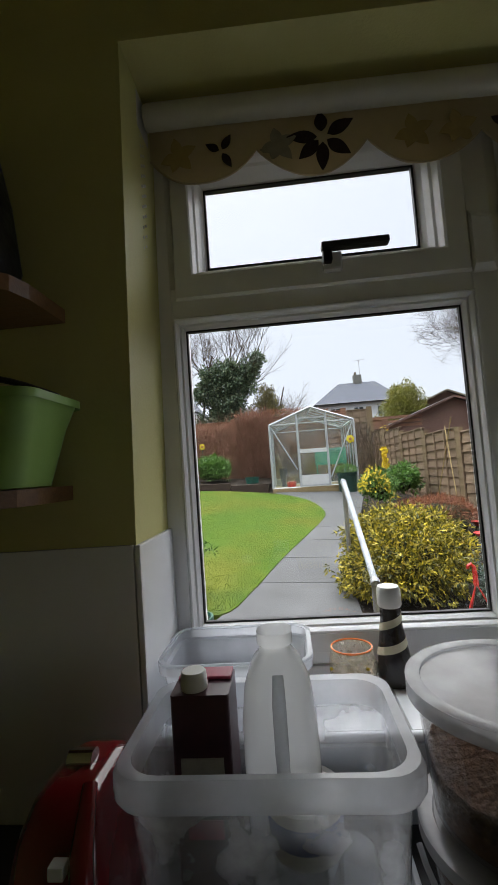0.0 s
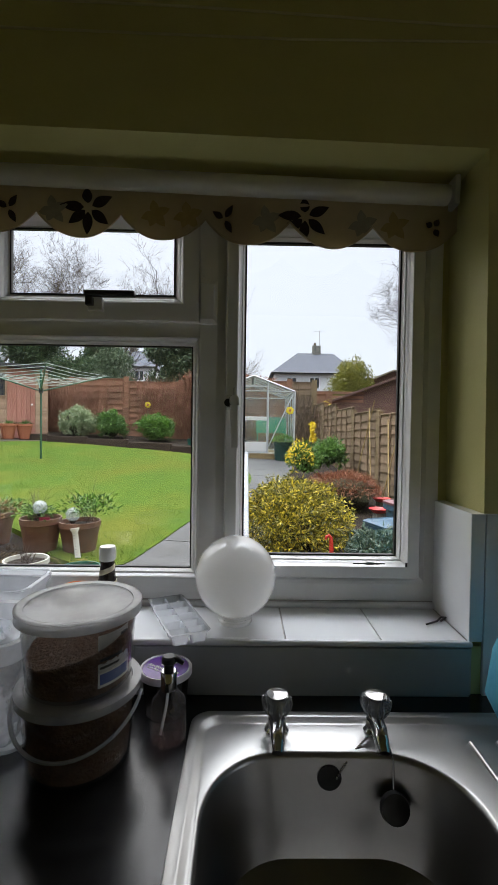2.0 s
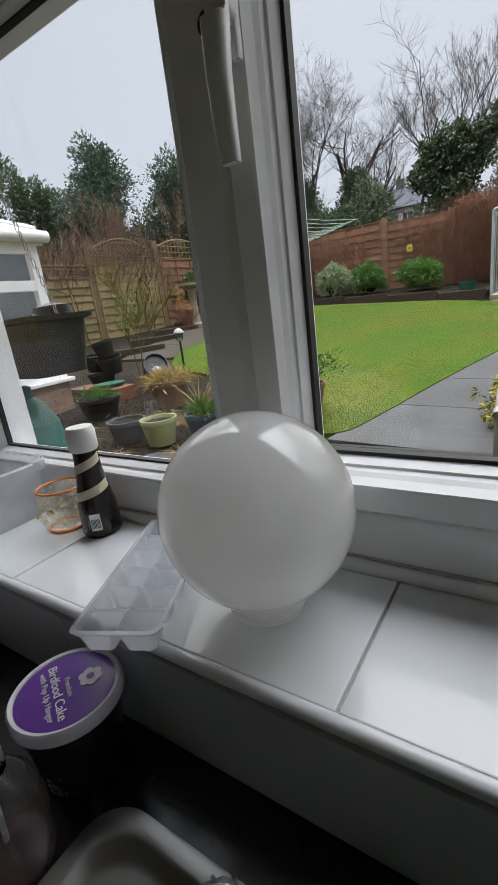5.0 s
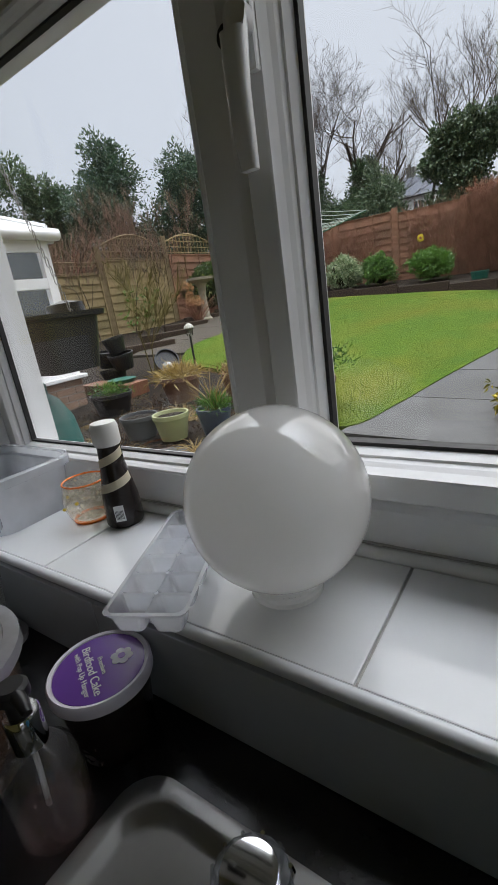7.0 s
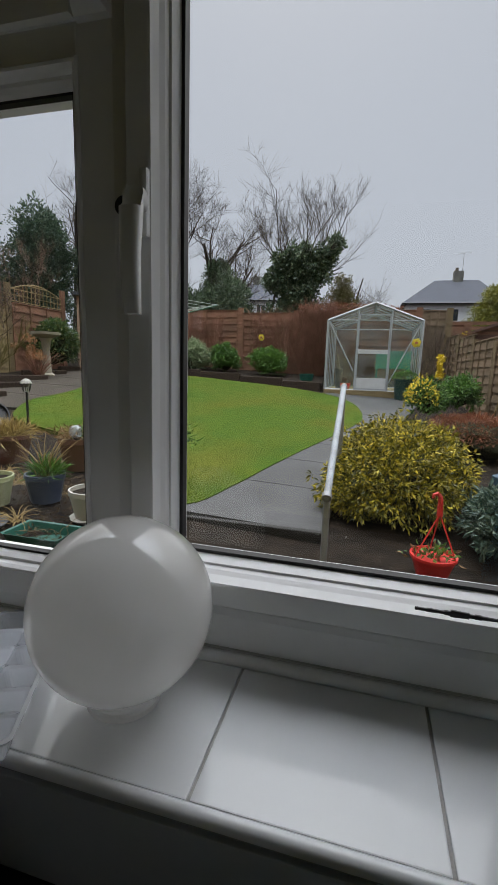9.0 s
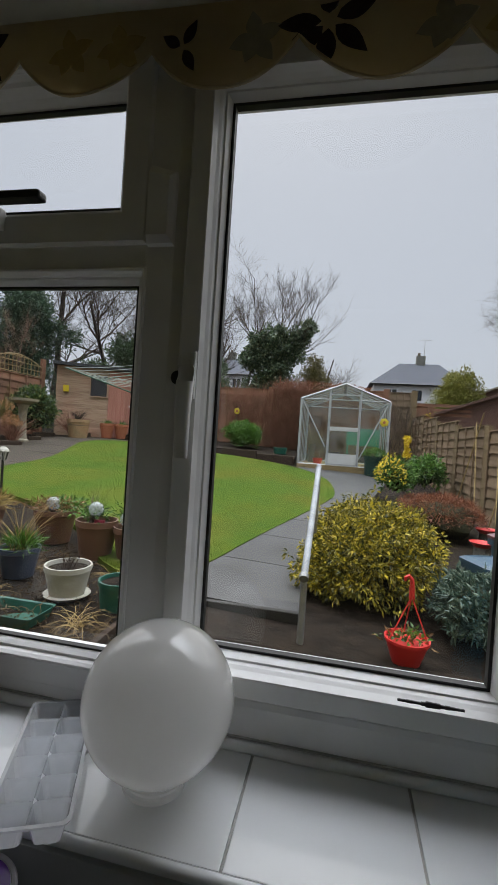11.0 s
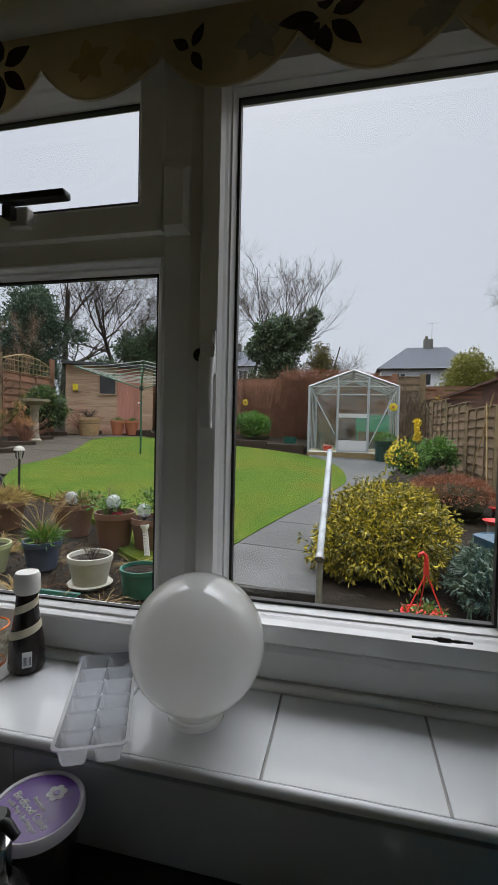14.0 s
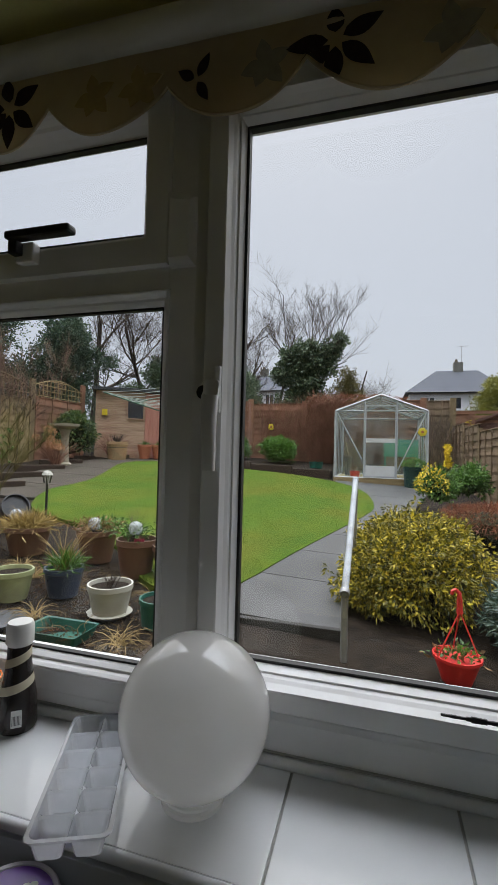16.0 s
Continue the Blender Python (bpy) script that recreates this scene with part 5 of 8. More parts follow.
M_MILK = clear("milk_bottle_plastic", (0.9, 0.91, 0.91), 0.8, (0.85, 0.86, 0.86), 0.2, haze=0.1, hscale=8)
milk = thing("milk_bottle", (-0.368, -0.285, WORK + 0.012), "empty translucent plastic milk bottle with a moulded handle", "bottle")
mw = [(0.07, 0.066, 0.0115), (0.078, 0.072, 0.02), (0.08, 0.074, 0.15), (0.078, 0.072, 0.19), (0.07, 0.066, 0.222), (0.052, 0.05, 0.245), (0.035, 0.036, 0.256), (0.034, 0.035, 0.262), (0.038, 0.038, 0.264), (0.038, 0.038, 0.276)]
part("body", loft([flat(rounded(-0.365, -0.272, w, d, min(w, d) * 0.36, 5), WORK + z) for w, d, z in mw], True, False), M_MILK, milk, smooth=True)
part("handle", tube([(-0.363, -0.298, WORK + 0.238), (-0.363, -0.311, WORK + 0.215), (-0.363, -0.315, WORK + 0.17), (-0.363, -0.309, WORK + 0.13)], [0.006, 0.007, 0.007, 0.006], 10), M_MILKPL, milk, "grey moulded grip", smooth=True)
M_BLUEPR = surf("blue_print", (0.06, 0.10, 0.32), (0.10, 0.16, 0.42), 0.5, scale=20)
yog = thing("yoghurt_tub", (-0.335, -0.33, WORK + 0.012), "small white tub with a blue band inside the box", "tub")
part("cup", lathe([(0.0348, 0.07), (0.038, 0.118), (0.040, 0.12), (0.038, 0.122), (0.036, 0.118), (0.0, 0.114)], (-0.345, -0.305, WORK + 0.0115), 28, cap=False), M_WHITECAP, yog, smooth=True)
part("foot", lathe([(0, 0), (0.03, 0), (0.0347, 0.07)], (-0.345, -0.305, WORK + 0.0115), 28, cap=False), M_CLEARPL, yog, "clear lower half", smooth=True)
part("band", lathe([(0.0363, 0.085), (0.0382, 0.108)], (-0.345, -0.305, WORK + 0.0115), 28, cap=False), M_BLUEPR, yog, "blue printed band", smooth=True)
for k, (x, y, w, d) in enumerate(((-0.405, -0.235, 0.06, 0.03), (-0.288, -0.26, 0.04, 0.05), (-0.43, -0.32, 0.06, 0.03))):
    alone("food_packet", loft([[(px + 0.004 * math.sin(9 * py + k), py, z + (0.006 * math.sin(px * 60 + k) if z > WORK + 0.015 else 0)) for px, py in rounded(x, y, w * s, d * s, 0.01, 3)] for s, z in ((0.9, WORK + 0.0115), (1.0, WORK + 0.022), (0.9, WORK + 0.036), (0.5, WORK + 0.044))]), (M_CLEARPL, M_MILKPL, M_CLEARPL)[k], "crumpled food packet in the clear box", "packet", "packets in the box", smooth=True)

M_SEED = surf("brown_bird_seed", (0.09, 0.034, 0.012), (0.26, 0.12, 0.05), 0.85, scale=110, bump=1.0, bscale=160, blotch=(0.24, 0.14, 0.08), bscale2=30)
M_BUCKETPL = clear("clear_bucket_plastic", (0.93, 0.93, 0.93), 0.04, (0.7, 0.7, 0.71), 0.08, haze=0.06, hscale=10)
M_LID = clear("frosted_lid_plastic", (0.9, 0.91, 0.92), 0.42, (0.82, 0.83, 0.85), 0.12, haze=0.2, hscale=16)


def bucket(z0, lid, level, label, turn=0):
    cx, cy = -0.147, -0.335
    b = thing("plastic_bucket", (cx, cy, z0), label, "bucket", "stacked buckets")
    part("shell", lathe([(0.0, 0.001), (0.074, 0.001), (0.078, 0.006), (0.086, 0.115), (0.090, 0.117), (0.090, 0.128), (0.087, 0.129), (0.084, 0.115), (0.076, 0.008), (0.0, 0.004)], (cx, cy, z0), 48, cap=False), M_BUCKETPL, b, smooth=True)
    bm = bmesh.new()
    top, bot = [], []
    for k in range(40):
        a = 6.28318 * k / 40
        h = level + (0.024 if lid else 0.004) * math.cos(a - 0.5) + 0.004 * noise.noise(Vector((math.cos(a) * 3, math.sin(a) * 3, z0)))
        r = 0.0755 + 0.0075 * h / 0.115
        top.append(bm.verts.new((cx + r * math.cos(a), cy + r * math.sin(a), z0 + h)))
        bot.append(bm.verts.new((cx + 0.0745 * math.cos(a), cy + 0.0745 * math.sin(a), z0 + 0.007)))
    mid = bm.verts.new((cx, cy, z0 + level + 0.008))
    for k in range(40):
        bm.faces.new((bot[k], bot[(k + 1) % 40], top[(k + 1) % 40], top[k]))
        bm.faces.new((top[k], top[(k + 1) % 40], mid))
    part("seed", bm, M_SEED, b, "brown crumbled bird food", smooth=True)
    if lid:
        part("lid", lathe([(0.0, 0.128), (0.079, 0.128), (0.081, 0.134), (0.09, 0.136), (0.0945, 0.134), (0.0945, 0.118), (0.0925, 0.118), (0.0925, 0.130), (0.082, 0.132), (0.0, 0.126)], (cx, cy, z0), 56, cap=False), M_LID, b, "milky snap-on lid", smooth=True)
        # label panel with plain bars
        for a0, a1, za, zb, m in ((-52, -8, 0.02, 0.104, M_WHITECAP), (-50, -30, 0.075, 0.082, M_BLACKPL), (-50, -22, 0.062, 0.067, M_BLACKPL), (-50, -26, 0.05, 0.054, M_BLACKPL), (-50, -12, 0.025, 0.042, M_BLUEPR), (-24, -12, 0.075, 0.097, M_BLACKPL)):
            bm = bmesh.new()
            pv = None
            e = 0.0008 if m is M_WHITECAP else 0.0016
            for k in range(9):
                a = radians(a0 + (a1 - a0) * k / 8)
                q = [bm.verts.new((cx + (0.0775 + 0.0745 * h * 0.1 + e) * math.cos(a), cy + (0.0775 + 0.0745 * h * 0.1 + e) * math.sin(a), z0 + h)) for h in (za, zb)]
                if pv:
                    bm.faces.new((pv[0], q[0], q[1], pv[1]))
                pv = q
            part("label_bar" if m is not M_WHITECAP else "paper_label", bm, m, b)
    else:
        part("lid", lathe([(0.0, 0.128), (0.079, 0.128), (0.081, 0.132), (0.09, 0.132), (0.0945, 0.131), (0.0945, 0.118), (0.0925, 0.118), (0.0925, 0.128), (0.082, 0.129), (0.0, 0.126)], (cx, cy, z0), 56, cap=False), M_LID, b, "milky snap-on lid", smooth=True)
        part("bail_handle", tube([(cx + 0.098 * math.cos(radians(a)), cy + 0.098 * math.sin(radians(a)), z0 + 0.118 - 0.055 * math.sin(radians(a + 180))) for a in range(-178, 0, 8)], 0.003, 6), M_LID, b)
    b.scale = (1, 1, 0.915)
    return b


bucket(WORK, False, 0.112, "clear plastic bucket full of dark bird food under another")
bucket(WORK + 0.1217, True, 0.075, "clear lidded bucket half full of brown bird food")

M_PURPLE = surf("purple_lid_print", (0.10, 0.03, 0.24), (0.14, 0.05, 0.31), 0.22, scale=6)
M_LILAC = surf("lilac_rim_plastic", (0.55, 0.52, 0.58), (0.63, 0.60, 0.66), 0.4, scale=9)
fx, fy = -0.03, -0.2265
cake = thing("birdfood_tub", (fx, fy, WORK), "dark tub of bird food with a purple printed lid", "tub")
part("cup", lathe([(0, 0.016), (0.034, 0.016), (0.036, 0.019), (0.043, 0.088), (0.0, 0.088)], (fx, fy, WORK - 0.015), 36), M_DARKBOTTLE, cake, smooth=True)
lid = part("lid", lathe([(0, 0.085), (0.0445, 0.085), (0.0475, 0.087), (0.0475, 0.096), (0.0455, 0.0985), (0.0425, 0.0975), (0.042, 0.096), (0, 0.096)], (fx, fy, WORK - 0.015), 48), M_LILAC, cake, "pale lilac lid rim", smooth=True)
part("lid_print", lathe([(0.0415, 0.0962), (0.0415, 0.0968), (0, 0.0968)], (fx, fy, WORK - 0.015), 48, cap=False), M_PURPLE, lid, "purple printed disc")


def lettering(text, size, m, mat, parent, depth=0.0003):
    c = bpy.data.curves.new("words", "FONT")
    c.body, c.size, c.extrude, c.align_x = text, size, depth, "CENTER"
    o = bpy.data.objects.new("words", c)
    scene.collection.objects.link(o)
    me = bpy.data.meshes.new_from_object(o.evaluated_get(bpy.context.evaluated_depsgraph_get()))
    bpy.data.objects.remove(o)
    bpy.data.curves.remove(c)
    me.transform(m)
    me.materials.clear()
    return part("lettering", me, mat, parent)


LM = pose(fx, fy, WORK + 0.0820, 0, 0, -27)
lettering("Premium", 0.0065, LM @ pose(0, 0.0005, 0), M_WHITECAP, lid)
lettering("Birdfood Cake", 0.0112, LM @ pose(0, -0.0105, 0), M_WHITECAP, lid)
lettering("with Pop Up Hanger", 0.0072, LM @ pose(0, -0.018, 0), M_WHITECAP, lid)
for k in range(6):
    a = radians(60 * k)
    part("petal", lathe([(0.0042, 0), (0.0042, 0.0004), (0.0, 0.0004)], (0, 0, 0), 14, m=LM @ pose(0.0065 * math.cos(a), 0.021 + 0.0065 * math.sin(a), 0.0001)), M_LILAC, lid)
part("petal", lathe([(0.0035, 0), (0.0035, 0.0006), (0.0, 0.0006)], (0, 0, 0), 14, m=LM @ pose(0, 0.021, 0.0003)), M_PURPLE, lid)

M_SOAPGL = clear("clear_soap_bottle", (0.93, 0.92, 0.92), 0.06, (0.6, 0.58, 0.58), 0.04)
M_SOAP = clear("pink_liquid_soap", (0.95, 0.83, 0.82), 0.1, (0.7, 0.5, 0.48), 0.04)
sx, sy = -0.012, -0.303
soap = thing("soap_dispenser", (sx, sy, WORK), "clear pump bottle with a little pink hand soap", "soap dispenser")
part("bottle", lathe([(0, 0.013), (0.028, 0.013), (0.031, 0.016), (0.032, 0.02), (0.032, 0.07), (0.029, 0.085), (0.018, 0.098), (0.012, 0.103), (0.012, 0.108)], (sx, sy, WORK - 0.012), 36, cap=False), M_SOAPGL, soap, smooth=True)
part("soap", lathe([(0, 0.016), (0.027, 0.016), (0.030, 0.019), (0.0305, 0.032), (0, 0.032)], (sx, sy, WORK - 0.012), 36), M_SOAP, soap, "pink liquid soap", smooth=True)
part("collar", lathe([(0, 0.103), (0.0145, 0.103), (0.0145, 0.132), (0.013, 0.134), (0, 0.134)], (sx, sy, WORK - 0.012), 28), M_CHROME, soap, "chrome collar", smooth=True)
part("pump", lathe([(0, 0.134), (0.009, 0.134), (0.009, 0.146), (0.013, 0.149), (0.013, 0.157), (0.010, 0.160), (0, 0.16)], (sx, sy, WORK - 0.012), 24), M_BLACKPL, soap, smooth=True)
part("nozzle", tube([(sx, sy, WORK + 0.141), (sx + 0.016, sy - 0.002, WORK + 0.143), (sx + 0.027, sy - 0.004, WORK + 0.137)], [0.0065, 0.0055, 0.004], 10), M_BLACKPL, soap, smooth=True)
part("dip_tube", tube([(sx, sy, WORK + 0.092), (sx - 0.004, sy, WORK + 0.06), (sx - 0.014, sy, WORK + 0.01)], 0.0025, 8), M_MILK, soap)

soap.scale = (0.92, 0.92, 0.96)
M_RED = surf("glossy_red_enamel", (0.12, 0.003, 0.006), (0.18, 0.006, 0.01), 0.12, scale=6, coat=0.5, rvar=0.05)
kx, ky = -0.56, -0.335
ket = thing("red_coffee_maker", (kx, ky, WORK), "glossy red kitchen appliance with a black front", "coffee maker")
secs = [(0.105, 0.17, 0.001, 0), (0.112, 0.18, 0.01, 0), (0.112, 0.18, 0.07, 0), (0.106, 0.172, 0.125, 0.004), (0.095, 0.152, 0.175, 0.01), (0.075, 0.12, 0.203, 0.016), (0.045, 0.07, 0.214, 0.02)]
part("body", loft([flat(rounded(kx, ky + o, w, d, min(w, d) * 0.3, 6), WORK + z) for w, d, z, o in secs]), M_RED, ket, smooth=True)
part("spine", tube([(kx + 0.045, ky - 0.092, WORK + 0.03), (kx + 0.043, ky - 0.09, WORK + 0.12), (kx + 0.034, ky - 0.07, WORK + 0.175), (kx + 0.022, ky - 0.02, WORK + 0.213)], [0.012, 0.013, 0.012, 0.008], 12), M_RED, ket, smooth=True)
part("front_window", loft([[(kx - 0.012 + 0.046 * math.cos(6.28318 * k / 20), ky - 0.0915 + dy, WORK + 0.075 + 0.032 * math.sin(6.28318 * k / 20)) for k in range(20)] for dy in (0, 0.01)]), M_BLACKPL, ket, "black front recess")
part("badge", box(kx + 0.004, kx + 0.02, ky - 0.08, ky - 0.066, WORK + 0.16, WORK + 0.174, 0.002), M_WHITECAP, ket)
part("hinge", lathe([(0, 0), (0.012, 0), (0.012, 0.03), (0, 0.03)], (0, 0, 0), 16, m=pose(kx - 0.02, ky + 0.02, WORK + 0.216, 0, 90, 0)), M_CHROME, ket, smooth=True)
ket.scale = (0.85, 0.85, 0.8)
M_GLOVE = surf("dark_check_cloth", (0.03, 0.02, 0.02), (0.16, 0.05, 0.05), 0.9, scale=90, bump=0.3, bscale=200)
alone("oven_cloth", loft([[(-0.73 + a + 0.01 * math.sin(z * 40), -0.36 + b, WORK + z) for a, b in rounded(0, 0, w, d, 0.012, 4)] for w, d, z in ((0.10, 0.08, 0.001), (0.11, 0.08, 0.05), (0.09, 0.06, 0.12), (0.06, 0.05, 0.16), (0.03, 0.03, 0.18))]), M_GLOVE, "dark red checked kitchen cloth heaped on the worktop", "cloth", smooth=True)
M_BLUECL = surf("light_blue_cloth", (0.10, 0.42, 0.62), (0.16, 0.52, 0.72), 0.6, scale=12, bump=0.2, bscale=80)
bm = loft([[(0.622 + a + 0.012 * math.sin(z * 30 + b * 40), -0.33 + b, WORK + z) for a, b in rounded(0, 0, w, d, 0.03, 5)] for w, d, z in ((0.13, 0.16, 0.01), (0.15, 0.17, 0.06), (0.16, 0.18, 0.14), (0.13, 0.15, 0.2), (0.09, 0.1, 0.25), (0.04, 0.05, 0.27))])
alone("blue_bag", bm, M_BLUECL, "light blue plastic bag standing on the draining board", "bag", smooth=True)

# ---- shelves on the wall beside the window ----
M_PINE = surf("dark_varnished_pine", (0.16, 0.075, 0.03), (0.27, 0.14, 0.06), 0.4, scale=5, stretch=(1, 9, 9), bump=0.1, bscale=40)
for z in (1.715, 1.462):
    sh = thing("wall_shelf", (-0.85, WY - 0.07, z), "varnished wooden wall shelf with a rounded end", "shelf", "wall shelves")
    part("board", loft([[(x, y, z + dz) for x, y in ((-1.095, WY - 0.001), (-1.095, WY - 0.15), (-0.70, WY - 0.15), (-0.665, WY - 0.142), (-0.645, WY - 0.12), (-0.638, WY - 0.09), (-0.638, WY - 0.001))] for dz in (-0.02, -0.002, 0.0)]), M_PINE, sh)
    part("bracket", box(-0.90, -0.88, WY - 0.12, WY - 0.001, z - 0.08, z - 0.02, 0.003), M_PINE, sh)
M_LIME = surf("lime_green_plastic", (0.24, 0.42, 0.10), (0.31, 0.50, 0.14), 0.35, scale=6)
bas = thing("green_basket", (-0.72, -0.26, 1.463), "lime green plastic handled basket on a shelf", "basket")
part("shell", loft([flat(rounded(-0.73, -0.258, w, d, 0.025, 5), z) for w, d, z in ((0.19, 0.10, 1.464), (0.225, 0.12, 1.535), (0.245, 0.135, 1.565), (0.255, 0.142, 1.562), (0.255, 0.142, 1.572), (0.235, 0.126, 1.572), (0.21, 0.11, 1.53), (0.18, 0.092, 1.472))], True, True), M_LIME, bas, smooth=True)
part("handle", tube([(-0.85 + 0.245 * k / 12, -0.258, 1.57 + 0.035 * math.sin(math.pi * k / 12)) for k in range(13)], 0.004, 8), M_BLACKPL, bas, "dark folding handle", smooth=True)
for i in range(7):
    for j in range(5):
        part("hole", lathe([(0.0056, 0), (0.0056, 0.003), (0, 0.003)], (0, 0, 0), 10, m=pose(-0.80 + 0.02 * i, -0.3125 - 0.0015 * j, 1.497 + 0.012 * j, 84, 0, 0)), M_BLACKPL, bas)
M_FOIL = surf("black_foil_pouch", (0.012, 0.012, 0.013), (0.03, 0.03, 0.033), 0.3, scale=14, bump=0.3, bscale=30)
bag = thing("coffee_pouch", (-0.74, -0.25, 1.716), "black foil food pouch standing on the upper shelf", "pouch")
part("pouch", loft([[(-0.745 + a + 0.006 * math.sin(z * 50), -0.25 + b, 1.717 + z) for a, b in rounded(0, 0, w, d, 0.012, 4)] for w, d, z in ((0.13, 0.075, 0), (0.14, 0.085, 0.03), (0.14, 0.075, 0.12), (0.125, 0.04, 0.2), (0.11, 0.012, 0.23), (0.10, 0.008, 0.25))]), M_FOIL, bag, smooth=True)
for z, w in ((0.12, 0.04), (0.085, 0.03), (0.045, 0.06), (0.06, 0.05)):
    part("print_bar", box(-0.70 - w / 2, -0.70 + w / 2, -0.292 - 0.0, -0.286, 1.717 + z, 1.717 + z + 0.008), M_PRINTG, bag)

# ---- garden things near the window ----
M_TERRA = surf("brown_terracotta_plastic", (0.10, 0.05, 0.032), (0.18, 0.09, 0.055), 0.6, scale=8, bump=0.1, bscale=50, blotch=(0.13, 0.08, 0.052), bscale2=6)
M_ORTERRA = surf("orange_terracotta", (0.34, 0.11, 0.05), (0.45, 0.16, 0.08), 0.7, scale=8)
M_BLUEPOT = surf("dark_blue_glaze", (0.03, 0.045, 0.085), (0.06, 0.08, 0.13), 0.3, scale=8)
M_GREYPOT = surf("dark_grey_pot", (0.04, 0.042, 0.045), (0.08, 0.083, 0.088), 0.5, scale=8)
M_LIMEPOT = surf("pale_green_pot", (0.30, 0.33, 0.16), (0.40, 0.43, 0.23), 0.5, scale=8, blotch=(0.2, 0.19, 0.1), bscale2=9)
M_WHITEPOT = surf("weathered_white_pot", (0.36, 0.35, 0.30), (0.50, 0.49, 0.43), 0.6, scale=8, blotch=(0.24, 0.22, 0.15), bscale2=8)
M_GREENPL = surf("dark_green_plastic", (0.01, 0.07, 0.05), (0.02, 0.12, 0.085), 0.4, scale=8)
M_TEAL = surf("teal_plastic", (0.02, 0.13, 0.12), (0.035, 0.19, 0.17), 0.4, scale=5, blotch=(0.10, 0.17, 0.15), bscale2=7)
M_REDPL = surf("red_plastic", (0.48, 0.02, 0.02), (0.62, 0.035, 0.03), 0.35, scale=8)
M_STONEW = surf("pale_cast_stone", (0.24, 0.21, 0.15), (0.38, 0.33, 0.25), 0.8, scale=12, bump=0.3, bscale=60, blotch=(0.17, 0.16, 0.09), bscale2=9)
M_SOLARGL = clear("crackled_solar_globe", (0.9, 0.92, 0.93), 0.3, (0.62, 0.65, 0.66), 0.05, haze=0.4, hscale=60)
M_SHEDW = surf("faded_shed_board", (0.27, 0.165, 0.10), (0.50, 0.35, 0.235), 0.8, scale=3, stretch=(0.5, 1, 8), bump=0.3, bscale=30, vary=0.12, blotch=(0.36, 0.16, 0.10), bscale2=1.1)
M_SHEDD = surf("pink_red_shed_door", (0.34, 0.13, 0.09), (0.46, 0.22, 0.16), 0.8, scale=3, stretch=(7, 7, 0.6), bump=0.3, bscale=30, vary=0.12)
M_FELT = surf("dark_roof_felt", (0.03, 0.032, 0.034), (0.06, 0.062, 0.066), 0.9, scale=14, bump=0.3, bscale=90)
M_GREENMET = surf("green_coated_metal", (0.02, 0.08, 0.045), (0.035, 0.12, 0.07), 0.4, scale=12)
M_LINE = surf("pale_washing_line", (0.5, 0.55, 0.5), (0.62, 0.66, 0.6), 0.6, scale=12)
M_BLUEBIN = surf("dark_blue_bin_plastic", (0.02, 0.055, 0.09), (0.035, 0.085, 0.13), 0.45, scale=6)
M_MAROON = surf("maroon_lid_plastic", (0.10, 0.03, 0.035), (0.15, 0.05, 0.055), 0.45, scale=6)
M_LITTER = leafy("leaf_litter", (0.03, 0.018, 0.01), (0.09, 0.055, 0.028), (0.16, 0.11, 0.06), 0.9)
M_DRY = leafy("dry_brown_leaf", (0.10, 0.055, 0.025), (0.27, 0.16, 0.07), (0.40, 0.27, 0.13), 0.8)
M_STRAWLEAF = leafy("straw_grass_leaf", (0.20, 0.13, 0.04), (0.42, 0.31, 0.10), (0.55, 0.45, 0.2), 0.8)
M_DRYHEAD = leafy("dry_flower_head", (0.28, 0.13, 0.05), (0.42, 0.22, 0.10), (0.5, 0.3, 0.16), 0.8)


def pot_profile(r, h, taper=0.72, rim=0.02):
    t = 0.012
    return [(0, 0), (r * taper, 0), (r * 0.95, h * 0.82), (r, h * 0.84), (r, h), (r - t, h), (r - t - 0.004, h * 0.86), (0, h * 0.86)]


def pot(x, y, r, h, mat, label, z=None, soil=True, name="plant_pot", taper=0.72):
    z = ground_z(x, y) - 0.02 if z is None else z
    p = thing(name, (x, y, z), label, "plant pot", "pots outside the window")
    part("pot", lathe(pot_profile(r, h, taper), (x, y, z), 32, cap=False), mat, p, smooth=True)
    if soil:
        part("soil", lathe([(r * 0.9, h * 0.865), (r * 0.5, h * 0.9), (0, h * 0.89)], (x, y, z), 24, cap=False), M_EARTH, p)
    return p, z + h * 0.88


def stems(x, y, z, n, L, spread, mat, seed, r=0.003, bend=0.3):
    rng = random.Random(seed)
    bm = bmesh.new()
    for k in range(n):
        a, t = rng.uniform(0, 6.28), rng.uniform(0.1, 1) * spread
        p, d = Vector((x + rng.gauss(0, 0.02), y + rng.gauss(0, 0.02), z)), Vector((math.cos(a) * t, math.sin(a) * t, 1)).normalized()
        pts, l = [p], L * rng.uniform(0.6, 1.15)
        for s in range(4):
            d = (d + Vector((math.cos(a) * bend * 0.3, math.sin(a) * bend * 0.3, -bend * 0.22 * s))).normalized()
            pts.append(pts[-1] + d * l / 4)
        add_tube(bm, pts, [r, r * 0.9, r * 0.7, r * 0.5, r * 0.25], 4, cap=False)
    return bm


def tuft(x, y, z, n, L, spread, seed, name="tuft", flat_=0.7):
    rng = np.random.default_rng(seed)
    P = np.stack([x + rng.normal(0, spread, n), y + rng.normal(0, spread, n), z + rng.uniform(0, L * 0.5, n)], 1)
    N = P - np.array((x, y, z - L * 0.4))
    N /= np.linalg.norm(N, axis=1)[:, None]
    return P, N


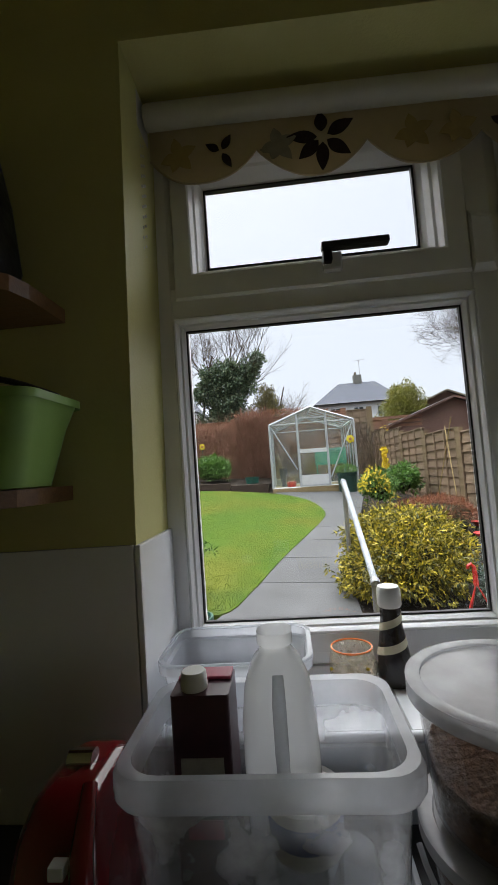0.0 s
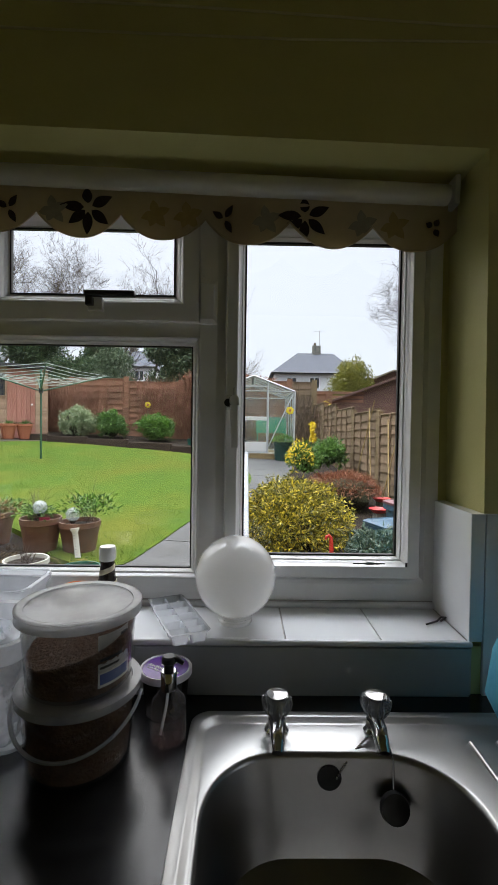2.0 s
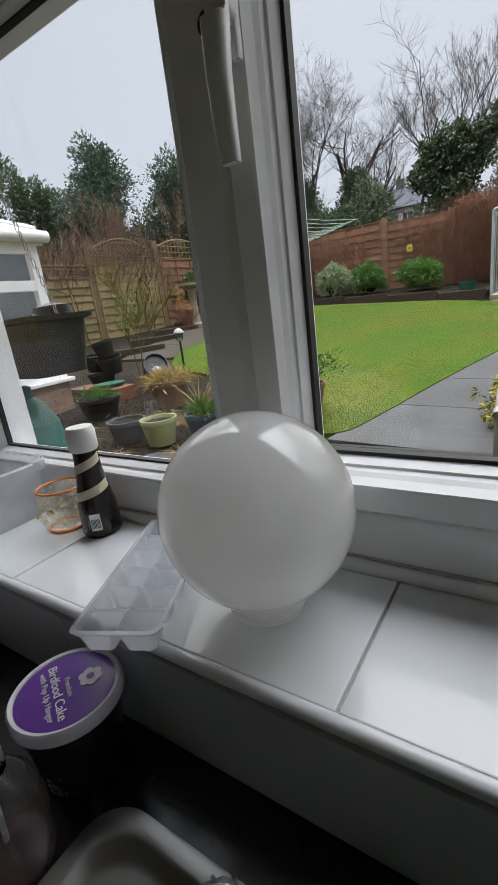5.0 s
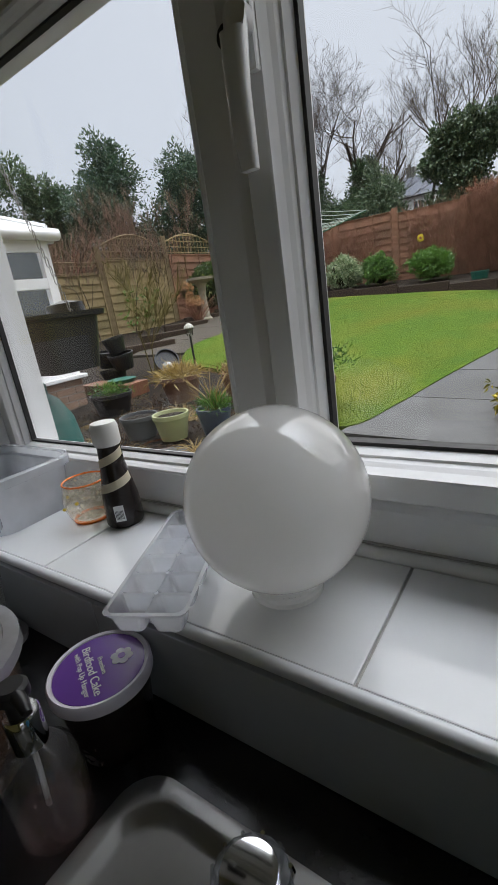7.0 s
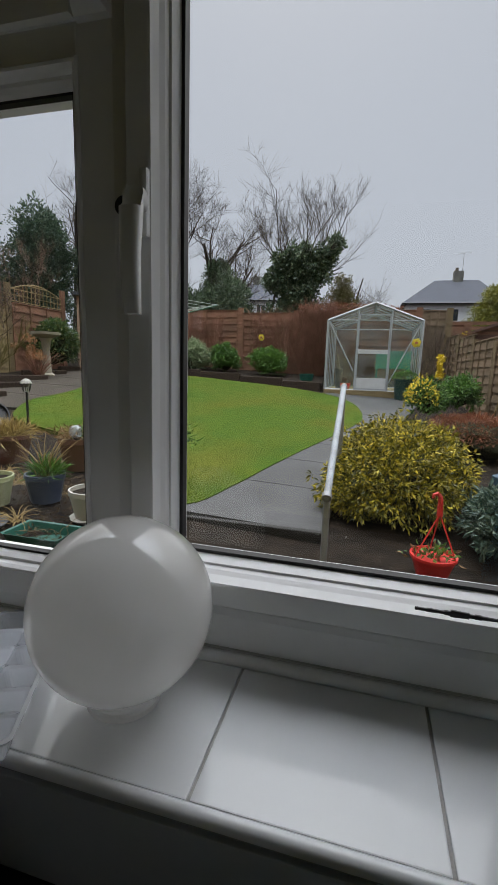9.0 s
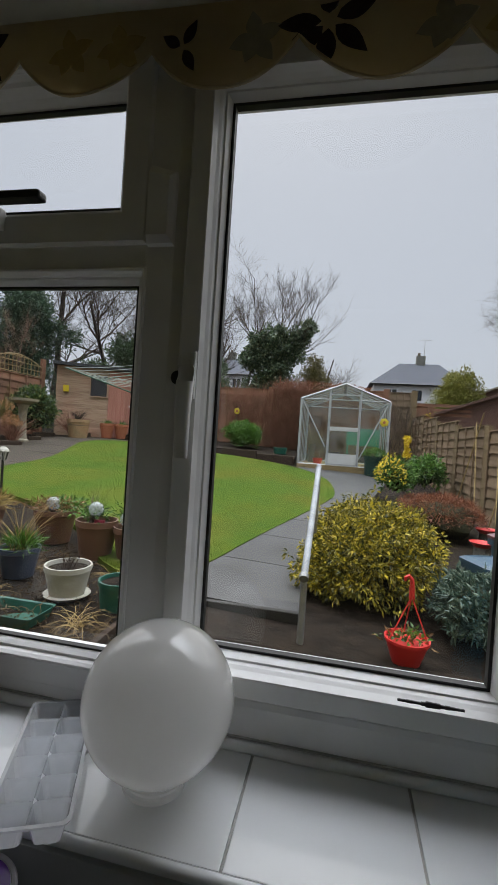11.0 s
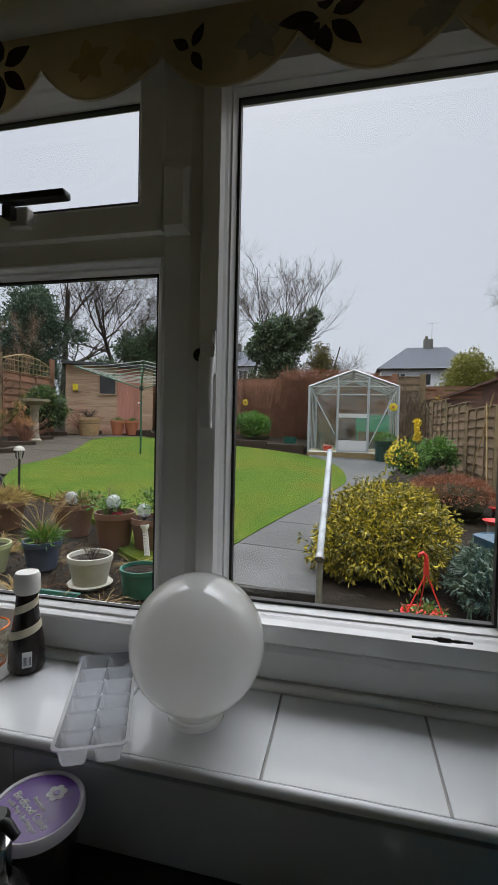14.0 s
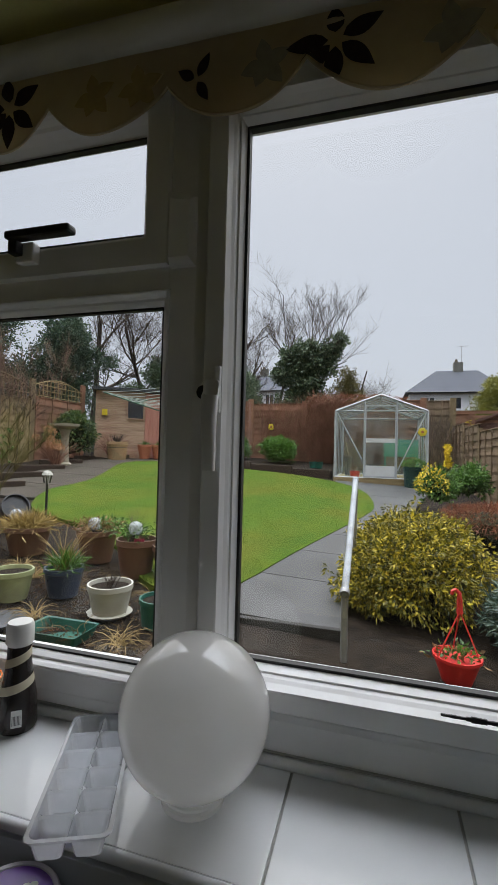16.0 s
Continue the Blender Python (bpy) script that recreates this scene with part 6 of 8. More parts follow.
p, z = pot(-1.36, 1.98, 0.145, 0.2, M_WHITEPOT, "weathered white pot with dry stems on a saucer")
part("saucer", lathe([(0, 0.001), (0.12, 0.001), (0.145, 0.02), (0.14, 0.022), (0, 0.012)], (-1.36, 1.98, ground_z(-1.36, 1.98) - 0.022), 32, cap=False), M_WHITEPOT, p, smooth=True)
part("dry_stem", stems(-1.36, 1.98, z, 16, 0.13, 0.4, M_TWIG, 3), M_TWIG, p)
p, z = pot(-1.58, 2.68, 0.165, 0.3, M_TERRA, "brown pot with a bare twiggy plant")
part("dry_stem", stems(-1.62, 2.68, z, 14, 0.32, 0.6, M_TWIG, 4), M_TWIG, p)
P, N = tuft(-1.62, 2.68, z + 0.05, 260, 0.14, 0.07, 4)
part("foliage", leaves(P, N, 0.045, 0.015, 4), M_GREENLEAF, p)
alone("seed_packet", box(-1.56, -1.47, 2.60, 2.604, z - 0.005, z + 0.05, 0.001, Matrix.Identity(4)), M_CARTONR, "red and white seed packet stuck in a pot", "packet")
p, z = pot(-2.08, 2.86, 0.175, 0.28, M_TERRA, "brown pot with brown dead foliage")
P, N = tuft(-2.08, 2.86, z + 0.02, 420, 0.16, 0.10, 5)
part("foliage", leaves(P, N, 0.06, 0.012, 5), M_DRY, p)
P, N = tuft(-2.0, 2.9, z + 0.03, 160, 0.16, 0.08, 6)
part("green_foliage", leaves(P, N, 0.05, 0.018, 6), M_GREENLEAF, p)
p, z = pot(-1.27, 2.72, 0.17, 0.28, M_TERRA, "brown pot with a small leafy shrub")
P, N = tuft(-1.18, 2.74, z + 0.1, 420, 0.26, 0.10, 7)
part("foliage", leaves(P, N, 0.045, 0.016, 7), M_GREENLEAF, p)
part("dry_stem", stems(-1.2, 2.74, z, 9, 0.38, 0.5, M_TWIG, 8), M_TWIG, p)
p, z = pot(-1.83, 2.12, 0.135, 0.2, M_BLUEPOT, "dark blue glazed pot with spiky straw stems")
part("dry_stem", stems(-1.83, 2.12, z, 26, 0.36, 0.8, M_TWIGSTRAW, 9, 0.0035), M_TWIGSTRAW, p)
P, N = tuft(-1.81, 2.12, z, 220, 0.14, 0.05, 9)
part("foliage", leaves(P, N, 0.11, 0.008, 9, droop=0), M_BRIGHTLEAF, p)
p, z = pot(-0.99, 1.97, 0.135, 0.17, M_GREENPL, "green plastic pot of bare soil", taper=0.85)
zg = ground_z(-1.2, 2.5) - 0.01
gauge = thing("rain_gauge", (-1.2, 2.5, zg), "white plastic rain gauge leaning on a brown pot", "rain gauge")
GM = pose(-1.2, 2.5, zg, -6, -9, 0)
part("scale_board", box(-0.022, 0.022, -0.004, 0.004, 0, 0.24, 0.002, GM), M_WHITECAP, gauge)
part("funnel", lathe([(0.012, 0.22), (0.034, 0.25), (0.036, 0.265), (0.0, 0.262)], (0, 0, 0), 20, m=GM), M_WHITECAP, gauge, smooth=True)
for k in range(9):
    part("mark", box(-0.018, 0.0, -0.006, -0.0042, 0.03 + 0.022 * k, 0.033 + 0.022 * k, 0, GM), M_GREYPOT, gauge)
p, z = pot(-2.75, 2.78, 0.2, 0.25, M_TERRA, "large brown pot of straw-coloured dry grass")
P, N = tuft(-2.75, 2.78, z, 900, 0.16, 0.09, 10)
part("foliage", leaves(P, N, 0.11, 0.006, 10, droop=0.1), M_STRAWLEAF, p)
part("straw", stems(-2.75, 2.78, z, 60, 0.24, 0.9, M_TWIGSTRAW, 11, 0.003), M_TWIGSTRAW, p)
p, z = pot(-3.22, 2.3, 0.2, 0.2, M_BLACKPL, "black plastic pot with a small green plant")
P, N = tuft(-3.22, 2.3, z, 300, 0.2, 0.07, 12)
part("foliage", leaves(P, N, 0.06, 0.01, 12, droop=0), M_GREENLEAF, p)
p, z = pot(-2.4, 1.88, 0.15, 0.18, M_GREYPOT, "low grey pot of bare soil")
p, z = pot(-2.1, 1.93, 0.14, 0.2, M_LIMEPOT, "pale green pot of bare soil")
alone("empty_saucer", lathe([(0, 0.002), (0.14, 0.002), (0.16, 0.02), (0.152, 0.022), (0, 0.01)], (-1.9, 1.62, ground_z(-1.9, 1.62) - 0.02), 32, cap=False), M_GREYPOT, "empty grey plant saucer on the earth", "saucer", smooth=True)
alone("seed_tray", vessel(-1.45, 1.62, [(0.32, 0.2, ground_z(-1.45, 1.6) - 0.03), (0.36, 0.23, ground_z(-1.45, 1.6) + 0.03), (0.375, 0.245, ground_z(-1.45, 1.6) + 0.035)], 0.004, 0.02), M_GREENPL, "shallow green seed tray full of leaf litter", "tray")
# tipped pot
alone("tipped_pot", lathe(pot_profile(0.14, 0.24), (0, 0, 0), 28, cap=False, m=pose(-3.52, 3.35, ground_z(-3.5, 3.35) + 0.15, 0, 62, -30)), M_BLACKPL, "black plastic pot lying on its side", "plant pot", smooth=True)

# dead leaves and twigs on the terrace
rng = np.random.default_rng(8)
P = np.stack([rng.uniform(-3.6, -0.9, 4500), rng.uniform(1.36, 2.9, 4500), np.zeros(4500)], 1)
P[:, 2] = 0.305 + 0.052 * P[:, 1] - 0.043 * P[:, 0] - 0.02
tagged(part("leaf_litter", leaves(P, np.tile((0, 0, 0.5), (4500, 1)), 0.035, 0.011, 8, 0.3, 1.0), M_LITTER), "dead leaves and twigs strewn on dark earth", "leaf litter", "", "stuff")
bm = bmesh.new()
for k, (x, y) in enumerate(((-1.08, 1.66), (-2.65, 1.65), (-2.25, 2.3), (-2.95, 1.9), (-1.75, 1.75), (-1.6, 2.3), (-2.5, 2.45), (-1.2, 2.3), (-2.2, 1.55))):
    for v in (stems(x, y, ground_z(x, y) - 0.02, 28, 0.2, 1.6, None, 30 + k, 0.0028, 0.9),):
        me = bpy.data.meshes.new("tmp")
        v.to_mesh(me)
        v.free()
        bm.from_mesh(me)
        bpy.data.meshes.remove(me)
tagged(part("dead_stems", bm, M_TWIGSTRAW), "clumps of dead straw stems", "dead stems", "", "stuff")


def solar(x, y, z0, z, r=0.047, lean=0):
    s = thing("solar_globe_light", (x, y, z0), "crackled glass solar globe light on a black stake", "garden light", "solar globe lights")
    part("globe", lathe([(r * math.cos(radians(a)) if abs(a) < 90 else 0, z + r * math.sin(radians(a))) for a in range(-90, 91, 12)], (x, y, 0), 28, cap=False), M_SOLARGL, s, smooth=True)
    part("collar", lathe([(0.0, z - r - 0.02), (0.012, z - r - 0.02), (0.034, z - r * 0.72), (0.03, z - r * 0.6), (0, z - r * 0.6)], (x, y, 0), 20), M_BLACKPL, s, smooth=True)
    part("stake", tube([(x + lean, y, z0), (x, y, z - r - 0.01)], 0.009, 8), M_BLACKPL, s)
    return s


solar(-1.56, 2.62, 0.66, 0.885, 0.058)
solar(-2.05, 2.78, 0.68, 0.862, 0.058)
solar(-1.29, 2.62, 0.64, 0.83, 0.058)
solar(-3.02, 2.92, 0.6, 0.86, 0.06)

lx, ly = -3.62, 4.02
lz = ground_z(lx, ly)
lan = thing("garden_lantern", (lx, ly, lz), "black solar lantern on a post with a white domed top", "garden light")
part("post", tube([(lx, ly, lz - 0.03), (lx, ly, lz + 0.40)], 0.014, 10), M_BLACKPL, lan)
part("cage", lathe([(0.02, 0.40), (0.035, 0.405), (0.055, 0.50), (0.0, 0.50)], (lx, ly, lz), 6), M_GHGLASS, lan)
for k in range(6):
    a = radians(60 * k)
    part("cage_bar", tube([(lx + 0.036 * math.cos(a), ly + 0.036 * math.sin(a), lz + 0.405), (lx + 0.057 * math.cos(a), ly + 0.057 * math.sin(a), lz + 0.50)], 0.004, 6), M_BLACKPL, lan)
part("dome", lathe([(0.066, 0.50), (0.066, 0.508), (0.05, 0.535), (0.025, 0.555), (0.0, 0.56)], (lx, ly, lz), 12), M_WHITEPOT, lan, "white ribbed dome")

# ---- handrail by the steps ----
rail = thing("handrail", (0.129, 2.5, 0.0), "white painted metal pipe handrail beside the steps", "handrail")
part("rail", tube([(0.13, 1.955, 0.752), (0.13, 2.1, 0.825), (0.128, 3.0, 1.294), (0.127, 3.07, 1.322)], 0.021, 14), M_RAIL, rail, smooth=True)
part("rail_end", lathe([(0.014, -0.002), (0.026, -0.002), (0.028, 0.004), (0.028, 0.03), (0.022, 0.034), (0.014, 0.034)], (0, 0, 0), 20, cap=False, m=pose(0.13, 1.95, 0.75, 62, 0, 180)), M_GALV, rail, smooth=True)
part("rail_end", lathe([(0, 0), (0.025, 0), (0.027, 0.01), (0.02, 0.035), (0, 0.035)], (0, 0, 0), 20, m=pose(0.127, 3.05, 1.312, -62, 0, 0)), M_RAIL, rail, smooth=True)
part("post", tube([(0.13, 1.985, 0.0), (0.13, 1.985, 0.74)], 0.02, 14), M_GALV, rail, "grey metal post", smooth=True)
part("post", tube([(0.128, 3.05, 0.42), (0.128, 3.05, 1.31)], 0.019, 14), M_GALV, rail, "grey metal post", smooth=True)

# ---- right-hand bed ----
rx, ry, rz = 0.71, 2.0, 0.352
red = thing("red_hanging_pot", (rx, ry, rz), "red plastic hanging pot with its hook, standing in the bed", "plant pot")
part("pot", lathe([(0, 0), (0.075, 0), (0.115, 0.12), (0.122, 0.12), (0.122, 0.135), (0.112, 0.135), (0.105, 0.115), (0, 0.11)], (rx, ry, rz), 32, cap=False), M_REDPL, red, smooth=True)
for a in (90, 210, 330):
    part("hanger_arm", tube([(rx + 0.118 * math.cos(radians(a)), ry + 0.118 * math.sin(radians(a)), rz + 0.13), (rx + 0.01, ry, rz + 0.36)], 0.004, 6), M_REDPL, red)
part("hook", tube([(rx + 0.01, ry, rz + 0.35), (rx + 0.008, ry, rz + 0.42), (rx + 0.005, ry, rz + 0.455), (rx - 0.012, ry, rz + 0.472), (rx - 0.028, ry, rz + 0.462), (rx - 0.03, ry, rz + 0.445)], [0.016, 0.014, 0.012, 0.011, 0.01, 0.008], 8), M_REDPL, red, smooth=True)
P, N = tuft(rx, ry, rz + 0.12, 70, 0.1, 0.05, 13)
part("foliage", leaves(P, N, 0.04, 0.022, 13), M_GREENLEAF, red)
P, N = tuft(rx - 0.02, ry, rz + 0.12, 40, 0.1, 0.05, 14)
part("dead_foliage", leaves(P, N, 0.04, 0.018, 14), M_DRY, red)


def bin_box(x, y, w, d, h, lidmat, label, turn):
    z = ground_z(x, y) - 0.02
    b = thing("recycling_box", (x, y, z), label, "recycling box", "recycling boxes")
    m = pose(x, y, z, 0, 0, turn)
    part("box", loft([[m @ Vector((px, py, pz)) for px, py in rounded(0, 0, w * s, d * s, 0.03, 4)] for s, pz in ((0.85, 0), (0.97, h * 0.85), (1.05, h * 0.86), (1.05, h))]), M_BLUEBIN, b, smooth=True)
    part("lid", loft([[m @ Vector((px, py, pz)) for px, py in rounded(0, 0, w * s, d * s, 0.03, 4)] for s, pz in ((1.07, h + 0.002), (1.07, h + 0.025), (0.9, h + 0.045), (0.86, h + 0.035))]), lidmat, b, smooth=True)
    return b


bin_box(1.93, 3.55, 0.55, 0.42, 0.40, M_MAROON, "dark blue recycling box with a maroon lid", 12)
bin_box(1.55, 3.15, 0.45, 0.36, 0.28, M_BLUEBIN, "low blue recycling box", 18)
alone("short_post", lathe([(0.0, -0.05), (0.085, -0.05), (0.08, 0.7), (0.07, 0.76), (0.0, 0.78)], (2.25, 4.6, 0.45), 10), M_POST, "short thick weathered wooden post by the fence", "post")
for k, (x0, y0, x1, y1) in enumerate(((2.1, 5.0, 2.36, 5.9), (2.15, 5.5, 2.35, 5.2), (2.2, 6.2, 2.34, 6.9), (2.2, 7.3, 2.35, 6.6))):
    alone("garden_cane", tube([(x0, y0, ground_z(x0, y0) - 0.03), (x1, y1, 1.75 + 0.12 * k)], 0.009, 6), M_TWIGSTRAW, "long bamboo cane leaning on the fence", "cane", "leaning canes")
shrub("forsythia", (1.25, 7.3, 1.02), (0.42, 0.45, 0.46), 1800, None, M_GREENLEAF, "green shrub with yellow blossom beside the path", 21, (0.07, 0.03), 8, 0.35, 0.6)
P, N = shell((1.12, 7.05, 1.05), (0.3, 0.28, 0.36), 330, 22, 6, 0.5, -0.3)
fo = thing("yellow_blossom", (1.2, 7.0, 0.9), "spikes of yellow winter blossom in a shrub", "flowers")
part("blossom", leaves(P, N, 0.045, 0.03, 22), M_YELLOWFL, fo)
P = np.array([(1.38 + 0.03 * math.sin(k * 1.7), 7.2 + 0.03 * math.cos(k * 2.1), 1.35 + 0.0016 * k) for k in range(220)])
part("blossom_spike", leaves(P, np.tile((0, 0, 1.0), (220, 1)), 0.06, 0.035, 23, 0, 1.2), M_YELLOWFL, fo)
shrub("laurel_shrub", (1.85, 8.1, 1.1), (0.4, 0.5, 0.48), 1500, None, M_GREENLEAF, "dark green leafy shrub beside the fence", 24, (0.08, 0.035), 8, 0.3)
br = thing("bronze_heather", (1.55, 5.3, 0.6), "low bronze-brown heather in the bed", "heather")
P, N = shell((1.55, 5.3, 0.72), (0.55, 0.7, 0.28), 2600, 25, 9, 0.3, -0.1)
part("foliage", leaves(P, N, 0.07, 0.01, 25, 0), M_BRONZE, br)
# dark blob painted as the shade under the heather
part("shade_core", blob((1.55, 5.3, 0.68), (0.42, 0.55, 0.2), 4), M_SHADECORE, br, smooth=True)
for x, y in ((1.75, 4.3), (2.0, 5.0)):
    alone("pink_dish", lathe([(0, 0), (0.07, 0), (0.12, 0.05), (0.115, 0.052), (0, 0.012)], (x, y, ground_z(x, y) + 0.12), 24, cap=False), M_REDPL, "shallow red plastic dish among the plants", "dish", "red dishes", smooth=True)
    part("stone", lathe([(0, -0.14), (0.08, -0.14), (0.07, 0.0), (0, 0.0)], (x, y, ground_z(x, y) + 0.12), 9), M_STONE, bpy.data.objects["garden_path"])

# ---- by the greenhouse ----
M_TUB = surf("near_black_green_tub", (0.008, 0.03, 0.024), (0.016, 0.05, 0.04), 0.4, scale=8)
p, z = pot(1.12, 10.35, 0.25, 0.5, M_TUB, "dark green tub of evergreen beside the greenhouse", taper=0.85)
P, N = shell((1.12, 10.35, z + 0.1), (0.27, 0.27, 0.18), 500, 26, 5, 0.3, -0.2)
part("foliage", leaves(P, N, 0.06, 0.025, 26), M_GREENLEAF, p)
p, z = pot(-1.35, 11.9, 0.2, 0.18, M_GREENPL, "green plastic tub on the border", z=1.12, taper=0.85)
M_GHGREEN = surf("green_staging", (0.02, 0.20, 0.12), (0.04, 0.28, 0.17), 0.6, scale=6)
st = thing("greenhouse_staging", (0.95, 12.0, 0.97), "green slatted staging inside the greenhouse", "shelving")
for k in range(5):
    part("slat", box(0.45, 1.3, 11.6 + 0.12 * k, 11.69 + 0.12 * k, 1.75, 1.78), M_GHGREEN, st)
part("side_panel", box(0.45, 1.3, 11.58, 11.6, 1.5, 1.95), M_GHGREEN, st)
for x in (0.47, 1.25):
    part("leg", box(x, x + 0.04, 11.6, 11.64, 0.97, 1.75), M_GHGREEN, st)
alone("watering_can", lathe([(0, 0), (0.14, 0), (0.15, 0.2), (0.08, 0.26), (0, 0.26)], (0.35, 11.4, 0.975), 20), M_GREYPOT, "dark grey plastic watering can in the greenhouse", "watering can", smooth=True)
for x, y, r, h, m_ in ((0.15, 12.3, 0.16, 0.3, M_BLACKPL), (-0.4, 12.2, 0.14, 0.26, M_TERRA), (0.6, 11.2, 0.12, 0.22, M_GREYPOT), (-0.45, 11.5, 0.1, 0.5, M_GREYPOT)):
    pot(x, y, r, h, m_, "dark pot standing on the greenhouse floor", z=0.972)
hoe = thing("garden_tool", (-0.5, 11.9, 0.972), "long-handled garden tool leaning inside the greenhouse", "garden tool")
part("shaft", tube([(-0.35, 11.8, 0.98), (-0.6, 12.1, 2.0)], 0.016, 8), M_POST, hoe)
part("head", box(-0.42, -0.28, 11.76, 11.8, 0.972, 1.12, 0.006), M_BLACKPL, hoe)
alone("red_trug", lathe([(0, 0), (0.1, 0), (0.13, 0.14), (0.12, 0.14), (0, 0.02)], (-0.25, 11.0, 0.975), 20, cap=False), M_REDPL, "small red trug on the greenhouse floor", "trug", smooth=True)


def ornament(x, y, z, mat, label, post=True):
    o = thing("flower_ornament", (x, y, z), label, "garden ornament", "flower ornaments")
    for k in range(6):
        a = radians(60 * k + 12)
        part("petal", lathe([(0.045, -0.006), (0.05, 0), (0.0, 0.012)], (0, 0, 0), 12, m=pose(x + 0.055 * math.cos(a), y, z + 0.055 * math.sin(a), 90, 0, 0)), mat, o)
    part("centre", lathe([(0.035, -0.01), (0.03, 0.014), (0.0, 0.018)], (0, 0, 0), 14, m=pose(x, y - 0.006, z, 90, 0, 0)), M_ORTERRA, o)
    if post:
        part("stake", tube([(x, y + 0.01, z), (x, y + 0.02, z - 0.9)], 0.008, 6), M_GREENMET, o)
    return o


ornament(1.3, 10.56, 2.1, M_YELLOWFL, "yellow flower ornament fixed to the greenhouse")
ornament(-3.0, 13.3, 2.35, M_YELLOWFL, "yellow flower ornament on the back fence")

# ---- far border: kerb, shrubs, climbers ----
kerb = tagged(new("border_kerb"), "low dark timber kerb round the far border", "kerb", "", "structure")
KP = [(-0.85, 10.9), (-1.9, 11.3), (-3.2, 11.75), (-4.5, 12.1), (-5.7, 12.15), (-6.6, 12.3)]
for (xa, ya), (xb, yb) in zip(KP, KP[1:]):
    L, an = math.hypot(xb - xa, yb - ya), math.degrees(math.atan2(yb - ya, xb - xa))
    part("kerb_board", box(0.01, L - 0.01, -0.04, 0.04, -0.1, 0.17, 0.01, pose(xa, ya, ground_z((xa + xb) / 2, (ya + yb) / 2), 0, 0, an)), M_SLEEPER, kerb)
bm = bmesh.new()
bpts = [(x, y + 0.05, ground_z(x, y) + 0.13) for x, y in KP]
back = [(x, 13.6, ground_z(x, 13.0) + 0.2) for x, y in KP]
va, vb = [bm.verts.new(c) for c in bpts], [bm.verts.new(c) for c in back]
for k in range(len(va) - 1):
    bm.faces.new((va[k], va[k + 1], vb[k + 1], vb[k]))
setting("far_border", bm, M_EARTH, "raised dark earth border along the back fence", "border")
shrub("bright_green_shrub", (-2.55, 12.5, 1.58), (0.68, 0.5, 0.6), 3400, None, M_BRIGHTLEAF, "bright green rounded shrub in the far border", 31, (0.09, 0.035), 9, 0.25)
shrub("green_shrub", (-4.0, 12.7, 1.66), (0.6, 0.45, 0.62), 2800, None, M_GREENLEAF, "loose green shrub in the far border", 32, (0.09, 0.035), 8, 0.35)
shrub("variegated_shrub", (-5.05, 12.7, 1.72), (0.7, 0.5, 0.78), 4600, None, M_VARIEG, "clipped cream and green variegated shrub", 33, (0.08, 0.035), 10, 0.12)


def climber(x0, x1, z0, z1, y, n, mat, seed, label, L=0.5, name="climber", m=None):
    rng = random.Random(seed)
    bm = bmesh.new()
    for k in range(n):
        x = rng.uniform(x0, x1)
        z = rng.uniform(z0, z1 - 0.2)
        d = Vector((rng.gauss(0, 0.35), rng.gauss(-0.1, 0.2), 1)).normalized()
        pts = [Vector((x, y - rng.random() * 0.35, z))]
        for s in range(4):
            d = (d + Vector((rng.gauss(0, 0.2), rng.gauss(0, 0.12), rng.gauss(-0.05, 0.12)))).normalized()
            pts.append(pts[-1] + d * L * rng.uniform(0.15, 0.32))
        add_tube(bm, pts, [0.006, 0.0055, 0.0045, 0.0035, 0.002], 3, cap=False)
    if m:
        bmesh.ops.transform(bm, matrix=m, verts=bm.verts)
    return alone(name, bm, mat, label, "climber")


climber(-1.75, -0.75, 1.2, 3.3, 13.55, 1900, M_TWIGRED, 41, "dense red-brown bare twigs against the back fence")
climber(-3.4, -1.8, 1.6, 3.15, 13.6, 420, M_TWIGRED, 42, "thin red climber stems on the back fence")
climber(-6.2, -4.3, 1.6, 2.9, 13.6, 420, M_TWIGRED, 43, "reddish twiggy climber on the back fence")
climber(1.55, 2.3, 1.0, 2.6, 13.0, 260, M_TWIG, 44, "brown twiggy climber in the fence corner")
climber(4.9, 9.3, 2.2, 3.3, 0.12, 750, M_HAZEL, 46, "dry brown climber tangled in the trellis", 0.55, m=pose(LX + 0.02, 0, 0, 0, 0, 90) @ Matrix.Scale(-1, 4, (0, 1, 0)))
P, N = shell((-0.4, 13.6, 3.25), (1.6, 0.25, 0.14), 700, 45, 9, 0.4, -0.4)
iv = thing("fence_top_climber", (-0.4, 13.7, 3.2), "rusty brown climber along the fence top", "climber")
part("foliage", leaves(P, N, 0.08, 0.04, 45), M_BRONZE, iv)


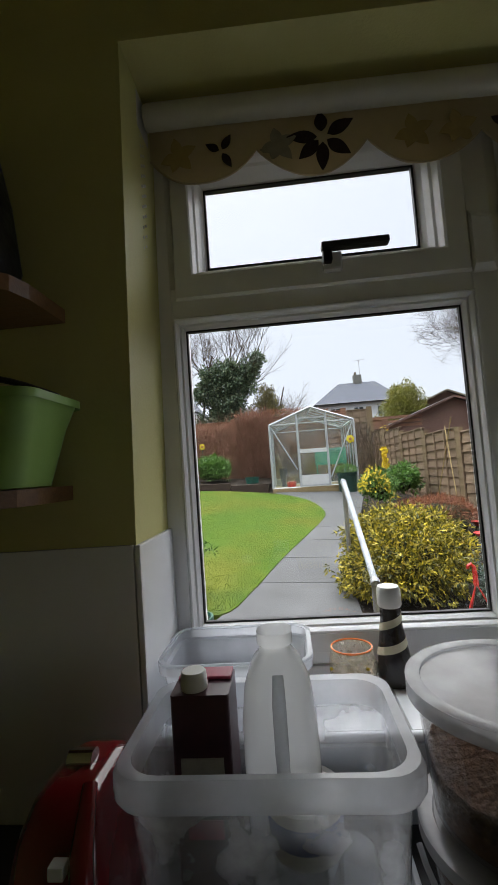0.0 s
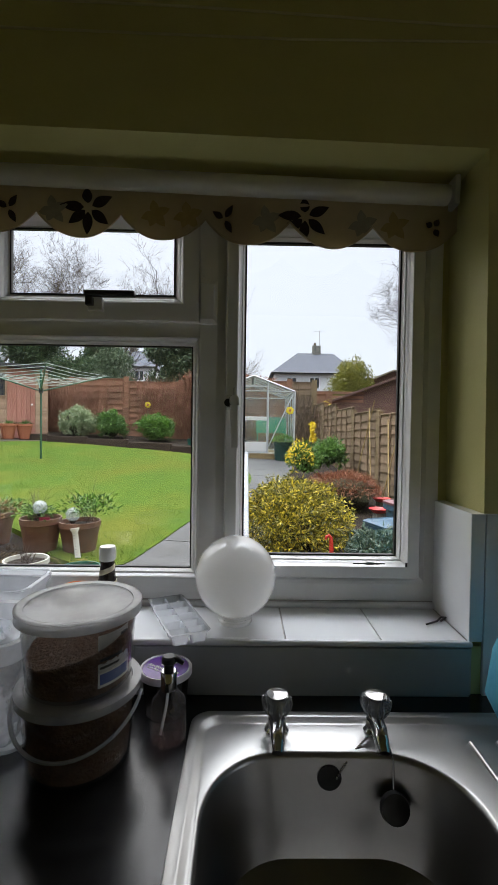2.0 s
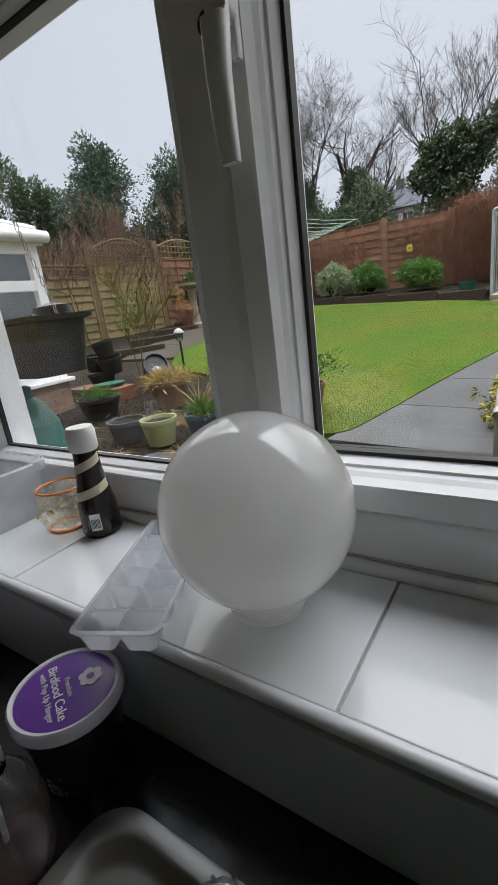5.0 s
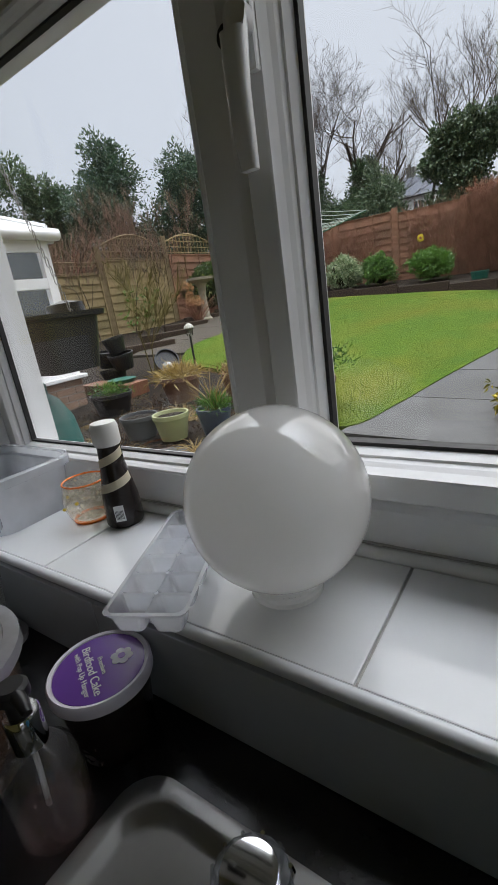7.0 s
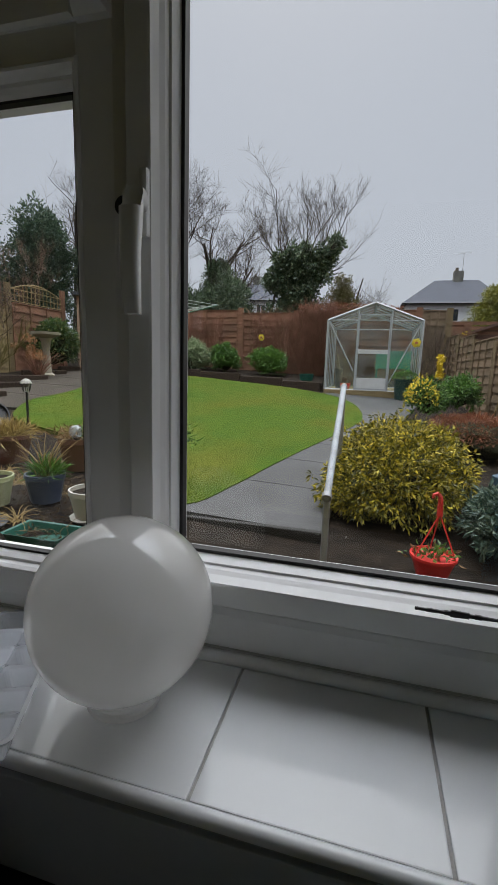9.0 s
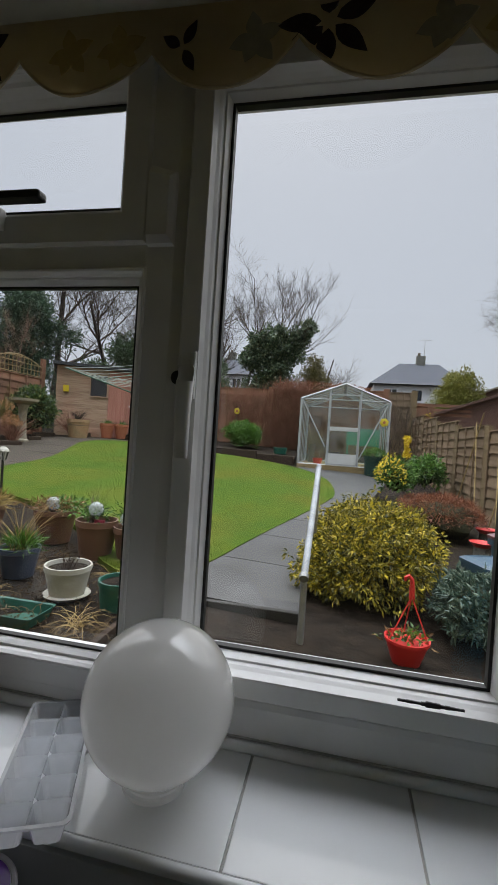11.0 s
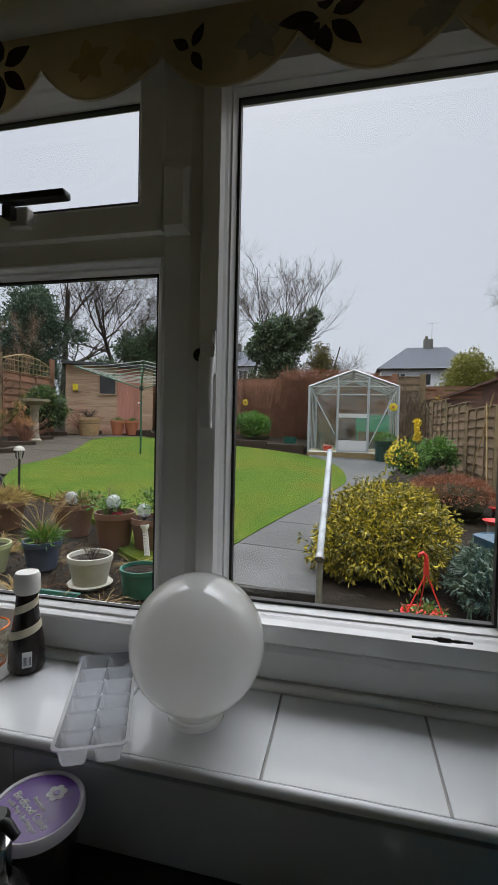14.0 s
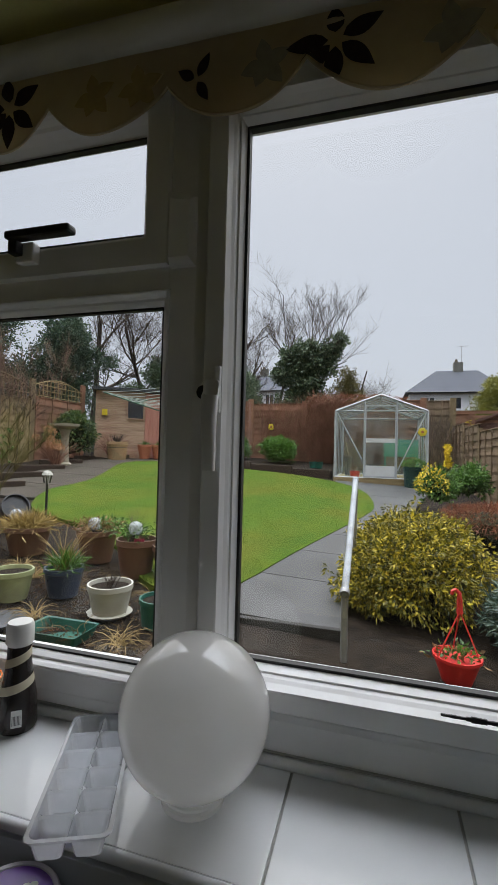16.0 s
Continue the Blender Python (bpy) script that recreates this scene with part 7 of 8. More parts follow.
# ---- shed and what stands before it ----
def shed():
    a, b = Vector((-8.3, 11.55, 0)), Vector((-6.05, 12.95, 0))
    L, an = (b - a).length, math.degrees(math.atan2(b.y - a.y, b.x - a.x))
    m = pose(a.x, a.y, 1.22, 0, 0, an)
    s = thing("garden_shed", (a.x, a.y, 1.22), "faded wooden garden shed with a flat felt roof", "shed")
    H = 2.15
    n = 15
    for k in range(n):
        part("board", box(0, 1.52, -0.012, 0.012, H * k / n, H * (k + 1) / n + 0.006, 0, m @ pose(0, -0.004 * (k % 2), 0)), M_SHEDW, s)
        part("board", box(2.3, L, -0.012, 0.012, H * k / n, H * (k + 1) / n + 0.006, 0, m @ pose(0, -0.004 * (k % 2), 0)), M_SHEDW, s)
        part("side_board", box(L - 0.012, L + 0.012, 0, 1.8, H * k / n - 0.02, H * (k + 1) / n, 0, m), M_FENCER, s)
    part("back_wall", box(0, L, 1.78, 1.8, 0, H, 0, m), M_SHEDW, s)
    part("side_wall", box(0, 0.02, 0, 1.8, 0, H, 0, m), M_SHEDW, s)
    door = part("door", box(1.53, 2.29, 0.0, 0.03, 0.02, H - 0.02, 0, m), M_SHEDD, s, "pinkish red plank door")
    for k in range(6):
        part("plank", box(1.53 + 0.127 * k, 1.65 + 0.127 * k, -0.018, 0.0, 0.03, H - 0.04, 0.003, m), M_SHEDD, door)
    part("door_knob", lathe([(0, 0), (0.03, 0), (0.03, 0.03), (0, 0.04)], (0, 0, 0), 12, m=m @ pose(2.2, -0.02, 1.05, 90, 0, 0)), M_WHITECAP, door)
    w = part("window", box(0.98, 1.48, -0.05, -0.035, 1.28, 1.95, 0, m), M_DARKROOM, s, "dark shed window")
    bm = ring(0.96, 1.5, 1.26, 1.97, [(0, -0.06), (0.03, -0.06), (0.03, -0.03), (0, -0.03)])
    bmesh.ops.transform(bm, matrix=m, verts=bm.verts)
    part("window_frame", bm, M_SHEDW, w)
    part("roof", box(-0.12, L + 0.12, -0.16, 1.95, H + 0.0, H + 0.10, 0.01, m @ pose(0, 0, 0, 1.5, 0, 0)), M_FELT, s, "black felt roof")
    part("base", box(-0.05, L + 0.05, -0.05, 1.8, -0.15, 0.0, 0, m), M_FELT, s)
    part("bird_feeder", box(0.2, 0.36, -0.1, -0.03, 1.35, 1.55, 0.01, m), M_YELLOWFL, s, "small yellow bird box on the wall")


shed()
M_PLANTER = surf("straw_coloured_planter", (0.30, 0.17, 0.08), (0.42, 0.27, 0.14), 0.7, scale=8, blotch=(0.2, 0.17, 0.08), bscale2=5)
p, z = pot(-7.25, 11.2, 0.32, 0.55, M_PLANTER, "large straw-coloured planter with a dark band before the shed", taper=0.8)
part("band", lathe([(0.292, 0.36), (0.298, 0.38), (0.292, 0.4)], (-7.25, 11.2, ground_z(-7.25, 11.2) - 0.02), 32, cap=False), M_BLACKPL, p, "dark band")
part("dry_stem", stems(-7.25, 11.2, z, 60, 0.4, 0.7, None, 51, 0.006), M_TWIG, p)
for x, y in ((-6.75, 11.95), (-6.4, 12.2)):
    p, z = pot(x, y, 0.22, 0.45, M_ORTERRA, "tall orange terracotta pot before the shed", z=1.22, taper=0.65)
    P, N = tuft(x, y, z, 120, 0.18, 0.07, 52)
    part("foliage", leaves(P, N, 0.12, 0.015, 52, 0), M_GREENLEAF, p)
tw = thing("bare_bush", (-7.7, 11.3, 1.25), "reddish bare bush before the shed", "bush")
part("branches", stems(-7.6, 11.45, 1.2, 120, 0.9, 0.7, None, 53, 0.008), M_TWIGRED, tw)
shrub("spotted_laurel", (-8.0, 10.2, 1.85), (0.75, 0.85, 0.8), 5200, None, M_LAUREL, "large green and yellow spotted laurel by the fence", 54, (0.12, 0.045), 9, 0.3, 0.75)
bbx, bby, bbz = -7.25, 8.85, 1.05
bb = thing("bird_bath", (bbx, bby, bbz), "pale stone bird bath on a pedestal", "bird bath")
part("pedestal", lathe([(0, 0), (0.17, 0), (0.17, 0.06), (0.12, 0.1), (0.10, 0.3), (0.085, 0.6), (0.11, 0.85), (0.16, 0.92), (0, 0.92)], (bbx, bby, bbz), 20), M_STONEW, bb, smooth=True)
part("basin", lathe([(0, 0.92), (0.2, 0.94), (0.33, 1.0), (0.34, 1.06), (0.30, 1.06), (0.2, 1.0), (0, 0.98)], (bbx, bby, bbz), 28, cap=False), M_STONEW, bb, smooth=True)
hyd = thing("dry_hydrangea", (-7.0, 8.2, 1.0), "brown hydrangea with dry flower heads", "hydrangea")
part("branches", stems(-7.05, 8.3, 1.0, 70, 0.75, 0.6, None, 55, 0.008), M_TWIGRED, hyd)
rng = np.random.default_rng(56)
for k in range(9):
    c = (-7.2 + rng.uniform(-0.35, 0.4), 8.25 + rng.uniform(-0.3, 0.3), 1.5 + rng.uniform(-0.1, 0.45))
    P, N = shell(c, (0.1, 0.1, 0.08), 90, 57 + k, 3, 0.2, -0.8)
    part("flower_head", leaves(P, N, 0.035, 0.03, 58 + k), M_DRYHEAD, hyd)
# low border edging on that side
for k in range(6):
    xa, ya = [(-5.7, 4.9), (-6.3, 6.1), (-6.9, 7.4), (-7.4, 8.7), (-7.8, 10.2), (-7.3, 11.3)][k], 0
    part("edging_stone", box(-0.55, 0.55, -0.06, 0.06, -0.1, 0.13, 0.02, pose(xa[0] - 0.05, xa[1] + 0.3, ground_z(*xa), 0, 0, 65 if k < 4 else 100)), M_SLEEPER, kerb)

# ---- rotary clothes dryer ----
dx, dy = -4.05, 8.1
dz = ground_z(dx, dy)
dry = thing("rotary_dryer", (dx, dy, dz), "green rotary clothes dryer on the lawn", "clothes dryer")
part("pole", tube([(dx, dy, dz - 0.05), (dx, dy, dz + 1.85)], 0.02, 10), M_GREENMET, dry, smooth=True)
part("hub", lathe([(0, 1.36), (0.045, 1.36), (0.045, 1.46), (0, 1.46)], (dx, dy, dz), 14), M_BLACKPL, dry)
tips = []
for k in range(4):
    a = radians(28 + 90 * k)
    tip = Vector((dx + 1.35 * math.cos(a), dy + 1.35 * math.sin(a), dz + 1.80))
    tips.append(tip)
    part("arm", tube([(dx, dy, dz + 1.40), tuple(tip)], 0.013, 8), M_GREENMET, dry)
    part("strut", tube([(dx, dy, dz + 1.8), tuple(Vector((dx, dy, dz + 1.40)).lerp(tip, 0.5))], 0.008, 6), M_GREENMET, dry)
for j in range(1, 7):
    f = 0.35 + 0.65 * j / 6
    hubp = Vector((dx, dy, dz + 1.40))
    for k in range(4):
        p0, p1 = hubp.lerp(tips[k], f), hubp.lerp(tips[(k + 1) % 4], f)
        mid = (p0 + p1) / 2 - Vector((0, 0, 0.03))
        part("line", tube([tuple(p0), tuple(mid), tuple(p1)], 0.006, 4), M_LINE, dry)

# ---- conservatory ----
def conservatory():
    X, Y0, Y1 = -3.9, 0.35, 2.5
    c = thing("conservatory", (X - 1.2, 1.5, 0.0), "white plastic conservatory on a brown brick dwarf wall", "conservatory")
    part("mortar_wall", box(X - 2.6, X - 0.008, Y0, Y1 - 0.008, -0.1, 0.86), M_MORTAR, c)
    h, L = 0.065, 0.215
    me = None
    for r in range(13):
        y = Y1
        first = True
        while y > Y0 + 0.05:
            w = L / 2 if (r % 2 and first) else L
            first = False
            o = part("brick", box(X - 0.05, X, max(Y0, y - w), y, -0.1 + r * 0.075, -0.1 + r * 0.075 + h, 0.004), M_BRICK, c)
            y -= w + 0.01
    part("cill", box(X - 2.7, X + 0.05, Y0, Y1 + 0.05, 0.87, 0.91, 0.01), M_UPVC, c)
    for y in (Y1 - 0.05, Y1 - 0.75, Y1 - 1.45, Y0 + 0.06):
        part("upright", box(X - 0.07, X, y - 0.05, y + 0.05, 0.91, 2.2, 0.006), M_UPVC, c)
    for z0, z1 in ((0.91, 0.98), (1.78, 1.88), (2.12, 2.22)):
        part("rail", box(X - 0.06, X - 0.004, Y0, Y1, z0, z1, 0.006), M_UPVC, c)
    for ya, yb in ((Y1 - 0.7, Y1 - 0.1), (Y1 - 1.4, Y1 - 0.8), (Y0 + 0.11, Y1 - 1.5)):
        for z0, z1 in ((0.98, 1.78), (1.88, 2.12)):
            o = part("pane", box(X - 0.035, X - 0.03, ya, yb, z0, z1), M_PANE, c)
    part("inner_wall", box(X - 2.6, X - 2.5, Y0, Y1, -0.1, 2.2), M_RENDER, c)
    part("end_wall", box(X - 2.6, X - 0.07, Y1 - 0.06, Y1 - 0.01, 0.9, 2.2), M_DARKROOM, c)
    part("gutter", tube([(X + 0.05, Y0, 2.28), (X + 0.05, Y1 + 0.1, 2.27)], 0.055, 12), M_UPVC, c, smooth=True)
    part("fascia", box(X - 0.05, X + 0.0, Y0, Y1 + 0.08, 2.2, 2.33, 0.006), M_UPVC, c)
    bm = bmesh.new()
    q = [bm.verts.new(v) for v in ((X + 0.04, Y0, 2.33), (X + 0.04, Y1 + 0.06, 2.33), (X - 1.3, Y1 + 0.06, 2.75), (X - 1.3, Y0, 2.75), (X + 0.04, Y0, 2.29), (X + 0.04, Y1 + 0.06, 2.29), (X - 1.3, Y1 + 0.06, 2.71), (X - 1.3, Y0, 2.71))]
    for f in ((0, 1, 2, 3), (7, 6, 5, 4), (0, 4, 5, 1), (1, 5, 6, 2), (2, 6, 7, 3), (3, 7, 4, 0)):
        bm.faces.new([q[k] for k in f])
    part("roof", bm, M_WHITEPL, c)
    for k in range(5):
        y = Y0 + (Y1 - Y0) * k / 4
        part("roof_bar", tube([(X + 0.04, y, 2.345), (X - 1.3, y, 2.765)], 0.02, 8), M_UPVC, c)


conservatory()

# hanging trough and barrel by the house
ht = thing("hanging_planter", (-2.0, 1.12, 1.2), "large black plastic trough hanging on chains", "planter")
part("trough", vessel(-2.15, 1.12, [(0.56, 0.30, 1.16), (0.64, 0.36, 1.44), (0.70, 0.42, 1.445), (0.71, 0.43, 1.47)], 0.01, 0.06), M_BLACKPL, ht, smooth=True)
part("soil", lathe([(0.27, 1.425), (0.1, 1.44), (0, 1.445)], (-2.15, 1.12, 0), 20, squash=(1.1, 0.6), cap=False), M_EARTH, ht)
part("lid_flap", lathe([(0.0, 0.0), (0.16, 0.0), (0.15, 0.05), (0.0, 0.07)], (-1.98, 1.18, 1.47), 24, squash=(1, 0.4)), M_BLACKPL, ht, smooth=True)
for x, y in ((-2.46, 1.12), (-1.84, 1.12)):
    bm = bmesh.new()
    for k in range(30):
        u = k / 29
        cpos = Vector((x, y, 1.46)).lerp(Vector((-2.15, 1.0, 2.75)), u)
        add_tube(bm, [cpos + Vector((0.009 * math.cos(t) * (k % 2), 0.009 * math.cos(t) * (1 - k % 2), 0.026 * math.sin(t))) for t in [i * 6.28318 / 8 for i in range(9)]], 0.0028, 4, cap=False)
    part("chain", bm, M_GALV, ht)
part("bracket_arm", tube([(-2.15, 0.13, 2.78), (-2.15, 1.05, 2.78)], 0.014, 8), M_BLACKPL, ht)
for x in (-2.32, -2.05):
    part("rivet", lathe([(0.0, 0), (0.03, 0), (0.022, 0.01), (0, 0.012)], (0, 0, 0), 14, m=pose(x, 0.925, 1.33, 96, 0, 0)), M_WHITECAP, ht)
setting("house_wall_side", box(-3.9, -1.4, -0.02, 0.14, -0.1, 5.2), M_BRICK, "brick outer wall beside the kitchen", "wall")
alone("teal_barrel", lathe([(0, 0), (0.2, 0), (0.22, 0.03), (0.225, 0.35), (0.23, 0.75), (0.21, 0.9), (0.15, 1.02), (0.1, 1.06), (0.1, 1.12), (0.085, 1.13), (0, 1.13)], (-2.3, 1.02, -0.03), 36), M_TEAL, "teal plastic barrel standing by the house", "barrel", smooth=True)

# pots and stems beyond, towards the conservatory
M_RUST = surf("rust_brown_board", (0.12, 0.045, 0.022), (0.22, 0.09, 0.045), 0.8, scale=5, stretch=(1, 6, 6), bump=0.3, bscale=30, blotch=(0.07, 0.045, 0.03), bscale2=4)
blk = setting("timber_step", box(-4.35, -3.5, 2.75, 3.05, 0.3, 0.72, 0.01), M_RUST, "low rust-brown timber block", "step")
for k, (x, y, z, r) in enumerate(((-4.35, 3.3, 0.62, 0.17), (-4.2, 3.35, 0.8, 0.16), (-4.5, 3.35, 0.83, 0.15), (-4.32, 3.4, 1.0, 0.14))):
    alone("stacked_pot", lathe(pot_profile(r, 0.2), (0, 0, 0), 20, cap=False, m=pose(x, y, z, 8 * (k % 2), 6 * (k % 3) - 6, 0)), M_BLACKPL, "black plastic pot in an untidy stack", "plant pot", "stacked pots", smooth=True)
alone("green_dish", lathe([(0, 0), (0.13, 0), (0.16, 0.04), (0.15, 0.042), (0, 0.01)], (-3.75, 2.9, 0.721), 24, cap=False), M_GREENPL, "green plastic dish on the low block", "dish", smooth=True)
M_TWIGOLIVE = surf("olive_twig", (0.10, 0.085, 0.03), (0.19, 0.155, 0.06), 0.8, scale=5, spec=0.1)
ros = thing("bare_rose", (-4.15, 3.75, 0.66), "bare greenish rose stems with a few leaves", "rose")
part("stem", twigs((-4.15, 3.75, 0.62), 0.9, 0.5, 3, 61, 0.009, kids=(4, 6), up=0.4, length=0.6), M_TWIGOLIVE, ros)
part("stem", twigs((-3.95, 3.6, 0.62), 0.8, 0.5, 3, 62, 0.008, kids=(4, 6), up=0.4, length=0.6), M_TWIGOLIVE, ros)
P, N = shell((-4.1, 3.7, 1.5), (0.3, 0.3, 0.35), 120, 63, 5, 0.6, -0.9)
part("foliage", leaves(P, N, 0.06, 0.03, 63), M_BRIGHTLEAF, ros)
nd = thing("dry_climber", (-8.4, 7.6, 1.0), "tangle of bare climber stems on the fence", "climber")
for k, y in enumerate((5.4, 6.3, 7.4, 8.4)):
    part("stem", twigs((-8.35, y, 1.0), 1.3, 0.6, 3, 64 + k, 0.015, kids=(4, 6), up=0.3, length=0.62), M_TWIG, nd)
rt = thing("red_stemmed_bush", (-9.6, 7.0, 1.2), "red-stemmed winter bush behind the fence", "bush")
part("stem", stems(-9.7, 6.6, 1.2, 520, 2.3, 0.6, None, 70, 0.009, 0.25), M_TWIGRED, rt)


# dead stems lying about the terrace
M_DEADSTEM = surf("dead_brown_stems", (0.10, 0.07, 0.04), (0.24, 0.17, 0.09), 0.85, scale=5, vary=0.35, island=True, spec=0.1)
for k, (x, y, z, r, n) in enumerate(((-1.05, 1.75, 0.41, 0.2, 70), (-1.5, 1.6, 0.41, 0.18, 50), (-2.0, 1.72, 0.41, 0.2, 60), (-2.5, 1.6, 0.41, 0.2, 60), (-1.75, 2.35, 0.49, 0.2, 45), (-2.45, 2.35, 0.52, 0.22, 50), (-2.9, 2.3, 0.54, 0.2, 40))):
    rng = random.Random(300 + k)
    bm = bmesh.new()
    for j in range(n):
        a, d = rng.uniform(0, 6.28), r * math.sqrt(rng.random())
        p = Vector((x + d * math.cos(a), y + d * math.sin(a), z + 0.003))
        v = Vector((rng.gauss(0, 1), rng.gauss(0, 1), rng.uniform(0.2, 1.0))).normalized()
        pts = [p]
        for s_ in range(5):
            v = (v + Vector((rng.gauss(0, 0.5), rng.gauss(0, 0.5), rng.gauss(-0.25, 0.3)))).normalized()
            q = pts[-1] + v * rng.uniform(0.02, 0.05)
            q.z = max(q.z, z + 0.003)
            pts.append(q)
        add_tube(bm, pts, [0.003, 0.0028, 0.0025, 0.002, 0.0016, 0.001], 3, cap=False)
    alone("dead_stems", bm, M_DEADSTEM, "tangle of dry brown plant stems on the earth", "dead plant", "dead plants on the terrace")

# ---- beyond the garden ----
def bare_tree(x, y, z, h, r, seed, label, levels=4, spread=0.8, kids=(4, 5), mat=None, up=0.3, length=0.62):
    t = thing("bare_tree", (x, y, z), label, "tree")
    part("trunk", tube([(x, y, z - 0.3), (x + 0.04, y, z + h * 0.1), (x, y, z + h * 0.185)], [r * 1.2, r, r * 0.8], 10), M_TRUNK, t, smooth=True)
    part("crown", twigs((x, y, z + h * 0.18), h * 0.5, spread, levels, seed, r * 0.8, kids=kids, up=up, length=length, start=0.15), mat or M_TWIG, t)
    return t


def evergreen(x, y, z, h, w, seed, mat, label, n=10000, leaf=(0.2, 0.09), name="evergreen_tree"):
    """Trunk, and a crown of several lumpy masses of leaves with gaps between them."""
    rng = np.random.default_rng(seed)
    t = thing(name, (x, y, z), label, "tree")
    part("trunk", tube([(x, y, z - 0.3), (x, y, z + h * 0.8)], [w * 0.12, w * 0.04], 8), M_TRUNK, t)
    masses = []
    k = 11
    for i in range(k):
        f = (i + 0.5) / k
        rr = w * (0.26 + 0.3 * math.sin(math.pi * min(1, 0.22 + 0.75 * f)))
        masses.append(((x + rng.normal(0, w * 0.26 * (1.1 - f)), y + rng.normal(0, w * 0.2), z + h * (0.12 + 0.8 * f)), (rr * rng.uniform(0.6, 1.0), rr * 0.8, h * rng.uniform(0.09, 0.17))))
    P, N = whorls(masses, n // 6, 15, w * 0.055, seed, 0.3, -0.9)
    part("crown", leaves(P, N, leaf[0] * 0.66, leaf[1] * 0.72, seed=seed, droop=-0.3), mat, t)
    # dark blob up the middle stands for shade within the crown
    part("shade_core", blob((x, y, z + h * 0.5), (w * 0.1, w * 0.1, h * 0.33), seed, 0.4), M_SHADECORE, t, smooth=True)
    return t


# ivy-clad tree behind the back fence
M_IVY = leafy("ivy_leaf", (0.025, 0.045, 0.02), (0.10, 0.15, 0.075), (0.22, 0.27, 0.15), 0.3, 0.6)
M_OLIVE = leafy("olive_leaf", (0.06, 0.055, 0.015), (0.14, 0.13, 0.03), (0.20, 0.15, 0.05))
ivy = thing("ivy_clad_tree", (-2.4, 18.0, 1.1), "tree wrapped in dark ivy with a bare crown above", "tree")
part("trunk", tube([(-2.3, 18, 0.9), (-2.4, 18, 3), (-2.5, 18, 6)], [0.22, 0.18, 0.1], 10), M_TRUNK, ivy)
rng = random.Random(81)
for k in range(11):
    part("limb", twigs((-3.3 + 0.17 * k + rng.gauss(0, 0.1), 18 + rng.gauss(0, 0.3), 5.0 + rng.uniform(-0.4, 0.9)), rng.uniform(1.3, 2.1), 0.55, 3, 81 + k, 0.028, kids=(4, 6), up=0.5, length=0.6, start=0.2, lean=(-0.55 + 0.11 * k, 0)), M_TWIG, ivy)
PI, NI = whorls([((cx, 17.9, cz), (rx_, 0.8, rz_)) for cx, cz, rx_, rz_ in ((-2.4, 2.6, 0.5, 0.7), (-2.0, 3.4, 0.55, 0.6), (-3.0, 3.6, 0.55, 0.6), (-2.5, 3.5, 0.65, 0.8), (-2.6, 4.3, 0.8, 0.7), (-2.9, 5.2, 0.9, 0.75), (-2.1, 5.2, 0.75, 0.7), (-1.6, 5.8, 0.45, 0.4), (-1.25, 6.25, 0.3, 0.25), (-2.6, 5.8, 0.7, 0.5), (-3.5, 4.9, 0.6, 0.55), (-3.3, 5.6, 0.45, 0.5))], 2300, 9, 0.1, 83, 0.35, -0.95)
part("ivy", leaves(PI, NI, 0.13, 0.095, seed=83), M_IVY, ivy)
evergreen(-1.0, 19.0, 1.1, 4.3, 1.8, 85, M_OLIVE, "olive half-bare tall shrub behind the fence", 7000, (0.13, 0.06), "tall_shrub")
evergreen(-3.9, 18.8, 1.1, 3.0, 2.2, 110, M_DARKLEAF, "low half-bare evergreen behind the fence", 2600, (0.16, 0.07))
bare_tree(-0.6, 20, 1.1, 6.2, 0.09, 86, "slender bare tree behind the fence", 4)
bare_tree(-4.2, 19.5, 1.1, 8.6, 0.1, 87, "slender bare tree with fine twigs", 4)
evergreen(-5.6, 18.0, 1.1, 4.3, 2.2, 88, M_IVY, "thin ivy-grown tree behind the fence", 5000, (0.2, 0.085))
evergreen(-8.6, 18.2, 1.2, 4.8, 2.4, 89, M_DARKLEAF, "dark evergreen behind the shed", 11000, (0.2, 0.085))
evergreen(-7.0, 20.5, 1.2, 5.2, 2.3, 94, M_DARKLEAF, "dark ivy-covered tree behind the shed", 11000, (0.2, 0.085))
bare_tree(-10.4, 18.5, 1.2, 9.0, 0.15, 90, "large bare tree behind the shed", 5, 0.85, (5, 6), None, 0.32, 0.62)
bare_tree(-8.8, 19.6, 1.2, 7.6, 0.12, 105, "twiggy bare tree behind the shed", 5, 0.9, (4, 6), None, 0.3, 0.62)
bare_tree(-6.2, 19.4, 1.2, 7.2, 0.1, 106, "twiggy bare tree behind the fence", 4, 0.9, (5, 7), None, 0.3, 0.62)
bare_tree(-7.4, 21.0, 1.2, 8.8, 0.2, 91, "bare tree behind the shed", 4)
bare_tree(-13.0, 18.0, 1.2, 9.5, 0.2, 95, "bare tree beyond the side fence", 4)
evergreen(-11.8, 14.2, 1.3, 5.6, 2.6, 92, M_CONIFER, "tall blue-green conifer beyond the fence", 11000, (0.2, 0.085), "conifer")
evergreen(-13.6, 12.2, 1.3, 6.4, 3.0, 93, M_CONIFER, "tall dark conifer beyond the fence", 11000, (0.2, 0.085), "conifer")
evergreen(-15.5, 11.0, 1.3, 5.6, 3.0, 96, M_DARKLEAF, "broad dark evergreen beyond the fence", 11000, (0.2, 0.085))
evergreen(-17.0, 8.6, 1.3, 5.2, 3.0, 97, M_CONIFER, "dark conifer beyond the fence", 11000, (0.2, 0.085), "conifer")
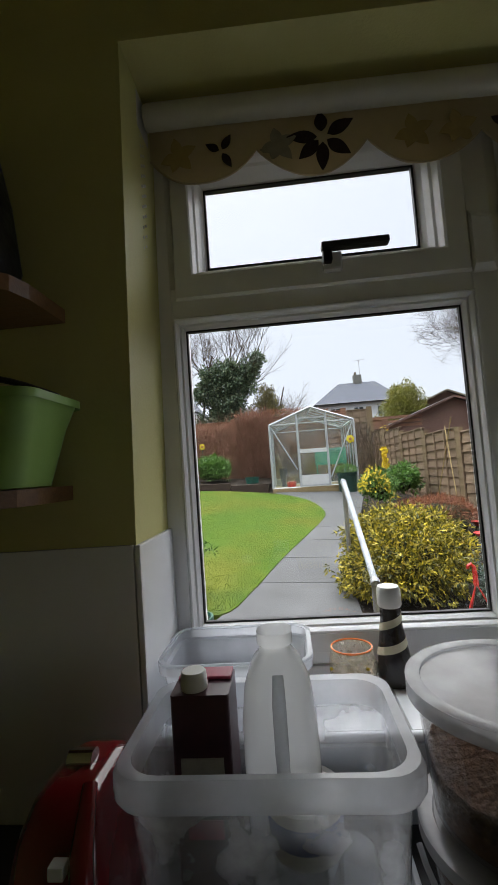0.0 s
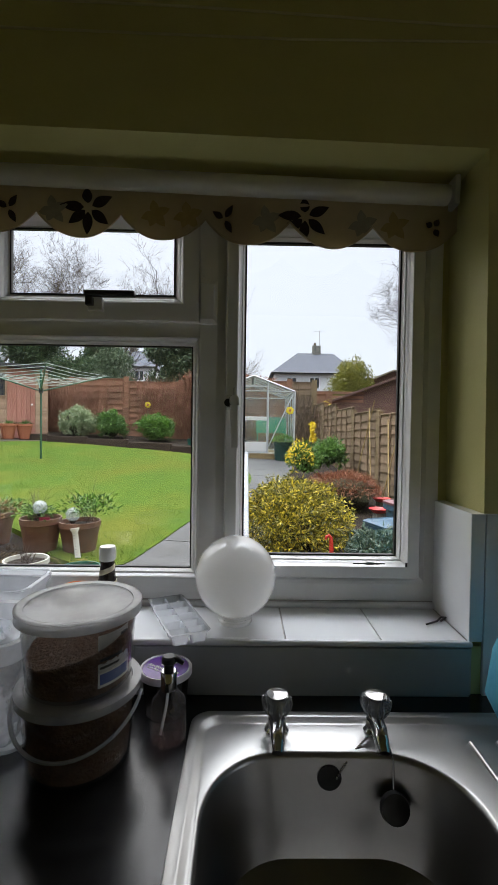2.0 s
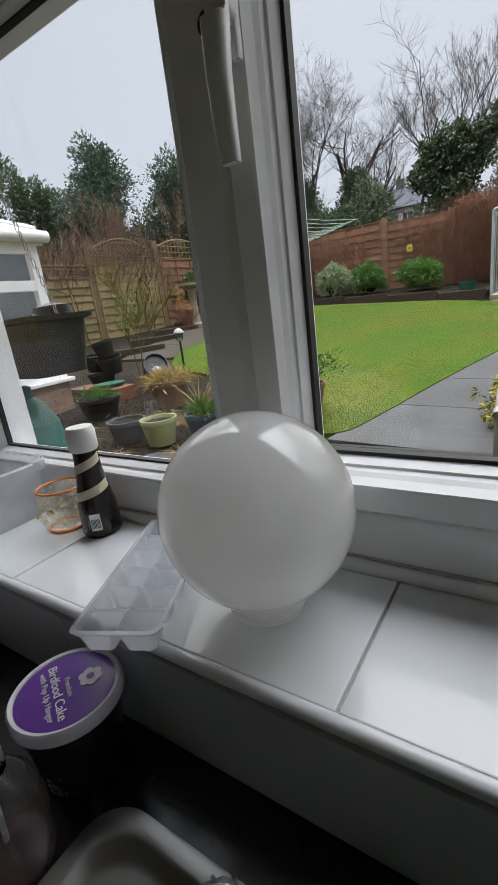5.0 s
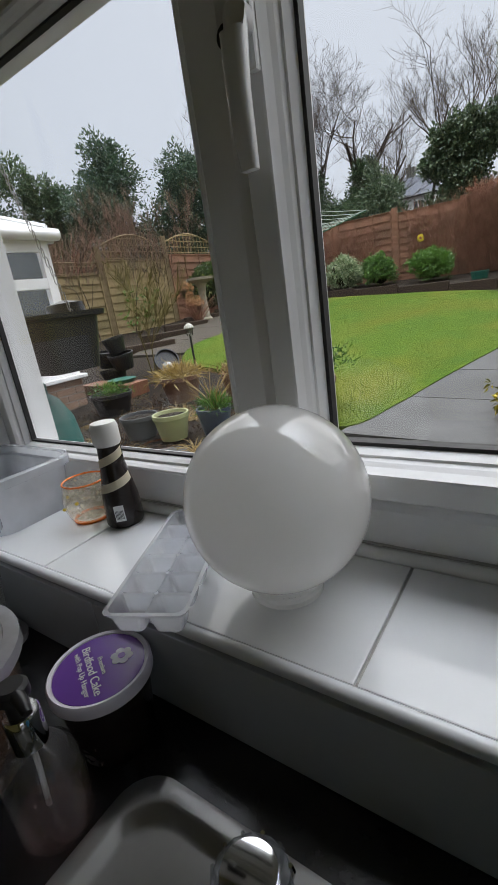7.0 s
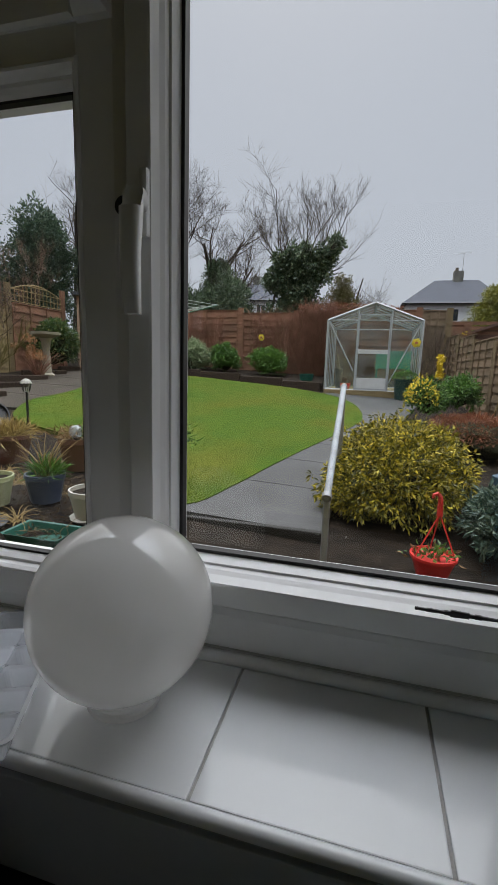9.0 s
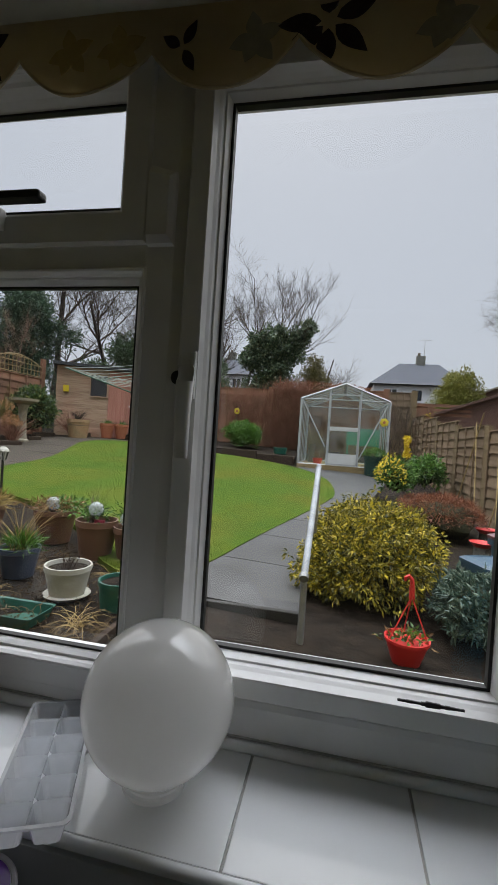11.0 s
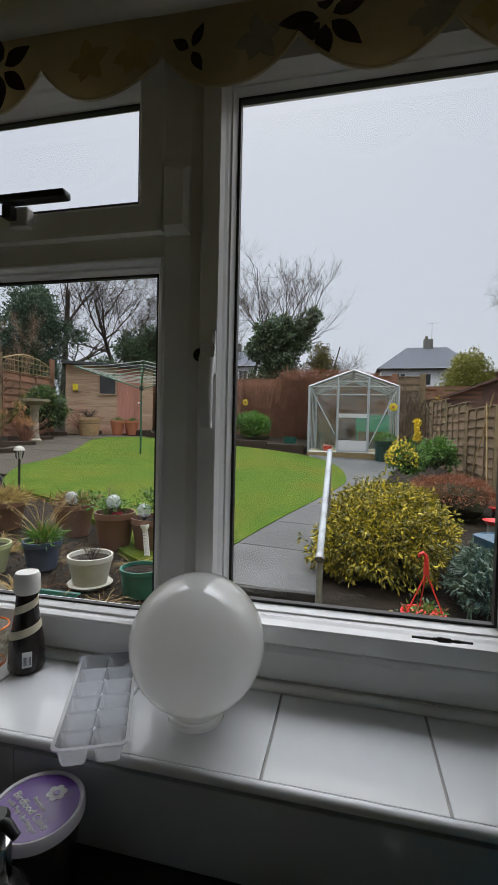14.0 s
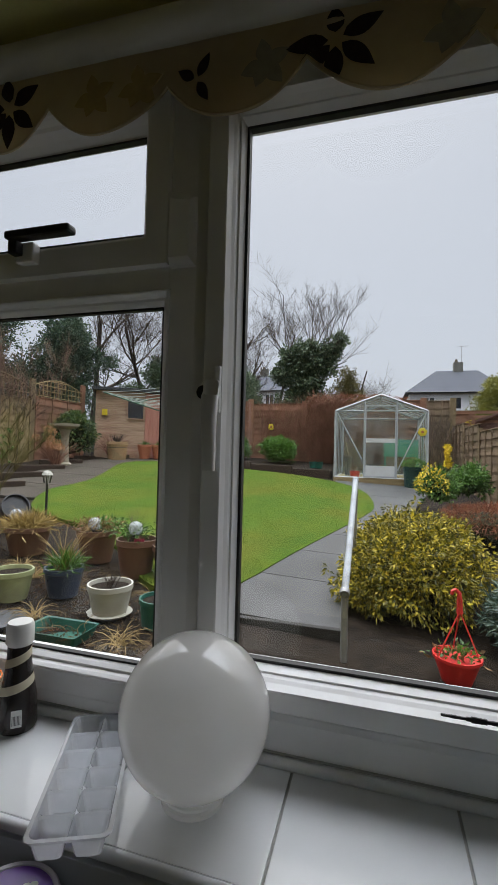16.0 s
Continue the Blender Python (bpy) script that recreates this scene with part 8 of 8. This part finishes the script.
evergreen(-19.0, 7.4, 1.3, 6.0, 3.2, 98, M_DARKLEAF, "dark evergreen beyond the conservatory", 11000, (0.2, 0.085))
evergreen(-9.8, 16.6, 1.2, 3.0, 3.2, 111, M_DARKLEAF, "low dark hedge bush behind the shed", 9000, (0.18, 0.08), "hedge_bush")
evergreen(-7.2, 17.6, 1.2, 3.1, 3.0, 112, M_DARKLEAF, "low dark hedge bush behind the fence", 9000, (0.18, 0.08), "hedge_bush")
hz = thing("hazel_bush", (-11.4, 9.8, 1.2), "bare brown many-stemmed bush behind the fence", "bush")
for k in range(5):
    part("stem", twigs((-11.3 + 0.2 * k, 9.9 + 0.2 * k, 1.2), 2.1, 0.5, 4, 120 + k, 0.035, kids=(4, 5), up=0.5, length=0.62, lean=(0.12 * (k - 2), 0)), M_HAZEL, hz)

M_OLIVEG = leafy("yellow_green_leaf", (0.09, 0.10, 0.015), (0.20, 0.20, 0.03), (0.30, 0.27, 0.05))
# right-hand side: tree, bush, neighbours' sheds
bare_tree(8.5, 18.0, 1.0, 8.6, 0.13, 101, "large spreading bare tree beyond the sheds", 5, 1.0, (5, 7), M_TWIG, 0.25, 0.66)
bare_tree(9.6, 18.6, 1.0, 8.0, 0.11, 107, "fine-twigged bare tree beyond the sheds", 5, 1.0, (5, 7), M_TWIG, 0.25, 0.66)
bare_tree(11.6, 20.0, 1.0, 9.0, 0.2, 102, "bare tree beyond the sheds", 4)
evergreen(5.0, 19.0, 1.0, 3.9, 2.6, 103, M_OLIVEG, "rounded yellow-green bush behind the sheds", 14000, (0.15, 0.08), "garden_bush")
evergreen(3.0, 14.4, 1.0, 1.6, 0.9, 104, M_YELLOWFL, "yellow-flowering bush over the fence", 700, (0.08, 0.04), "flowering_bush")
M_BROWNW = surf("dark_brown_shed_wood", (0.09, 0.045, 0.032), (0.16, 0.085, 0.06), 0.8, scale=3, stretch=(0.6, 0.6, 8), bump=0.3, bscale=30, vary=0.1)


def outhouse(x0, x1, y0, y1, z0, ze, zr, label, trim):
    o = thing("neighbour_shed", ((x0 + x1) / 2, y0, z0), label, "shed", "neighbours' sheds")
    xm = (x0 + x1) / 2
    n = 9
    for k in range(n):
        part("board", box(x0, x1, y0 - 0.012, y0 + 0.012, z0 + (ze - z0) * k / n, z0 + (ze - z0) * (k + 1) / n - 0.008), M_BROWNW, o)
    bm = bmesh.new()
    v = [bm.verts.new(c) for c in ((x0, y0, ze), (x1, y0, ze), (xm, y0, zr), (x0, y1, ze), (x1, y1, ze), (xm, y1, zr))]
    for f in ((0, 1, 2), (5, 4, 3), (0, 2, 5, 3), (2, 1, 4, 5)):
        bm.faces.new([v[k] for k in f])
    part("gable", bm, M_BROWNW, o)
    part("side_wall", box(x0, x0 + 0.03, y0 + 0.02, y1, z0, ze), M_BROWNW, o)
    for sx in (x0, x1):
        d = Vector((xm - sx, 0, zr - ze))
        a = Vector((sx, 0, ze)) - d * 0.08
        bm = bmesh.new()
        q = []
        for yy in (y0 - 0.15, y1 + 0.1):
            for dz_ in (0.02, 0.08):
                q.append(bm.verts.new((a.x, yy, a.z + dz_)))
                q.append(bm.verts.new((xm, yy, zr + dz_)))
        for f in ((0, 1, 3, 2), (4, 6, 7, 5), (0, 4, 5, 1), (2, 3, 7, 6), (0, 2, 6, 4), (1, 5, 7, 3)):
            bm.faces.new([q[k] for k in f])
        bmesh.ops.recalc_face_normals(bm, faces=bm.faces)
        part("roof", bm, M_FELT, o)
        part("bargeboard", tube([(a.x, y0 - 0.16, a.z + 0.04), (xm, y0 - 0.16, zr + 0.04)], 0.05, 4), trim, o)
    return o


outhouse(3.2, 7.6, 14.6, 17.5, 0.8, 2.62, 3.45, "long low brown shed with a felt roof", M_BROWNW)
outhouse(5.6, 9.0, 20.5, 23.0, 0.8, 3.85, 4.55, "brown gabled shed with a pale bargeboard", M_STONEW)
for k in range(1, 4):
    fence_panel((3.9 + 1.8 * k, 14.0), (5.65 + 1.8 * k, 14.0), 1.1, 1.1, 1.68, M_ORANGE, 6, 3, "new orange timber fence panel next door", 1, 0.05, "neighbour's fence")
fence_panel((1.5, 14.3), (3.0, 14.3), 1.1, 1.1, 1.75, M_FENCER, 6, 3, "brown timber fence panel behind the corner", 1, 0.05)


def house(xl, xr, y0, z0, ze, rl, rr, zr, label):
    d = 8.0
    h = thing("house", ((xl + xr) / 2, y0, z0), label, "house")
    part("wall", box(xl + 0.4, xr - 0.4, y0, y0 + d, z0, ze), M_RENDER, h)
    bm = bmesh.new()
    v = [bm.verts.new(c) for c in ((xl, y0 - 0.4, ze), (xr, y0 - 0.4, ze), (xr, y0 + d + 0.4, ze), (xl, y0 + d + 0.4, ze), (rl, y0 + d / 2, zr), (rr, y0 + d / 2, zr))]
    for f in ((0, 1, 5, 4), (1, 2, 5), (2, 3, 4, 5), (3, 0, 4), (3, 2, 1, 0)):
        bm.faces.new([v[k] for k in f])
    roof = part("roof", bm, M_SLATE, h, "dark grey tiled hipped roof")
    part("gutter", tube([(xl, y0 - 0.42, ze - 0.02), (xr, y0 - 0.42, ze - 0.02)], 0.09, 6), M_BLACKPL, h)
    cx = (rl + rr) / 2 + 0.1
    ch = part("chimney", box(cx - 0.4, cx + 0.4, y0 + d / 2 - 0.3, y0 + d / 2 + 0.3, zr - 0.7, zr + 0.75, 0.03), M_STONE, roof)
    part("chimney_pot", lathe([(0.14, zr + 0.75), (0.11, zr + 1.05), (0, zr + 1.05)], (cx - 0.15, y0 + d / 2, 0), 10), M_TRUNK, roof)
    part("aerial", tube([(cx + 0.3, y0 + d / 2, zr + 0.5), (cx + 0.3, y0 + d / 2, zr + 2.3)], 0.02, 5), M_GALV, roof)
    part("aerial_bar", tube([(cx - 0.3, y0 + d / 2, zr + 2.2), (cx + 0.9, y0 + d / 2, zr + 2.3)], 0.018, 5), M_GALV, roof)
    n = 3
    for k in range(n):
        x = xl + 0.9 + (xr - xl - 1.8) * (k + 0.5) / n
        w = part("window", ring(x - 0.5, x + 0.5, ze - 1.45, ze - 0.35, [(0, y0 - 0.04), (0.09, y0 - 0.04), (0.09, y0 + 0.0), (0, y0 + 0.0)]), M_UPVC, h)
        part("pane", box(x - 0.41, x + 0.41, y0 - 0.02, y0 - 0.008, ze - 1.36, ze - 0.44), M_DARKROOM, w)
        part("glazing_bar", box(x - 0.04, x + 0.04, y0 - 0.05, y0 - 0.021, ze - 1.36, ze - 0.34), M_UPVC, w)
    return h


house(2.5, 10.6, 40.0, 0.5, 7.0, 5.4, 9.0, 9.55, "white rendered house with a hipped grey roof and a chimney")
house(-16.0, -9.3, 46.0, 0.5, 8.2, -14.2, -11.2, 10.6, "far white house glimpsed between the trees")

sf = thing("slatted_fence", (3.3, 14.6, 1.0), "brown slatted screen fence behind the corner", "fence")
for k in range(12):
    part("slat", box(2.4, 4.3, 14.59, 14.61, 1.3 + 0.145 * k, 1.4 + 0.145 * k), M_FENCER, sf)
for x in (2.45, 4.25):
    part("post", box(x - 0.05, x + 0.05, 14.61, 14.7, 0.9, 3.08, 0.01), M_FENCE, sf)
